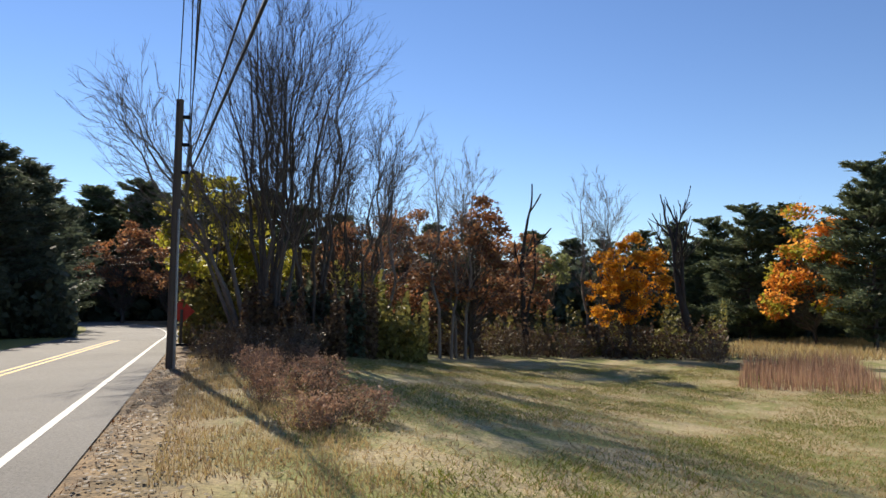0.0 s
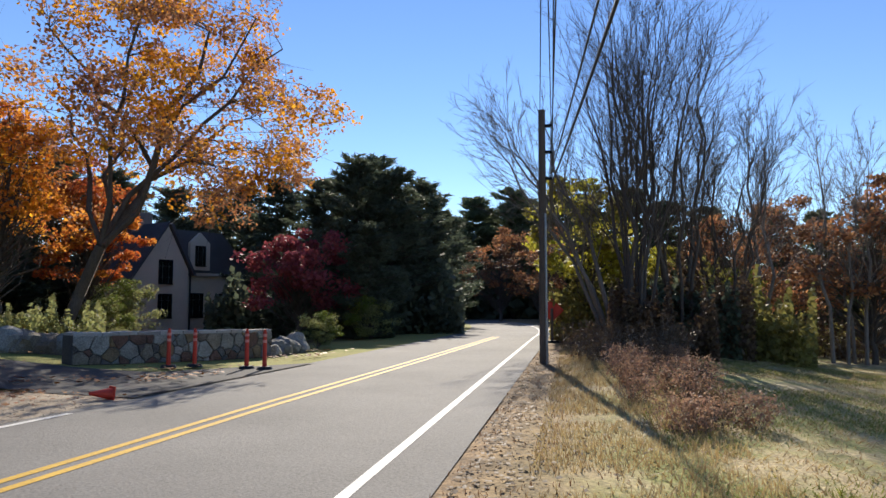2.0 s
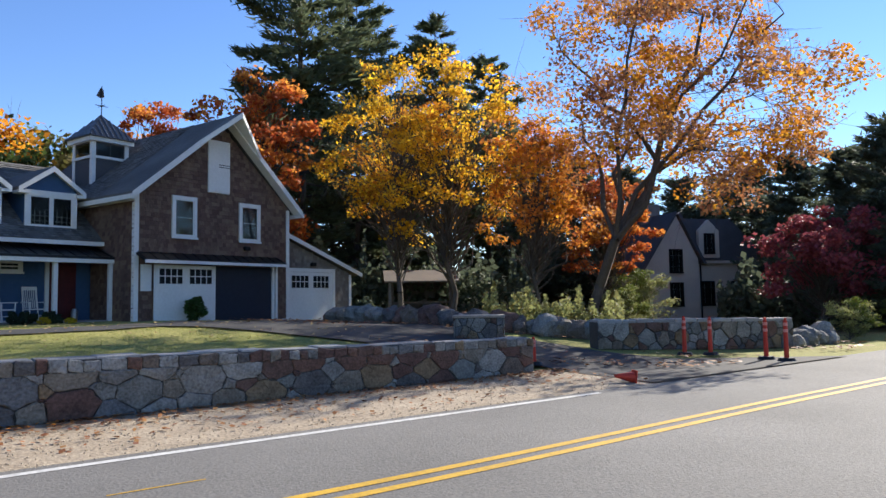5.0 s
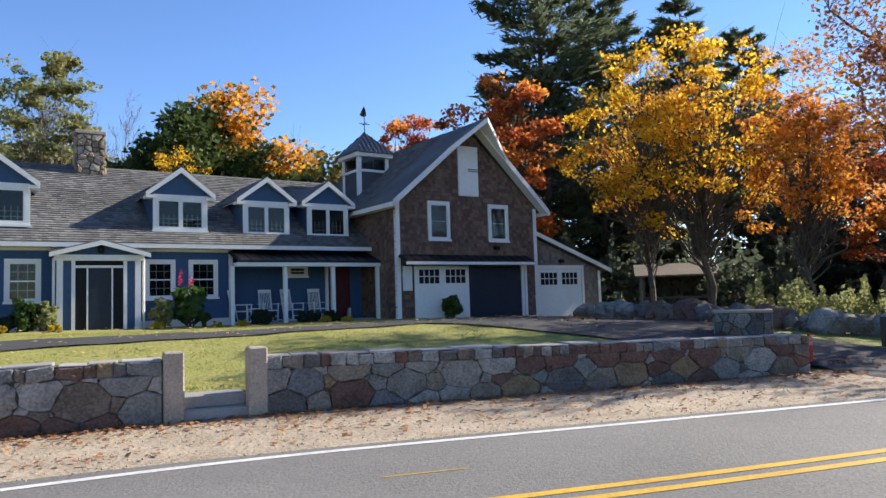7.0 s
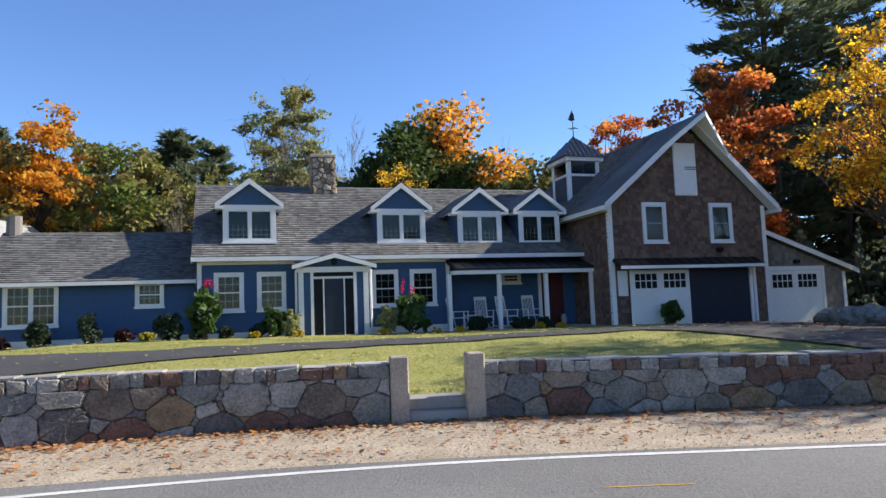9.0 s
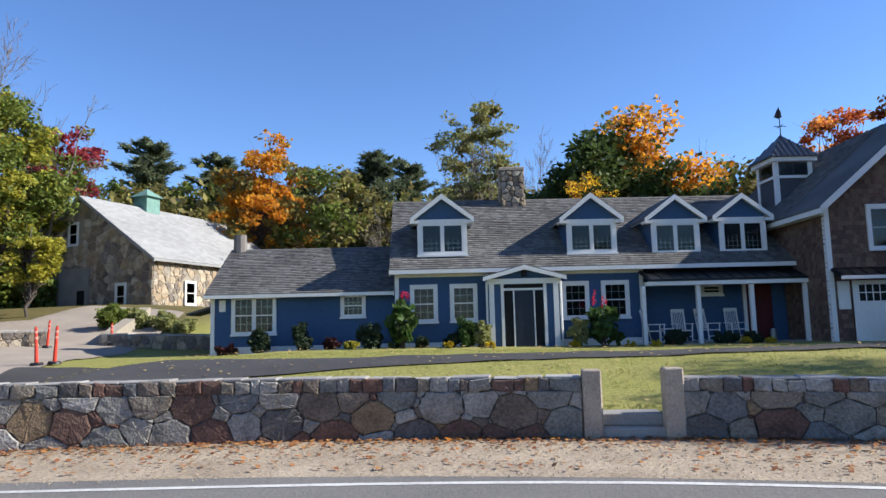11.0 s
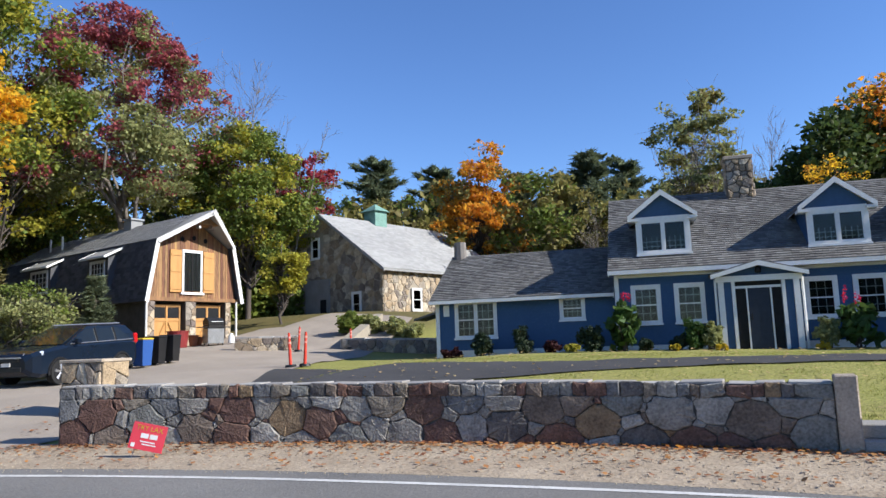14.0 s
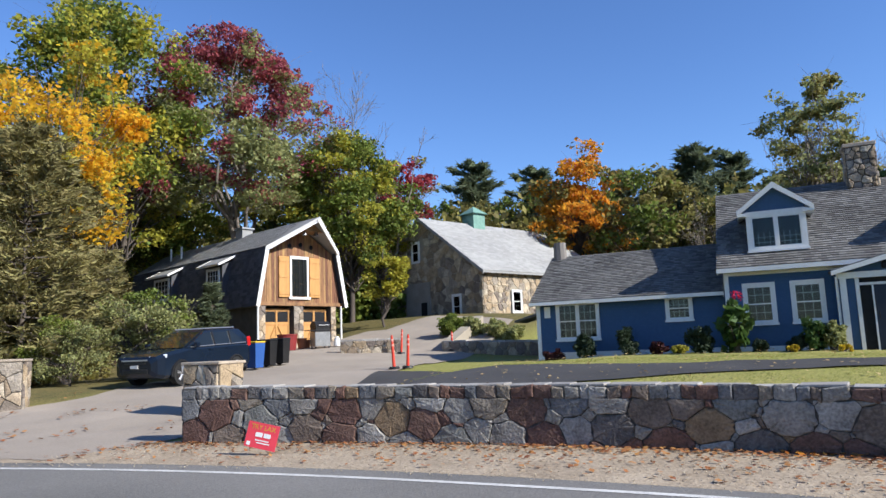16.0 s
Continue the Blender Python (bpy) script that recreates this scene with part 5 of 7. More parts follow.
def leaf_mesh(name, P, size, rng, material, flat=0.0, long=1.3, fold=True):
    """One small pointed, creased leaf (or tuft) at each place."""
    n = len(P)
    a = rng.normal(size=(n, 3))
    a[:, 2] *= 1 - flat * 0.6
    a /= np.linalg.norm(a, axis=1, keepdims=True)
    b_ = rng.normal(size=(n, 3))
    b_[:, 2] *= 1 - flat
    b_ -= a * (a * b_).sum(1, keepdims=True)
    b_ /= np.linalg.norm(b_, axis=1, keepdims=True)
    s = size * rng.uniform(0.6, 1.4, (n, 1))
    a, b_ = a * s * long * 0.5, b_ * s * 0.5
    return quads_mesh(name, np.stack([P - a, P + b_ * 0.9 - a * 0.1, P + a, P - b_ * 0.9 - a * 0.1], 1), material)


def bend(segs, p, q, r0, r1, rng, k=4, wob=0.06, sag=0.0):
    """A crooked limb from p to q."""
    p, q = np.array(p, float), np.array(q, float)
    L = np.linalg.norm(q - p)
    pts = [p + (q - p) * i / k + rng.normal(size=3) * wob * L * (0 < i < k) + np.array([0, 0, sag * L * math.sin(math.pi * i / k)]) for i in range(k + 1)]
    for i in range(k):
        segs.append((*pts[i], r0 + (r1 - r0) * i / k, *pts[i + 1], r0 + (r1 - r0) * (i + 1) / k))
    return pts


def broadleaf(name, h, w, seed, leaf, bark="bark", low=0.25, clumps=70, per=130, size=0.22, lean=(0, 0), label="", category="tree", squash=1.0, group="", leaf2=None, trunk_r=None, mix=0.3, zone=None, puff=0.085, boughs=0, billow=1.7):
    """A leafy tree: crooked trunk, limbs to each clump of leaves, and an uneven crown with gaps."""
    rng = np.random.default_rng(seed)
    T = empty(name, None, label, category, group)
    tr = trunk_r or 0.016 * h + 0.03
    segs = []
    top = np.array([lean[0], lean[1], h * 0.86])
    spine = bend(segs, (0, 0, -0.3), top, tr, tr * 0.2, rng, 7, 0.018)
    zc, rz = h * (1 + low) / 2, h * (1 - low) / 2
    nl = max(9, int(clumps ** 0.5 * billow))
    mid = np.array([lean[0] * 0.7, lean[1] * 0.7, zc])
    half = np.array([w / 2, w / 2, rz * squash])
    lobes = []      # billows of the crown, with gaps between them
    for i in range(nl):
        dz = 1 - 1.72 * (i + 0.5) / nl + rng.uniform(-0.1, 0.1)
        a, ring = i * 2.4 + rng.uniform(-0.5, 0.5), math.sqrt(max(0.03, 1 - dz * dz))
        d = np.array([math.cos(a) * ring, math.sin(a) * ring, dz])
        narrow = 1 - 0.22 * max(0, dz)
        lobes.append((mid + d * half * (rng.uniform(0.48, 0.72) if billow < 3 else rng.uniform(0.1, 0.95) ** 0.5) * np.array([narrow, narrow, 1]), d, w * rng.uniform(0.16, 0.26) * (1.7 / billow) ** 0.6))
    lobes += [(mid + np.array([0, 0, v * rz]), np.array([0, 0, 0.3]), w * 0.2) for v in (-0.3, 0.25)]
    P = []
    knots = []
    for i in range(boughs):      # a few heavy boughs that carry the clumps
        a, e = 2 * math.pi * (i + rng.uniform(-0.25, 0.25)) / boughs, rng.uniform(-0.1, 0.75)
        s0 = spine[int(rng.integers(2, 5))]
        tip = np.array([lean[0] * 0.7 + math.cos(a) * w * 0.40 * (1 - 0.3 * e), lean[1] * 0.7 + math.sin(a) * w * 0.40 * (1 - 0.3 * e), zc + rz * e])
        pts = bend(segs, s0, tip, tr * 0.40, tr * 0.10, rng, 6, 0.025, 0.06)
        knots += pts[2:]
    knots += spine[4:]
    knots = np.array(knots)
    for i in range(clumps):
        d = rng.normal(size=3)
        d /= np.linalg.norm(d)
        hub, out, reach = lobes[int(rng.integers(len(lobes)))]
        d = d + out * 0.7
        d /= np.linalg.norm(d)
        c = hub + d * reach * rng.uniform(0.2, 1.0) ** 0.5 * np.array([1, 1, 0.8])
        f = min(0.95, max(0.15, (c[2] / h) * rng.uniform(0.45, 0.8)))
        j = f * (len(spine) - 1)
        a = spine[int(j)] + (spine[min(len(spine) - 1, int(j) + 1)] - spine[int(j)]) * (j - int(j))
        if boughs:
            near = np.linalg.norm(knots - c, axis=1) + np.maximum(0, knots[:, 2] - c[2])
            a, f = knots[int(near.argmin())], 0.86
        bend(segs, a, c, max(0.012, tr * 0.30 * (1 - f)), 0.008, rng, 4, 0.05, 0.05)
        for _ in range(2):
            bend(segs, c + rng.normal(size=3) * 0.1, c + rng.normal(size=3) * w * 0.075, 0.010, 0.004, rng, 2, 0.05)
        n = int(per * rng.uniform(0.35, 1.5))
        rad = w * puff * rng.uniform(0.7, 1.4)
        v = rng.normal(size=(n, 3))
        v /= np.linalg.norm(v, axis=1, keepdims=True)
        P.append(c + v * rng.uniform(0.05, 1, (n, 1)) ** 0.45 * rad * 1.5 * np.array([1, 1, 0.6]))
    part("trunk", tubes("trunk", segs, M[bark], 4), None, T)
    P = np.concatenate(P)
    if leaf2:
        field = np.array([noise.noise(Vector(p * 0.45) + Vector((seed, 0, 0))) for p in P]) + rng.normal(size=len(P)) * 0.12
        if zone == "top":
            field += (P[:, 2] - zc) / rz * 0.6
        if zone == "east":
            field += P[:, 0] / w * 2.2 + (P[:, 2] - zc) / rz * 1.5
        cut = np.quantile(field, 1 - mix)
        part("crown", leaf_mesh("crown", P[field < cut], size, rng, M[leaf], 0.45), None, T)
        part("crown", leaf_mesh("crown", P[field >= cut], size, rng, M[leaf2], 0.45), None, T)
    else:
        part("crown", leaf_mesh("crown", P, size, rng, M[leaf], 0.45), None, T)
    return T


def bare_tree(name, h, seed, stems=1, spread=0.45, bark="bark", label="", depth=5, r=None, group="", flare=0.5, kids=(2, 4), thin=0.004, lean=(0, 0), twigs=0, first=0.29):
    """A leafless tree, forked again and again to fine twigs."""
    rng = np.random.default_rng(seed)
    T = empty(name, None, label, "tree", group)
    segs = []

    def grow(p, d, L, rad, lev):
        k = 3 if lev < 3 else 2
        pts = [p]
        for i in range(k):
            d = d + rng.normal(size=3) * 0.10 + np.array([0, 0, 0.05])
            d /= np.linalg.norm(d)
            q = pts[-1] + d * L / k
            r0, r1 = rad * (1 - 0.4 * i / k), rad * (1 - 0.4 * (i + 1) / k)
            segs.append((*pts[-1], max(thin, r0), *q, max(thin, r1)))
            pts.append(q)
        if lev >= depth:
            for _ in range(twigs):
                nd = d + rng.normal(size=3) * 0.7
                e = pts[rng.integers(1, k + 1)]
                segs.append((*e, thin, *(e + nd / np.linalg.norm(nd) * L * rng.uniform(0.5, 1.0)), thin * 0.6))
            return
        n = rng.integers(kids[0], kids[1] + 1)
        for i in range(n):
            t = 1.0 if i == 0 else rng.uniform(0.35, 0.95)
            j = min(k - 1, int(t * k))
            at = pts[j] + (pts[j + 1] - pts[j]) * (t * k - j)
            nd = d + rng.normal(size=3) * (spread if i else spread * 0.5)
            nd[2] += 0.12
            nd /= np.linalg.norm(nd)
            grow(at, nd, L * rng.uniform(0.58, 0.82), rad * (0.62 if i == 0 else 0.45), lev + 1)

    r = r or h * 0.013
    for s in range(stems):
        a = 2 * math.pi * s / max(1, stems) + rng.uniform(-0.4, 0.4)
        o = 0.0 if stems == 1 else rng.uniform(0.1, 0.5)
        d = np.array([math.cos(a) * flare * (stems > 1) * rng.uniform(0.3, 1) + lean[0], math.sin(a) * flare * (stems > 1) * rng.uniform(0.3, 1) + lean[1], 1.0])
        grow(np.array([math.cos(a) * o, math.sin(a) * o, -0.3]), d / np.linalg.norm(d), h * first * rng.uniform(0.85, 1.1), r * rng.uniform(0.7, 1.1), 0)
    S = np.array(segs)
    k = h / max(S[:, 2].max(), S[:, 6].max())
    S[:, [0, 1, 2, 4, 5, 6]] *= k
    thick = S[:, 3] > 0.035
    part("trunk", tubes("trunk", S[thick], M[bark], 6), None, T)
    part("crown", tubes("crown", S[~thick], M[bark], 3), None, T)
    return T


def vase_tree(name, h, seed, stems, reach, bark="bark", label="", lean=(0, 0), r=0.11, boughs=13, thin=0.006):
    """A leafless tree of upswept stems: each carries boughs at narrow angles, and these carry fine twigs."""
    rng = np.random.default_rng(seed)
    T = empty(name, None, label, "tree")
    stemsegs, fine = [], []
    for k in range(stems):
        a = 2 * math.pi * (k + rng.uniform(-0.3, 0.3)) / stems
        R = reach * rng.uniform(0.35, 1.0)
        tip = np.array([math.cos(a) * R + lean[0], math.sin(a) * R + lean[1], h * rng.uniform(0.80, 1.0)])
        foot = np.array([math.cos(a), math.sin(a), 0]) * (0.0 if stems == 1 else rng.uniform(0.1, 0.45))
        n = 9
        pts = [foot + np.array([0, 0, -0.3])]
        for i in range(1, n + 1):
            t = i / n
            pts.append(foot + np.array([tip[0] * t ** 1.25, tip[1] * t ** 1.25, tip[2] * t ** 0.92]) + rng.normal(size=3) * 0.011 * h * (0.3 < t < 1) * np.array([1, 1, 0.3]))
        r0 = r * rng.uniform(0.7, 1.1)
        for i in range(n):
            (stemsegs if i < n - 2 else fine).append((*pts[i], r0 * (1 - i / n) ** 0.8 + 0.008, *pts[i + 1], r0 * (1 - (i + 1) / n) ** 0.8 + 0.008))
        for _ in range(boughs):
            t = rng.uniform(0.25, 0.97)
            j = int(t * n)
            at = pts[j] + (pts[j + 1] - pts[j]) * (t * n - j)
            along = pts[j + 1] - pts[j]
            along /= np.linalg.norm(along)
            side = rng.normal(size=3)
            side -= along * (side @ along)
            side /= np.linalg.norm(side)
            L = h * (0.34 - 0.20 * t) * rng.uniform(0.6, 1.15)
            d = along + side * rng.uniform(0.4, 0.75)
            d /= np.linalg.norm(d)
            q = at + d * L + np.array([0, 0, 0.10 * L])
            br = max(0.012, 0.35 * r0 * (1 - t) + 0.008)
            bp = bend(fine, at, q, br, 0.008, rng, 4, 0.035)
            for _ in range(6):
                u = rng.integers(1, 5)
                d2 = d + rng.normal(size=3) * 0.38 + np.array([0, 0, 0.12])
                d2 /= np.linalg.norm(d2)
                l2 = L * rng.uniform(0.25, 0.5)
                tp = bend(fine, bp[u], bp[u] + d2 * l2, 0.008, thin, rng, 2, 0.04)
                for _ in range(4):
                    d3 = d2 + rng.normal(size=3) * 0.42 + np.array([0, 0, 0.1])
                    d3 /= np.linalg.norm(d3)
                    e = tp[rng.integers(1, 3)]
                    fine.append((*e, thin, *(e + d3 * l2 * rng.uniform(0.35, 0.8)), thin * 0.5))
    part("trunk", tubes("trunk", stemsegs, M[bark], 6), None, T)
    part("crown", tubes("crown", fine, M[bark], 3), None, T)
    return T


def conifer(name, h, w, seed, needles="pine", bark="bark", low=0.2, label="", tier=0.9, droop=-0.05, tuft=0.45, group="", dense=1.0, ragged=0.3, point=1.0):
    """A pine or spruce: straight trunk, whorls of boughs and tufts of needles along them."""
    rng = np.random.default_rng(seed)
    T = empty(name, None, label, "tree", group)
    segs, P, D = [], [], []
    tr = 0.012 * h + 0.04
    bend(segs, (0, 0, -0.3), (0, 0, h), tr, 0.02, rng, 6, 0.006)
    z = h * low
    while z < h * 0.985:
        f = (z - h * low) / (h * (1 - low))
        reach = w / 2 * (1 - f) ** (0.55 * point + 0.1) * (0.55 + 0.45 * min(1, f * 5))
        for k in range(rng.integers(3, 5)):
            a = rng.uniform(0, 2 * math.pi)
            L = max(0.3, reach * rng.uniform(1 - ragged * 1.6, 1 + ragged * 0.5))
            tip = np.array([math.cos(a) * L, math.sin(a) * L, z + L * (droop + rng.uniform(-0.08, 0.12)) + 0.25 * f * L])
            pts = bend(segs, (0, 0, z), tip, 0.012 + 0.012 * L, 0.008, rng, 3, 0.03, -0.03)
            n = int((10 + 26 * L) * dense)
            t = rng.uniform(0.22, 1.05, n) ** 0.8
            base = np.array([0, 0, z]) + (tip - np.array([0, 0, z])) * t[:, None]
            side = np.array([-math.sin(a), math.cos(a), 0])
            off = rng.normal(size=n) * 0.26 * L * (1.15 - t) + rng.normal(size=n) * 0.10
            q = base + side * off[:, None] + np.array([0, 0, 1.0]) * (rng.normal(size=n) * 0.07 * (0.5 + L * 0.4) + 0.05)[:, None]
            P.append(q)
            D.append(np.array([math.cos(a), math.sin(a), 0.25]) + side * np.sign(off)[:, None] * 0.7 + rng.normal(size=(n, 3)) * 0.45)
        z += tier * rng.uniform(0.35, 0.8) * (1 - 0.45 * f) * h / 20
    part("trunk", tubes("trunk", segs, M[bark], 4), None, T)
    P, D = np.concatenate(P), np.concatenate(D)
    D /= np.linalg.norm(D, axis=1, keepdims=True)
    s = tuft * rng.uniform(0.6, 1.3, (len(P), 1))
    side = np.cross(D, rng.normal(size=D.shape))
    side /= np.linalg.norm(side, axis=1, keepdims=True)
    part("crown", quads_mesh("crown", np.stack([P - D * s * 0.45 + side * s * 0.13, P + D * s * 0.65, P - D * s * 0.45 - side * s * 0.13], 1), M[needles], 3), None, T)
    return T


def stand(T, az, d, turn=0.0, k=1.0, sink=0.05):
    x, y = spot(az, d)
    T.matrix_basis = pose(x, y, gz(x, y) - sink, 0, 0, turn) @ Matrix.Scale(k, 4)
    return T


def again(T, az, d, turn, k=1.0, label=""):
    x, y = spot(az, d)
    T.scale = (1, 1, 1) if T.scale is None else T.scale
    c = copy_thing(T, Matrix.Identity(4))
    c.matrix_basis = pose(x, y, gz(x, y) - 0.05, 0, 0, turn) @ Matrix.Scale(k, 4)
    if label:
        c["label"] = label
    return c


def leafmat(name, c1, c2, sheer=0.36):
    return mat(name, c1, c2, 0.6, 0.35, 1.3, 0.0, island=0.22, sheer=sheer, spec=0.2)


M.update({
    "yellow": leafmat("yellow_leaf", (0.84, 0.54, 0.04), (0.76, 0.44, 0.035), 0.68),
    "gold_leaf": leafmat("gold_leaf", (0.72, 0.35, 0.035), (0.58, 0.24, 0.03), 0.62),
    "orange": leafmat("orange_leaf", (0.80, 0.36, 0.07), (0.66, 0.25, 0.05), 0.62),
    "rust": leafmat("rust_leaf", (0.30, 0.15, 0.08), (0.18, 0.095, 0.055), 0.45),
    "redorange": leafmat("red_orange_leaf", (0.62, 0.18, 0.05), (0.43, 0.11, 0.036), 0.5),
    "copper": leafmat("copper_leaf", (0.52, 0.25, 0.11), (0.36, 0.165, 0.08), 0.5),
    "darkgreen": leafmat("dark_green_leaf", (0.085, 0.12, 0.03), (0.05, 0.078, 0.022)),
    "lawnblade": leafmat("lawn_blade", (0.31, 0.32, 0.075), (0.23, 0.25, 0.06), 0.35),
    "dullred": leafmat("dull_crimson_leaf", (0.38, 0.09, 0.11), (0.25, 0.065, 0.075)),
    "crimson": leafmat("crimson_leaf", (0.40, 0.06, 0.075), (0.25, 0.042, 0.052)),
    "green": leafmat("green_leaf", (0.186, 0.225, 0.039), (0.108, 0.146, 0.031)),
    "olive": leafmat("olive_leaf", (0.273, 0.244, 0.069), (0.166, 0.146, 0.051)),
    "limegreen": leafmat("yellow_green_leaf", (0.50, 0.45, 0.06), (0.32, 0.31, 0.05), 0.5),
    "palegreen": leafmat("pale_green_leaf", (0.35, 0.355, 0.14), (0.24, 0.255, 0.105), 0.45),
    "pine": leafmat("pine_needles", (0.15, 0.175, 0.095), (0.095, 0.12, 0.066), 0.42),
    "spruce": leafmat("dark_spruce_needles", (0.125, 0.15, 0.098), (0.08, 0.10, 0.068), 0.42),
    "cedar_needle": leafmat("olive_cedar_needles", (0.275, 0.237, 0.094), (0.163, 0.150, 0.062), 0.2),
    "brown": leafmat("brown_leaf", (0.15, 0.095, 0.055), (0.085, 0.058, 0.038)),
    "dry": leafmat("dry_brush", (0.43, 0.27, 0.18), (0.29, 0.165, 0.11), 0.4),
    "drygrass": leafmat("dry_grass", (0.55, 0.41, 0.20), (0.38, 0.27, 0.13), 0.3),
    "grass": leafmat("green_grass", (0.25, 0.26, 0.055), (0.17, 0.19, 0.045), 0.35),
    "litter": leafmat("fallen_leaf", (0.380, 0.172, 0.063), (0.230, 0.098, 0.044), 0.1),
})

# field side: bare vase-shaped maples by the pole, the wood edge, snags and far pines
stand(vase_tree("bare_tree", 14.2, 11, 11, 2.7, label="tall bare many-stemmed tree beside the utility pole", boughs=18, r=0.085, thin=0.0045), 91.6, 27.5)
stand(vase_tree("bare_tree", 12.6, 12, 8, 2.8, label="tall bare many-stemmed tree at the field's edge", boughs=16, r=0.08, thin=0.0045), 94.8, 29.5)
stand(vase_tree("bare_tree", 9.8, 17, 7, 2.9, label="bare many-stemmed tree at the field's edge", boughs=18, r=0.08), 98.0, 32)
stand(vase_tree("bare_tree", 10.6, 13, 4, 1.6, "barkpale", "bare pale-barked tree leaning over the road", (0.4, 4.6), 0.09, boughs=20), 89.6, 28.5)
slim = stand(vase_tree("bare_tree", 13.6, 14, 2, 0.9, "barkpale", "slender bare tree at the wood's edge", (0, 0), 0.12, boughs=20, thin=0.009), 100.9, 40)
again(slim, 105.4, 42, 80, 0.92)
again(slim, 106.6, 43, 200, 0.88)
again(slim, 117.2, 49, 30, 0.86, "pale slender bare tree at the field's edge")
again(slim, 118.0, 50, 140, 0.85, "pale slender bare tree at the field's edge")
stand(bare_tree("dead_tree", 11.3, 23, 1, 0.22, "barkdead", "dead dark snag with few broken limbs", 3, 0.30, kids=(2, 2), thin=0.05, first=0.62), 111.9, 48)
stand(bare_tree("dead_tree", 11.8, 26, 1, 0.42, "barkdead", "large dead tree with broken crooked limbs", 4, 0.42, kids=(3, 4), thin=0.03, first=0.38), 124.2, 52)
ymap = stand(broadleaf("yellow_maple", 7.8, 5.6, 31, "gold_leaf", low=0.12, clumps=130, per=60, size=0.17, puff=0.06, billow=5, label="small golden maple standing alone at the field's edge"), 120.0, 48)
rusty = stand(broadleaf("oak", 10.0, 7.8, 32, "rust", low=0.1, clumps=120, per=48, size=0.2, puff=0.06, billow=5, label="rust-brown oak at the wood's edge", leaf2="copper"), 107.5, 44)
again(rusty, 102.5, 50, 120, 1.02)
again(rusty, 111.0, 56, 40, 0.9)
again(rusty, 98.0, 42, 190, 0.75)
green1 = stand(broadleaf("maple", 8.5, 5.5, 33, "limegreen", low=0.1, clumps=50, per=80, size=0.2, label="thin yellow-green roadside maple", leaf2="olive"), 87.8, 33)
again(green1, 93.5, 35, 60, 0.62)
again(green1, 98.5, 37, 160, 0.55)
stand(broadleaf("young_tree", 9.5, 4.5, 34, "palegreen", low=0.4, clumps=30, per=60, size=0.25, label="pale green tree far behind the field"), 113.7, 64)
omap = stand(broadleaf("orange_maple", 12.0, 8.5, 35, "orange", low=0.1, clumps=120, per=70, size=0.27, billow=3, label="orange maple between dark pines across the field", leaf2="limegreen", mix=0.35), 133.0, 70)
pineA = stand(conifer("pine", 13.5, 8.5, 41, low=0.05, label="dark green pine beyond the field", tuft=0.5, dense=1.5, ragged=0.55, point=0.5, droop=0.12, tier=0.8), 128.5, 76)
for az_, d_, k_ in ((126.0, 80, 0.95), (130.8, 78, 1.0), (136.5, 66, 1.12), (138.5, 70, 1.2), (141.5, 72, 1.15), (123.5, 84, 0.95), (121.0, 86, 0.9), (144.5, 75, 1.1), (118.0, 88, 0.85)):
    again(pineA, az_, d_, az_ * 37 % 360, k_)

# along the road to the east
spr = stand(conifer("spruce", 10.5, 7.6, 42, "spruce", low=0.0, label="dense dark spruce along the road", tuft=0.42, dense=1.5, droop=0.1, ragged=0.5, point=0.55, tier=0.75), 69.5, 42)
for az_, d_, k_ in ((72.2, 43, 0.95), (74.6, 47, 0.95), (66.6, 46, 0.95), (75.6, 55, 0.98), (71.0, 52, 1.2), (63.5, 56, 1.1), (60.5, 62, 1.15), (70.5, 36, 0.55)):
    again(spr, az_, d_, az_ * 53 % 360, k_)
far_pine = stand(conifer("pine", 15.0, 9.0, 43, low=0.12, label="tall pine beyond the bend in the road", tuft=0.8, ragged=0.5, dense=1.15, point=0.55, droop=0.1, tier=0.85), 78.8, 88)
for az_, d_, k_ in ((80.3, 92, 0.9), (82.0, 86, 1.05), (83.3, 90, 1.0), (77.4, 82, 0.8), (85.5, 84, 1.0), (88.0, 80, 0.95), (91.0, 78, 1.0), (94.0, 76, 0.9), (97.0, 80, 0.9), (101.0, 84, 0.9), (104.5, 82, 0.85), (108.0, 84, 0.85), (112.5, 90, 0.85), (115.5, 92, 0.8)):
    again(far_pine, az_, d_, az_ * 71 % 360, k_)
again(rusty, 81.0, 72, 15, 0.95, "rust-brown tree beyond the road's bend")
again(rusty, 84.5, 66, 95, 0.9, "rust-brown tree beyond the road's bend")
stand(broadleaf("red_maple", 6.2, 5.8, 36, "dullred", low=0.05, clumps=130, per=70, size=0.16, puff=0.06, billow=3, label="low spreading crimson maple before the pale house", squash=0.95), 65.0, 37)
big = stand(broadleaf("maple", 15.4, 14.0, 37, "gold_leaf", low=0.2, clumps=300, per=100, size=0.13, puff=0.042, boughs=7, billow=4, lean=(3.6, -3.9), label="large orange maple leaning over the driveway", leaf2="copper", mix=0.5, trunk_r=0.32), 48.0, 31)
stand(broadleaf("orange_maple", 10.8, 5.6, 38, "orange", low=0.17, clumps=170, per=42, size=0.13, puff=0.055, billow=5, trunk_r=0.13, label="slender orange maple behind the boulder wall", leaf2="gold_leaf"), 44.4, 33)
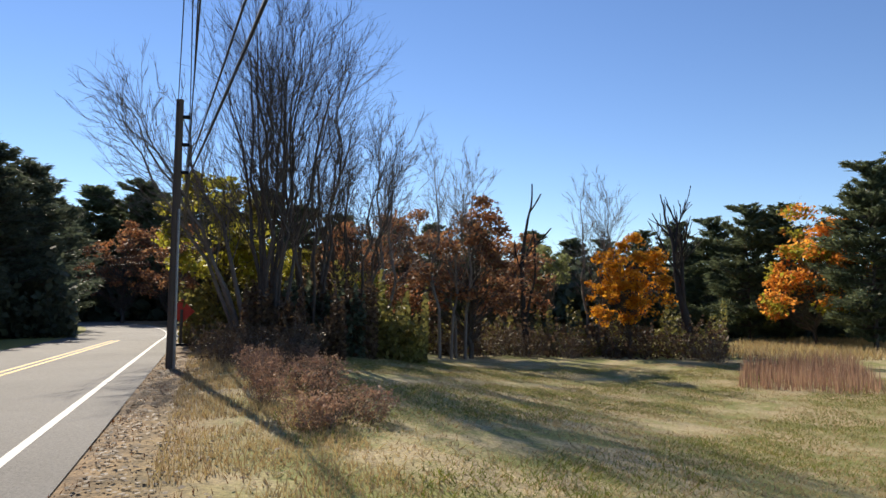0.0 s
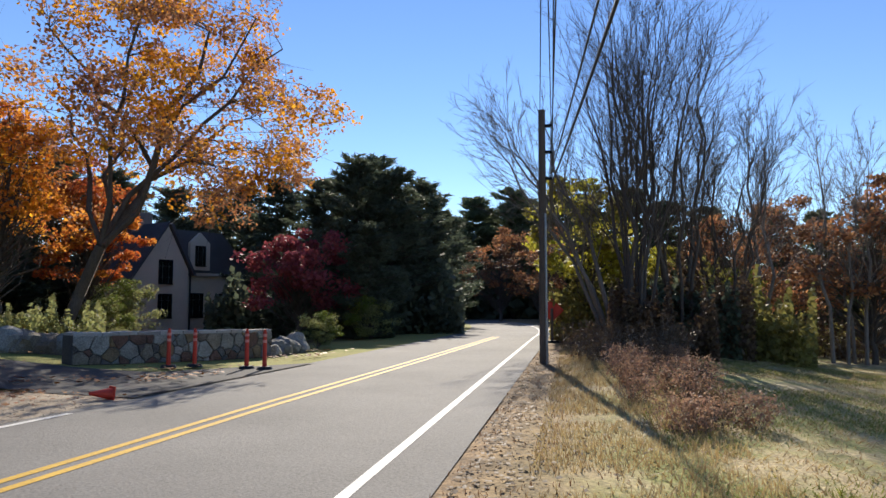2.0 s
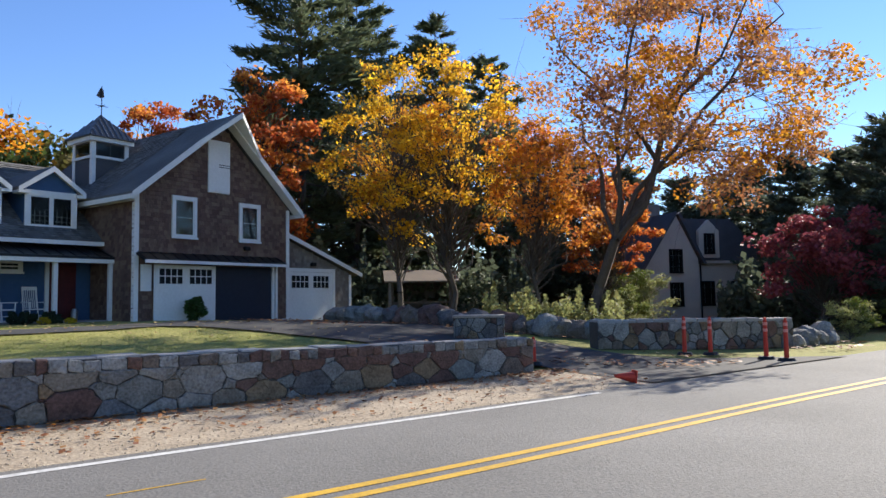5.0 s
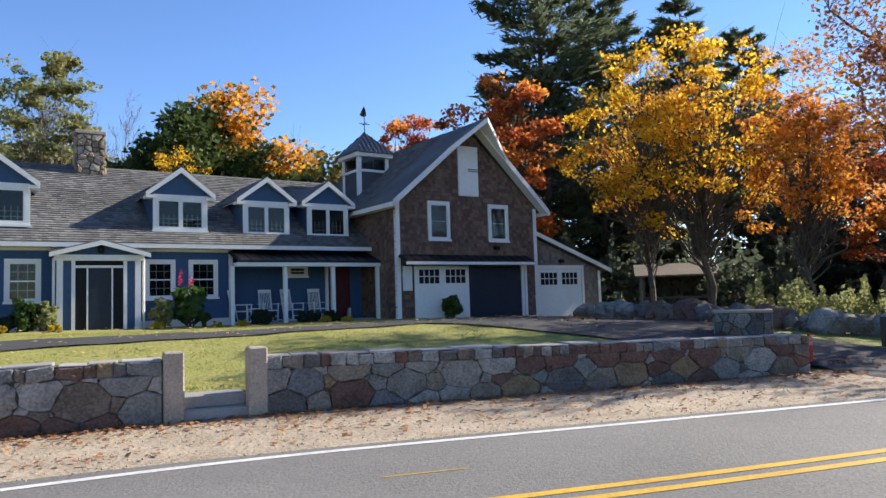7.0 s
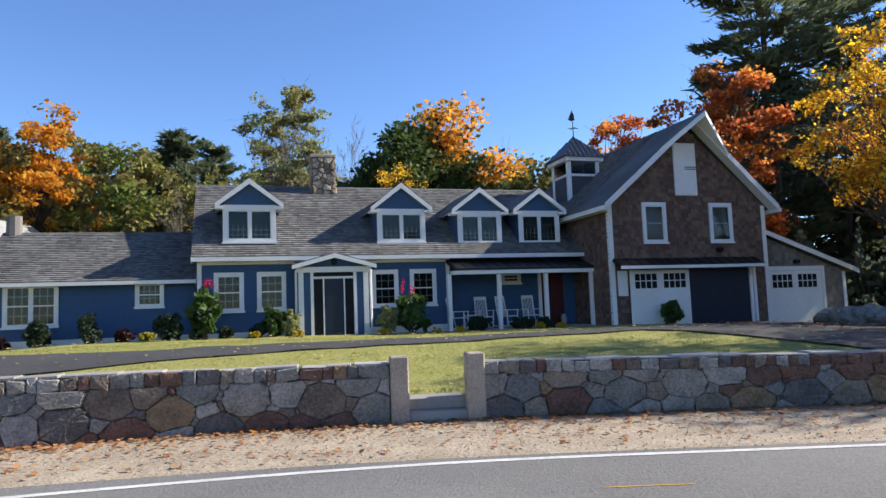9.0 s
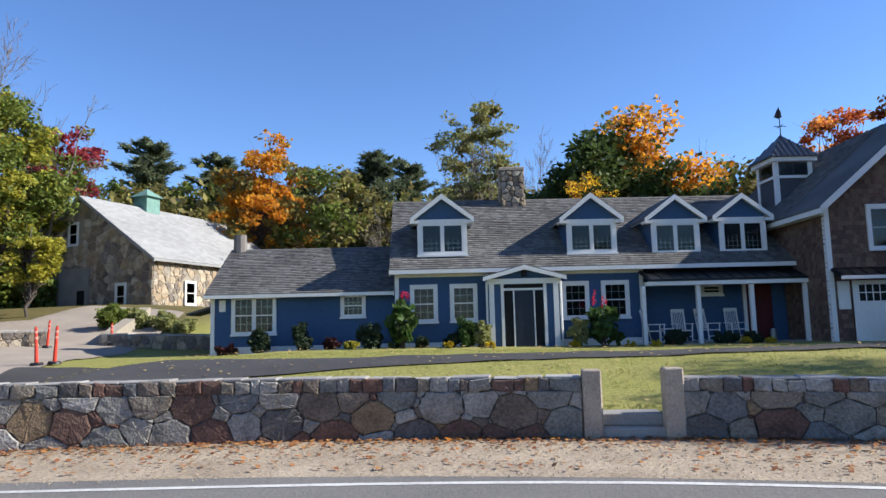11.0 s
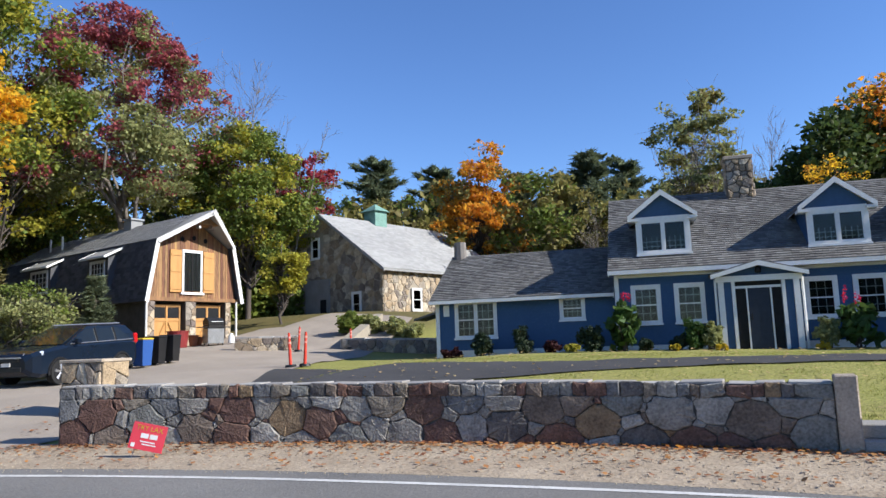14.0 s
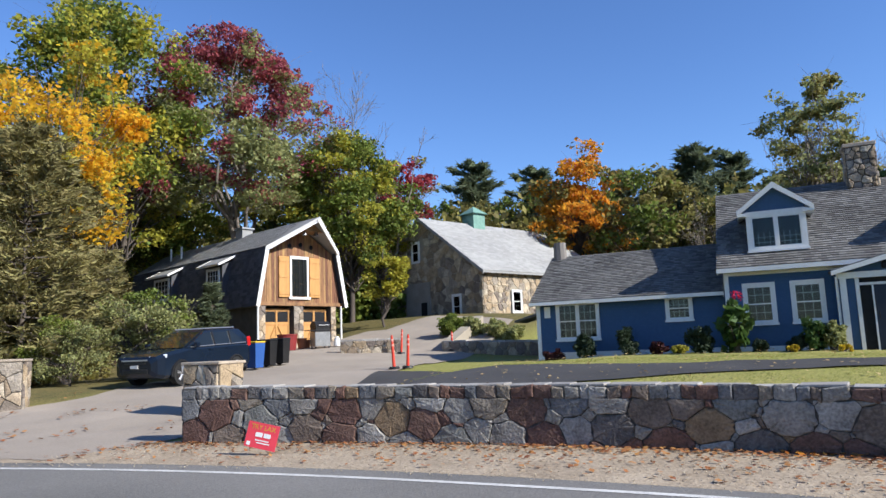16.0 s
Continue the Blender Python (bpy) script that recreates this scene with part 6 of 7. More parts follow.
ytree = stand(broadleaf("yellow_maple", 12.8, 7.2, 39, "yellow", low=0.2, clumps=210, per=46, size=0.13, label="bright yellow maple behind the boulder wall", leaf2="gold_leaf", mix=0.2, puff=0.052, billow=5, trunk_r=0.17), 33.4, 34)
again(ytree, 37.4, 34.5, 130, 1.06)

# behind the barn: tall pines and red maples
tall = stand(conifer("white_pine", 25.0, 12.5, 44, low=0.18, label="very tall white pine behind the barn", tier=1.0, tuft=0.62, dense=1.9, ragged=0.5, droop=0.02, point=0.7), 25.6, 44)
again(tall, 30.0, 50, 100, 0.95)
again(tall, 36.5, 50, 200, 0.88)
again(tall, 40.5, 54, 300, 0.82)
for az_, d_, k_ in ((27.5, 56, 0.8), (33.0, 58, 0.75), (44.0, 58, 0.7), (47.5, 60, 0.65), (51.5, 62, 0.62), (55.5, 66, 0.6), (58.5, 70, 0.62), (22.5, 60, 0.6)):
    again(spr, az_, d_, az_ * 31 % 360, k_ * 1.9, "dark conifer deep in the wood")
redm = stand(broadleaf("red_maple", 13.5, 7.0, 45, "redorange", low=0.15, clumps=170, per=75, size=0.19, puff=0.06, billow=4, label="red-orange maple behind the barn", leaf2="orange", mix=0.35), 14.4, 47)
again(redm, 21.7, 39, 70, 1.02)
again(redm, 50.0, 46, 170, 0.8, "rust-red maple in the wood")

# behind the blue house
stand(broadleaf("poplar", 17.0, 6.6, 46, "palegreen", low=0.35, clumps=170, per=52, size=0.2, puff=0.06, billow=5, trunk_r=0.16, label="tall thin pale green poplar behind the house", bark="barkpale", leaf2="olive"), -12.6, 48)
stand(broadleaf("maple", 13.2, 12.6, 47, "darkgreen", low=0.1, clumps=330, per=115, size=0.27, puff=0.072, billow=3.2, label="round green maple turning orange at its crown", leaf2="gold_leaf", mix=0.10, zone="east"), -0.8, 47)
again(ytree, -3.4, 40, 40, 0.72, "small yellow-green maple behind the house")
again(slim, -7.8, 52, 20, 1.02, "thin bare tree behind the house")
again(slim, -3.0, 56, 120, 1.05, "thin bare tree behind the house")
olive = stand(broadleaf("oak", 11.5, 8.6, 48, "olive", low=0.05, clumps=110, per=62, size=0.27, puff=0.075, billow=2.5, label="olive-brown oak in the wood behind the house", leaf2="green", mix=0.35), 6.5, 56)
for az_, d_, k_ in ((10.0, 60, 0.9), (-9.5, 62, 0.8), (-15.5, 58, 0.85), (-19.5, 60, 0.75), (-24.5, 58, 0.9), (-28.0, 66, 0.85), (3.5, 66, 0.95), (13.0, 66, 0.9), (18.0, 62, 0.9), (-36.0, 72, 0.95), (-40.0, 76, 1.0), (-12.0, 70, 1.1), (-31.5, 70, 0.95), (-6.5, 68, 1.05)):
    again(olive, az_, d_, az_ * 47 % 360, k_ * 1.22)
stand(broadleaf("yellow_maple", 13.0, 7.5, 49, "gold_leaf", low=0.05, clumps=170, per=95, size=0.24, puff=0.075, billow=3.5, label="golden maple in the wood behind the wing", leaf2="olive", mix=0.3), -29.6, 60, 0, 1.1)
for az_, d_, k_ in ((-20.5, 68, 0.98), (-18.0, 74, 1.0), (-22.8, 72, 0.9), (-26.0, 76, 0.95), (-33.0, 76, 1.05), (-38.0, 78, 1.15), (-14.5, 76, 0.9)):
    again(far_pine, az_, d_, az_ * 71 % 360, k_ * 1.03, "dark pine on the wooded rise")
again(olive, 7.5, 50, 210, 1.05, "tan and green oak beside the barn's cupola")
again(slim, -16.0, 55, 260, 0.75, "reddish bare tree behind the house")
again(slim, -20.8, 54, 310, 0.62, "reddish bare tree behind the wing")

# above the driveway to the west
stand(broadleaf("oak", 23.5, 15.5, 51, "palegreen", low=0.2, clumps=260, per=190, size=0.19, puff=0.042, boughs=9, label="tall oak with a crimson crown behind the garage", leaf2="dullred", mix=0.42, zone="top", bark="barkpale"), -57.2, 50)
gm = stand(broadleaf("maple", 15.0, 9.0, 52, "green", low=0.05, clumps=170, per=150, size=0.19, puff=0.065, label="full green maple turning yellow behind the garage", leaf2="limegreen", mix=0.35), -48.2, 50)
again(gm, -52.5, 54, 120, 1.0)
again(gm, -45.8, 52, 200, 0.62)
stand(broadleaf("red_maple", 14.5, 6.5, 53, "crimson", low=0.5, clumps=60, per=90, size=0.26, label="dark red maple behind the stone barn", leaf2="olive", mix=0.4), -44.0, 60)
stand(vase_tree("dead_tree", 21.5, 54, 2, 1.5, "barkpale", "tall dead grey tree behind the garage", (0.6, 0.6), 0.16, boughs=10, thin=0.014), -49.2, 56)
stand(vase_tree("dead_tree", 15.8, 55, 2, 1.3, "barkpale", "leaning dead grey tree beside the stone barn", (1.6, 1.4), 0.13, boughs=6, thin=0.014), -45.9, 50)
stand(broadleaf("maple", 24.0, 14.0, 56, "green", low=0.15, clumps=230, per=180, size=0.21, puff=0.055, label="tall yellow-green maple above the driveway", leaf2="limegreen", mix=0.45), -67.5, 47)
stand(broadleaf("yellow_maple", 15.0, 9.5, 57, "yellow", low=0.15, clumps=200, per=90, size=0.18, puff=0.06, billow=3, label="bright yellow maple above the driveway", leaf2="limegreen", mix=0.3), -70.5, 36)
ced = stand(conifer("cedar", 9.4, 7.0, 58, "cedar_needle", low=0.0, label="dense olive-brown cedar beside the driveway", tuft=0.28, dense=2.2, droop=0.1, ragged=0.25, tier=0.7, point=0.6), -71.5, 29)
again(ced, -69.0, 34, 120, 0.95)
again(ced, -75.5, 30, 220, 1.0)
again(gm, -61.5, 56, 310, 1.05)
again(olive, -66.5, 58, 30, 1.35, "olive-brown oak above the driveway")
for az_, d_, k_ in ((-76.0, 52, 1.3), (-82.0, 50, 1.3), (-90.0, 48, 1.2), (-100.0, 46, 1.2)):
    again(olive, az_, d_, az_ * 47 % 360, k_)
bush = stand(broadleaf("bush", 3.4, 4.0, 59, "palegreen", low=0.0, clumps=80, per=130, size=0.085, puff=0.075, label="broad grey-green bush beside the parked car", category="bush", leaf2="green"), -63.6, 28.3)
again(bush, -68.5, 27, 100, 0.7)
stand(broadleaf("young_tree", 5.6, 3.4, 60, "limegreen", low=0.1, clumps=50, per=90, size=0.16, label="yellow-green young tree beside the gravel drive", leaf2="green"), -45.6, 43)


def thicket(name, label, azs, ds, hs, n, size, leaf, seed, kind="stuff"):
    """A far mass of undergrowth or woodland that nobody could count."""
    rng = np.random.default_rng(seed)
    az = np.radians(rng.uniform(azs[0], azs[1], n))
    d = rng.uniform(ds[0], ds[1], n)
    x, y = d * np.sin(az), d * np.cos(az)
    hill = np.array([noise.noise(Vector((a * 31, seed, 0))) + 0.8 * noise.noise(Vector((a * 110, 3, seed))) for a in az])
    tall = hs[0] + (hs[1] - hs[0]) * np.clip(0.5 + 0.8 * hill, 0, 1)
    z = height(x, y) + tall * rng.uniform(0, 1, n) ** 1.15 * rng.uniform(0.8, 1.05, n)
    return tagged(new(name, leaf_mesh(name, np.stack([x, y, z], 1), size, rng, M[leaf])), label, "woodland", kind=kind)


thicket("far_woods", "dark distant woodland beyond the field and road", (56, 150), (84, 100), (6.0, 11.0), 26000, 1.0, "spruce", 1)
thicket("far_woods", "dark wooded rise behind the houses", (-100, 56), (82, 98), (4.0, 8.0), 34000, 1.0, "spruce", 2)
thicket("far_woods", "olive autumn woodland on the rise", (-80, 22), (66, 80), (8.0, 13.5), 36000, 0.6, "olive", 3)
thicket("undergrowth", "yellow-green undergrowth under the roadside trees", (85, 104), (31, 38), (1.0, 4.5), 16000, 0.2, "olive", 5)
thicket("undergrowth", "dark evergreen thicket under the bare trees", (91, 99), (29, 33), (1.0, 3.6), 14000, 0.2, "spruce", 6)
thicket("undergrowth", "thin brown brush at the wood's edge", (99, 127), (46, 54), (0.2, 3.6), 6000, 0.2, "brown", 12)
thicket("undergrowth", "thin olive brush at the wood's edge", (99, 127), (48, 56), (0.2, 4.2), 6000, 0.22, "olive", 14)
thicket("undergrowth", "tangled grey-brown brush under the bare trees", (90, 100), (29, 34), (1.0, 4.6), 12000, 0.16, "brown", 13)
thicket("undergrowth", "dark tangled brush at the feet of the bare trees", (89.5, 97.5), (25.6, 28.2), (0.4, 3.0), 9000, 0.13, "brown", 15)
thicket("undergrowth", "dark shaded undergrowth along the road", (58, 78), (40, 52), (1.2, 4.5), 22000, 0.3, "spruce", 7)
thicket("undergrowth", "sunlit pale green garden shrubs behind the boulder wall", (40, 51), (29, 36), (0.3, 2.0), 8000, 0.15, "palegreen", 8)
thicket("undergrowth", "dark undergrowth behind the barn", (24, 44), (38, 52), (1.5, 5.0), 20000, 0.3, "spruce", 9)
thicket("undergrowth", "brown brush under the trees above the driveway", (-82, -66), (33, 46), (1.0, 4.0), 22000, 0.2, "olive", 10)
thicket("undergrowth", "green shrubs behind the garage", (-56, -44), (50, 58), (1.0, 5.0), 16000, 0.3, "green", 11)

# ---- utility pole, wires and road signs ----
def cord(name, pts, r, n=5):
    """One unbroken round wire through the points."""
    V, Fs = [], []
    for i, p in enumerate(pts):
        d = Vector(pts[min(i + 1, len(pts) - 1)]) - Vector(pts[max(i - 1, 0)])
        turn = d.to_track_quat("Z", "Y")
        V += [Vector(p) + turn @ Vector((r * math.cos(2 * math.pi * k / n), r * math.sin(2 * math.pi * k / n), 0)) for k in range(n)]
    for i in range(len(pts) - 1):
        Fs += [(i * n + k, i * n + (k + 1) % n, (i + 1) * n + (k + 1) % n, (i + 1) * n + k) for k in range(n)]
    return mesh_of(name, V, Fs, M["black"], smooth=True)


def build_pole():
    x, y = 19.76, 1.92
    P = empty("utility_pole", pose(x, y, -0.05, 0, 0, 0), "weathered wooden utility pole beside the road", "utility pole")
    part("shaft", rod((0, 0, -0.3), (0.0, 0, 7.15), 0.125, 0.095, 12), "pole", P)
    part("conduit", rod((-0.10, -0.09, 0), (-0.09, -0.08, 4.2), 0.035, 0.035, 6), "steel", P)
    for z in (6.7, 5.95, 5.2):
        b_ = part("bracket", box(-0.06, 0.06, -0.28, -0.08, z - 0.05, z + 0.03, bevel=0.01), "iron", P)
        part("insulator", rod((0, -0.26, z), (0, -0.26, z + 0.12), 0.045, 0.035, 8), "steel", b_)
    x2, y2 = 42.0, 4.0
    Q = empty("utility_pole", pose(x2, y2, -0.05, 0, 0, 0), "farther weathered utility pole among roadside trees", "utility pole")
    part("shaft", rod((0, 0, -0.3), (0, 0, 7.1), 0.125, 0.095, 10), "pole", Q)
    # wires pass from the far pole over this one and on above the roadside
    for i, (z, side, r) in enumerate(((6.75, -0.26, 0.012), (6.35, -0.30, 0.012), (5.95, -0.26, 0.014), (6.95, 0.05, 0.012), (5.4, -0.28, 0.017), (5.1, -0.30, 0.024))):
        W = empty("overhead_wire", None, "black overhead wire strung along the roadside poles" if r < 0.016 else "thick black cable bundle strung along the roadside poles", "wire", "overhead wires")
        line = []
        ends = [(x2, y2 + side, z - 0.1), (x, y + side, z), (-24.0, -1.9 - 0.22 * i if r < 0.016 else -2.6 - 0.35 * i, z + 0.3)]
        for a, b_, sag in ((ends[0], ends[1], 0.25), (ends[1], ends[2], 0.55)):
            a, b_ = np.array(a), np.array(b_)
            pts = [a + (b_ - a) * k / 16 - np.array([0, 0, sag * 4 * (k / 16) * (1 - k / 16)]) for k in range(17)]
            line += pts if not line else pts[1:]
        part("span", cord("span", line, r), None, W)
    for k, z in enumerate((6.0, 5.6, 5.2)):
        W = empty("overhead_wire", None, "thin service wire crossing the road to the houses", "wire", "overhead wires")
        a, b_ = np.array((42.0, 4.0, z - 1.0)), np.array((44.0, 14.5, z - 1.3))
        pts = [a + (b_ - a) * i / 8 - np.array([0, 0, 1.2 * (i / 8) * (1 - i / 8)]) for i in range(9)]
        part("span", cord("span", pts, 0.009), None, W)


build_pole()


def build_road_sign():
    x, y = 30.9, 2.65
    S = empty("road_work_sign", pose(x, y, gz(x, y) - 0.02, 0, 0, 88), "orange diamond roadwork sign on a dark stand", "road sign")
    part("post", rod((0, 0, -0.1), (0, 0, 1.5), 0.07, 0.06, 8), "pole", S)
    f = part("face", box(-0.36, 0.36, -0.09, -0.07, -0.36, 0.36, bevel=0.006, m=pose(0, 0, 1.42, 0, 45, 0)), "red", S)
    part("base", box(-0.4, 0.4, -0.1, 0.1, 0, 0.12, bevel=0.02), "iron", S)


build_road_sign()


def marker(x, y, h, lean, group, label):
    """A slim red plastic channel marker on a rubber foot."""
    T = empty("road_marker", pose(x, y, gz(x, y) + 0.04, 0, lean, 0), label, "road marker", group)
    part("tube", rod((0, 0, 0.06), (0, 0, h), 0.055, 0.042, 12), "red", T)
    part("foot", rod((0, 0, 0), (0, 0, 0.07), 0.2, 0.16, 12), "black", T)
    part("grip", rod((0, 0, h), (0, 0, h + 0.05), 0.025, 0.035, 8), "red", T)
    for z in (h * 0.7, h * 0.86):
        part("band", rod((0, 0, z), (0, 0, z + 0.07), 0.052, 0.051, 12), "orange_band", T)
    return T


M["orange_band"] = mat("reflective_band", (0.75, 0.30, 0.24), (0.65, 0.24, 0.2), 0.35, 2, 8, 0.02)
for x, y, l in ((-16.78, 16.79, -4), (-16.55, 17.2, 3), (-23.1, 23.6, 5)):
    marker(x, y, 1.05, l, "driveway markers", "red plastic marker tube at the drive's edge")
marker(-21.2, 25.0, 0.85, 0, "driveway markers", "red plastic marker before the low wall")
for x, y in ((16.05, 8.87), (16.0, 8.36), (16.15, 10.38), (15.6, 10.75)):
    marker(x, y, 0.92, 0, "roadside markers", "short red marker post beside the shaded drive")
marker(10.9, 11.3, 0.55, 0, "roadside markers", "short red marker post at the wall's end")

C = empty("traffic_cone", pose(10.45, 8.25, 0.11, 0, 84, 148) @ Matrix.Scale(0.75, 4), "red traffic cone fallen on its side at the road's edge", "traffic cone")
part("cone", rod((0, 0, 0.03), (0, 0, 0.5), 0.14, 0.03, 14), "red", C)
part("base", box(-0.17, 0.17, -0.17, 0.17, 0, 0.035, bevel=0.008), "red", C)


def letters(parent, text, size, x, z, y, material):
    cu = bpy.data.curves.new("letters", "FONT")
    cu.body, cu.size, cu.align_x, cu.extrude = text, size, "CENTER", 0.001
    tmp = bpy.data.objects.new("letters", cu)
    scene.collection.objects.link(tmp)
    me = bpy.data.meshes.new_from_object(tmp.evaluated_get(bpy.context.evaluated_depsgraph_get()))
    bpy.data.objects.remove(tmp)
    me.materials.clear()
    me.materials.append(M[material])
    return part("letters", me, None, parent, m=pose(x, y, z, 90, 0, 0))


def build_yard_sign():
    S = empty("yard_sign", pose(-9.62, 6.62, 0.13, -8, 12, 30) @ Matrix.Scale(0.84, 4), "tilted red yard sign with yellow heading and white panel", "yard sign")
    f = part("sheet", box(-0.31, 0.31, -0.006, 0.006, 0.0, 0.46), "signred", S)
    letters(f, "TRY LAX", 0.125, 0, 0.335, -0.009, "lineyellow")
    for a, b_, z0, z1 in ((-0.13, 0.01, 0.205, 0.285), (0.035, 0.175, 0.205, 0.285), (-0.12, 0.16, 0.135, 0.155), (-0.08, 0.18, 0.09, 0.11), (-0.27, -0.20, 0.03, 0.10)):
        part("bar", box(a, b_, -0.010, -0.0075, z0, z1), "white", f)
    for x in (-0.2, 0.2):
        part("wire_leg", rod((x, 0.012, -0.16), (x, 0.012, 0.3), 0.005, 0.005, 5), "steel", S)


build_yard_sign()


# ---- parked car ----
M["carpaint"] = mat("dark_blue_car_paint", (0.008, 0.014, 0.026), (0.007, 0.012, 0.023), 0.12, 1, 4, 0.0, metal=0.0, spec=0.35)
M["tyre"] = mat("tyre_rubber", (0.02, 0.02, 0.02), None, 0.85, 4, 40, 0.1)
M["alloy"] = mat("alloy_wheel", (0.55, 0.55, 0.56), (0.45, 0.45, 0.46), 0.3, 4, 20, 0.02, metal=0.8)
M["lens"] = mat("headlight_lens", (0.7, 0.72, 0.75), (0.5, 0.52, 0.55), 0.1, 6, 30, 0.02, spec=0.6)
M["taillight"] = mat("tail_light", (0.5, 0.012, 0.012), (0.4, 0.01, 0.01), 0.2, 6, 30, 0.02, spec=0.6)
M["carglass"] = mat("tinted_car_glass", (0.012, 0.016, 0.018), (0.01, 0.013, 0.015), 0.05, 2, 5, 0.0, spec=0.5)


def loft(rows, closed=True):
    """A skin over rings of points."""
    bm = bmesh.new()
    rings = [[bm.verts.new(p) for p in r] for r in rows]
    n = len(rings[0])
    for a, b_ in zip(rings, rings[1:]):
        for i in range(n):
            j = (i + 1) % n
            bm.faces.new((a[i], a[j], b_[j], b_[i]))
    bm.faces.new(rings[0][::-1])
    bm.faces.new(rings[-1])
    return bm


def build_car():
    x, y = -21.9, 12.35
    zf, zr = gz(-21.5, 11.1) + 0.035, gz(-22.3, 13.65) + 0.035
    C = empty("parked_car", None, "dark blue compact SUV parked on the gravel drive", "car")
    C.matrix_basis = pose(x, y, (zf + zr) / 2, 0, 0, 199) @ pose(0, 0, 0, math.degrees(math.atan2(zf - zr, 2.62)), 0, 0)
    # local: y ahead (nose at 2.28), x to the right
    def ring(yy, w, z0, z1, rnd=0.10):
        return [(-w, yy, z0 + rnd), (-w + rnd, yy, z0), (w - rnd, yy, z0), (w, yy, z0 + rnd), (w, yy, z1 - rnd), (w - rnd * 0.8, yy, z1), (-w + rnd * 0.8, yy, z1), (-w, yy, z1 - rnd)]
    rows = [ring(2.26, 0.62, 0.42, 0.80), ring(2.18, 0.80, 0.30, 0.92), ring(1.95, 0.88, 0.24, 1.00), ring(1.2, 0.91, 0.24, 1.10), ring(0.7, 0.91, 0.26, 1.14), ring(-1.4, 0.91, 0.26, 1.16), ring(-2.0, 0.88, 0.30, 1.14), ring(-2.22, 0.78, 0.40, 1.08), ring(-2.27, 0.62, 0.48, 0.95)]
    body = part("body", loft(rows), "carpaint", C)
    def ring2(z, w, ya, yb):
        return [(-w, ya, z), (w, ya, z), (w, yb, z), (-w, yb, z)]
    part("cabin", loft([ring2(1.10, 0.86, 1.05, -2.10), ring2(1.35, 0.80, 0.55, -2.02), ring2(1.60, 0.68, 0.02, -1.80), ring2(1.675, 0.55, -0.25, -1.55)]), "carpaint", C)
    for s in (-1, 1):
        g = part("side_window", loft([[(s * 0.868, 0.82, 1.14), (s * 0.868, -1.85, 1.16), (s * 0.873, -1.85, 1.16), (s * 0.873, 0.82, 1.14)],
                                      [(s * 0.72, 0.10, 1.55), (s * 0.72, -1.35, 1.56), (s * 0.728, -1.35, 1.56), (s * 0.728, 0.10, 1.55)]]), "carglass", C)
        part("window_trim", rod((s * 0.876, 0.85, 1.13), (s * 0.876, -1.9, 1.15), 0.014, 0.014, 6), "alloy", C)
        part("roof_rail", rod((s * 0.62, -0.1, 1.69), (s * 0.60, -1.6, 1.69), 0.022, 0.022, 6), "alloy", C)
        for yy in (-0.28, -1.12):
            part("pillar", rod((s * 0.878, yy, 1.14), (s * 0.735, yy - 0.02, 1.57), 0.03, 0.03, 5), "black", C)
            part("door_handle", box(s * 0.92 - 0.012, s * 0.92 + 0.012, yy + 0.1, yy + 0.32, 0.99, 1.02), "carpaint", C)
        part("mirror", box(s * 1.0 - 0.09, s * 1.0 + 0.09, 0.62, 0.78, 1.12, 1.27, bevel=0.03), "carpaint", C)
        h = part("headlight", loft([[(s * 0.50, 2.20, 0.80), (s * 0.86, 1.90, 0.86), (s * 0.86, 1.90, 0.98), (s * 0.50, 2.14, 0.93)], [(s * 0.50, 2.24, 0.80), (s * 0.91, 1.92, 0.87), (s * 0.91, 1.90, 0.98), (s * 0.50, 2.19, 0.92)]]), "lens", C)
        part("tail_light", box(s * 0.82 - 0.06, s * 0.82 + 0.06, -2.2, -2.02, 1.0, 1.34, bevel=0.04), "taillight", C)
        part("fog_light", box(s * 0.62 - 0.1, s * 0.62 + 0.1, 2.16, 2.22, 0.50, 0.56, bevel=0.01), "lens", C)
        part("sill_trim", box(s * 0.905 - 0.02, s * 0.905 + 0.02, -0.95, 0.95, 0.24, 0.34, bevel=0.01), "black", C)
        for yy in (1.30, -1.32):
            w = part("wheel", rod((s * 0.72, yy, 0.345), (s * 0.93, yy, 0.345), 0.345, 0.345, 28), "tyre", C)
            rim = part("rim", rod((s * 0.925, yy, 0.345), (s * 0.94, yy, 0.345), 0.24, 0.23, 24), "black", w)
            for k in range(5):
                a = k * 2 * math.pi / 5 + 0.3
                for o in (-0.12, 0.12):
                    part("spoke", rod((s * 0.944, yy + 0.03 * math.cos(a), 0.345 + 0.03 * math.sin(a)), (s * 0.944, yy + 0.23 * math.cos(a + o), 0.345 + 0.23 * math.sin(a + o)), 0.022, 0.018, 4), "alloy", w)
            bm = bmesh.new()
            for k in range(12):
                a, b_ = math.pi * (k / 12 * 1.1 - 0.05), math.pi * ((k + 1) / 12 * 1.1 - 0.05)
                rod((s * 0.905, yy + 0.40 * math.cos(a), 0.345 + 0.40 * math.sin(a)), (s * 0.905, yy + 0.40 * math.cos(b_), 0.345 + 0.40 * math.sin(b_)), 0.04, 0.04, 5, bm)
            part("arch_trim", bm, "black", C)
    part("windscreen", loft([[(-0.78, 1.06, 1.12), (0.78, 1.06, 1.12), (0.78, 1.10, 1.13), (-0.78, 1.10, 1.13)], [(-0.62, 0.10, 1.57), (0.62, 0.10, 1.57), (0.62, 0.14, 1.58), (-0.62, 0.14, 1.58)]]), "carglass", C)
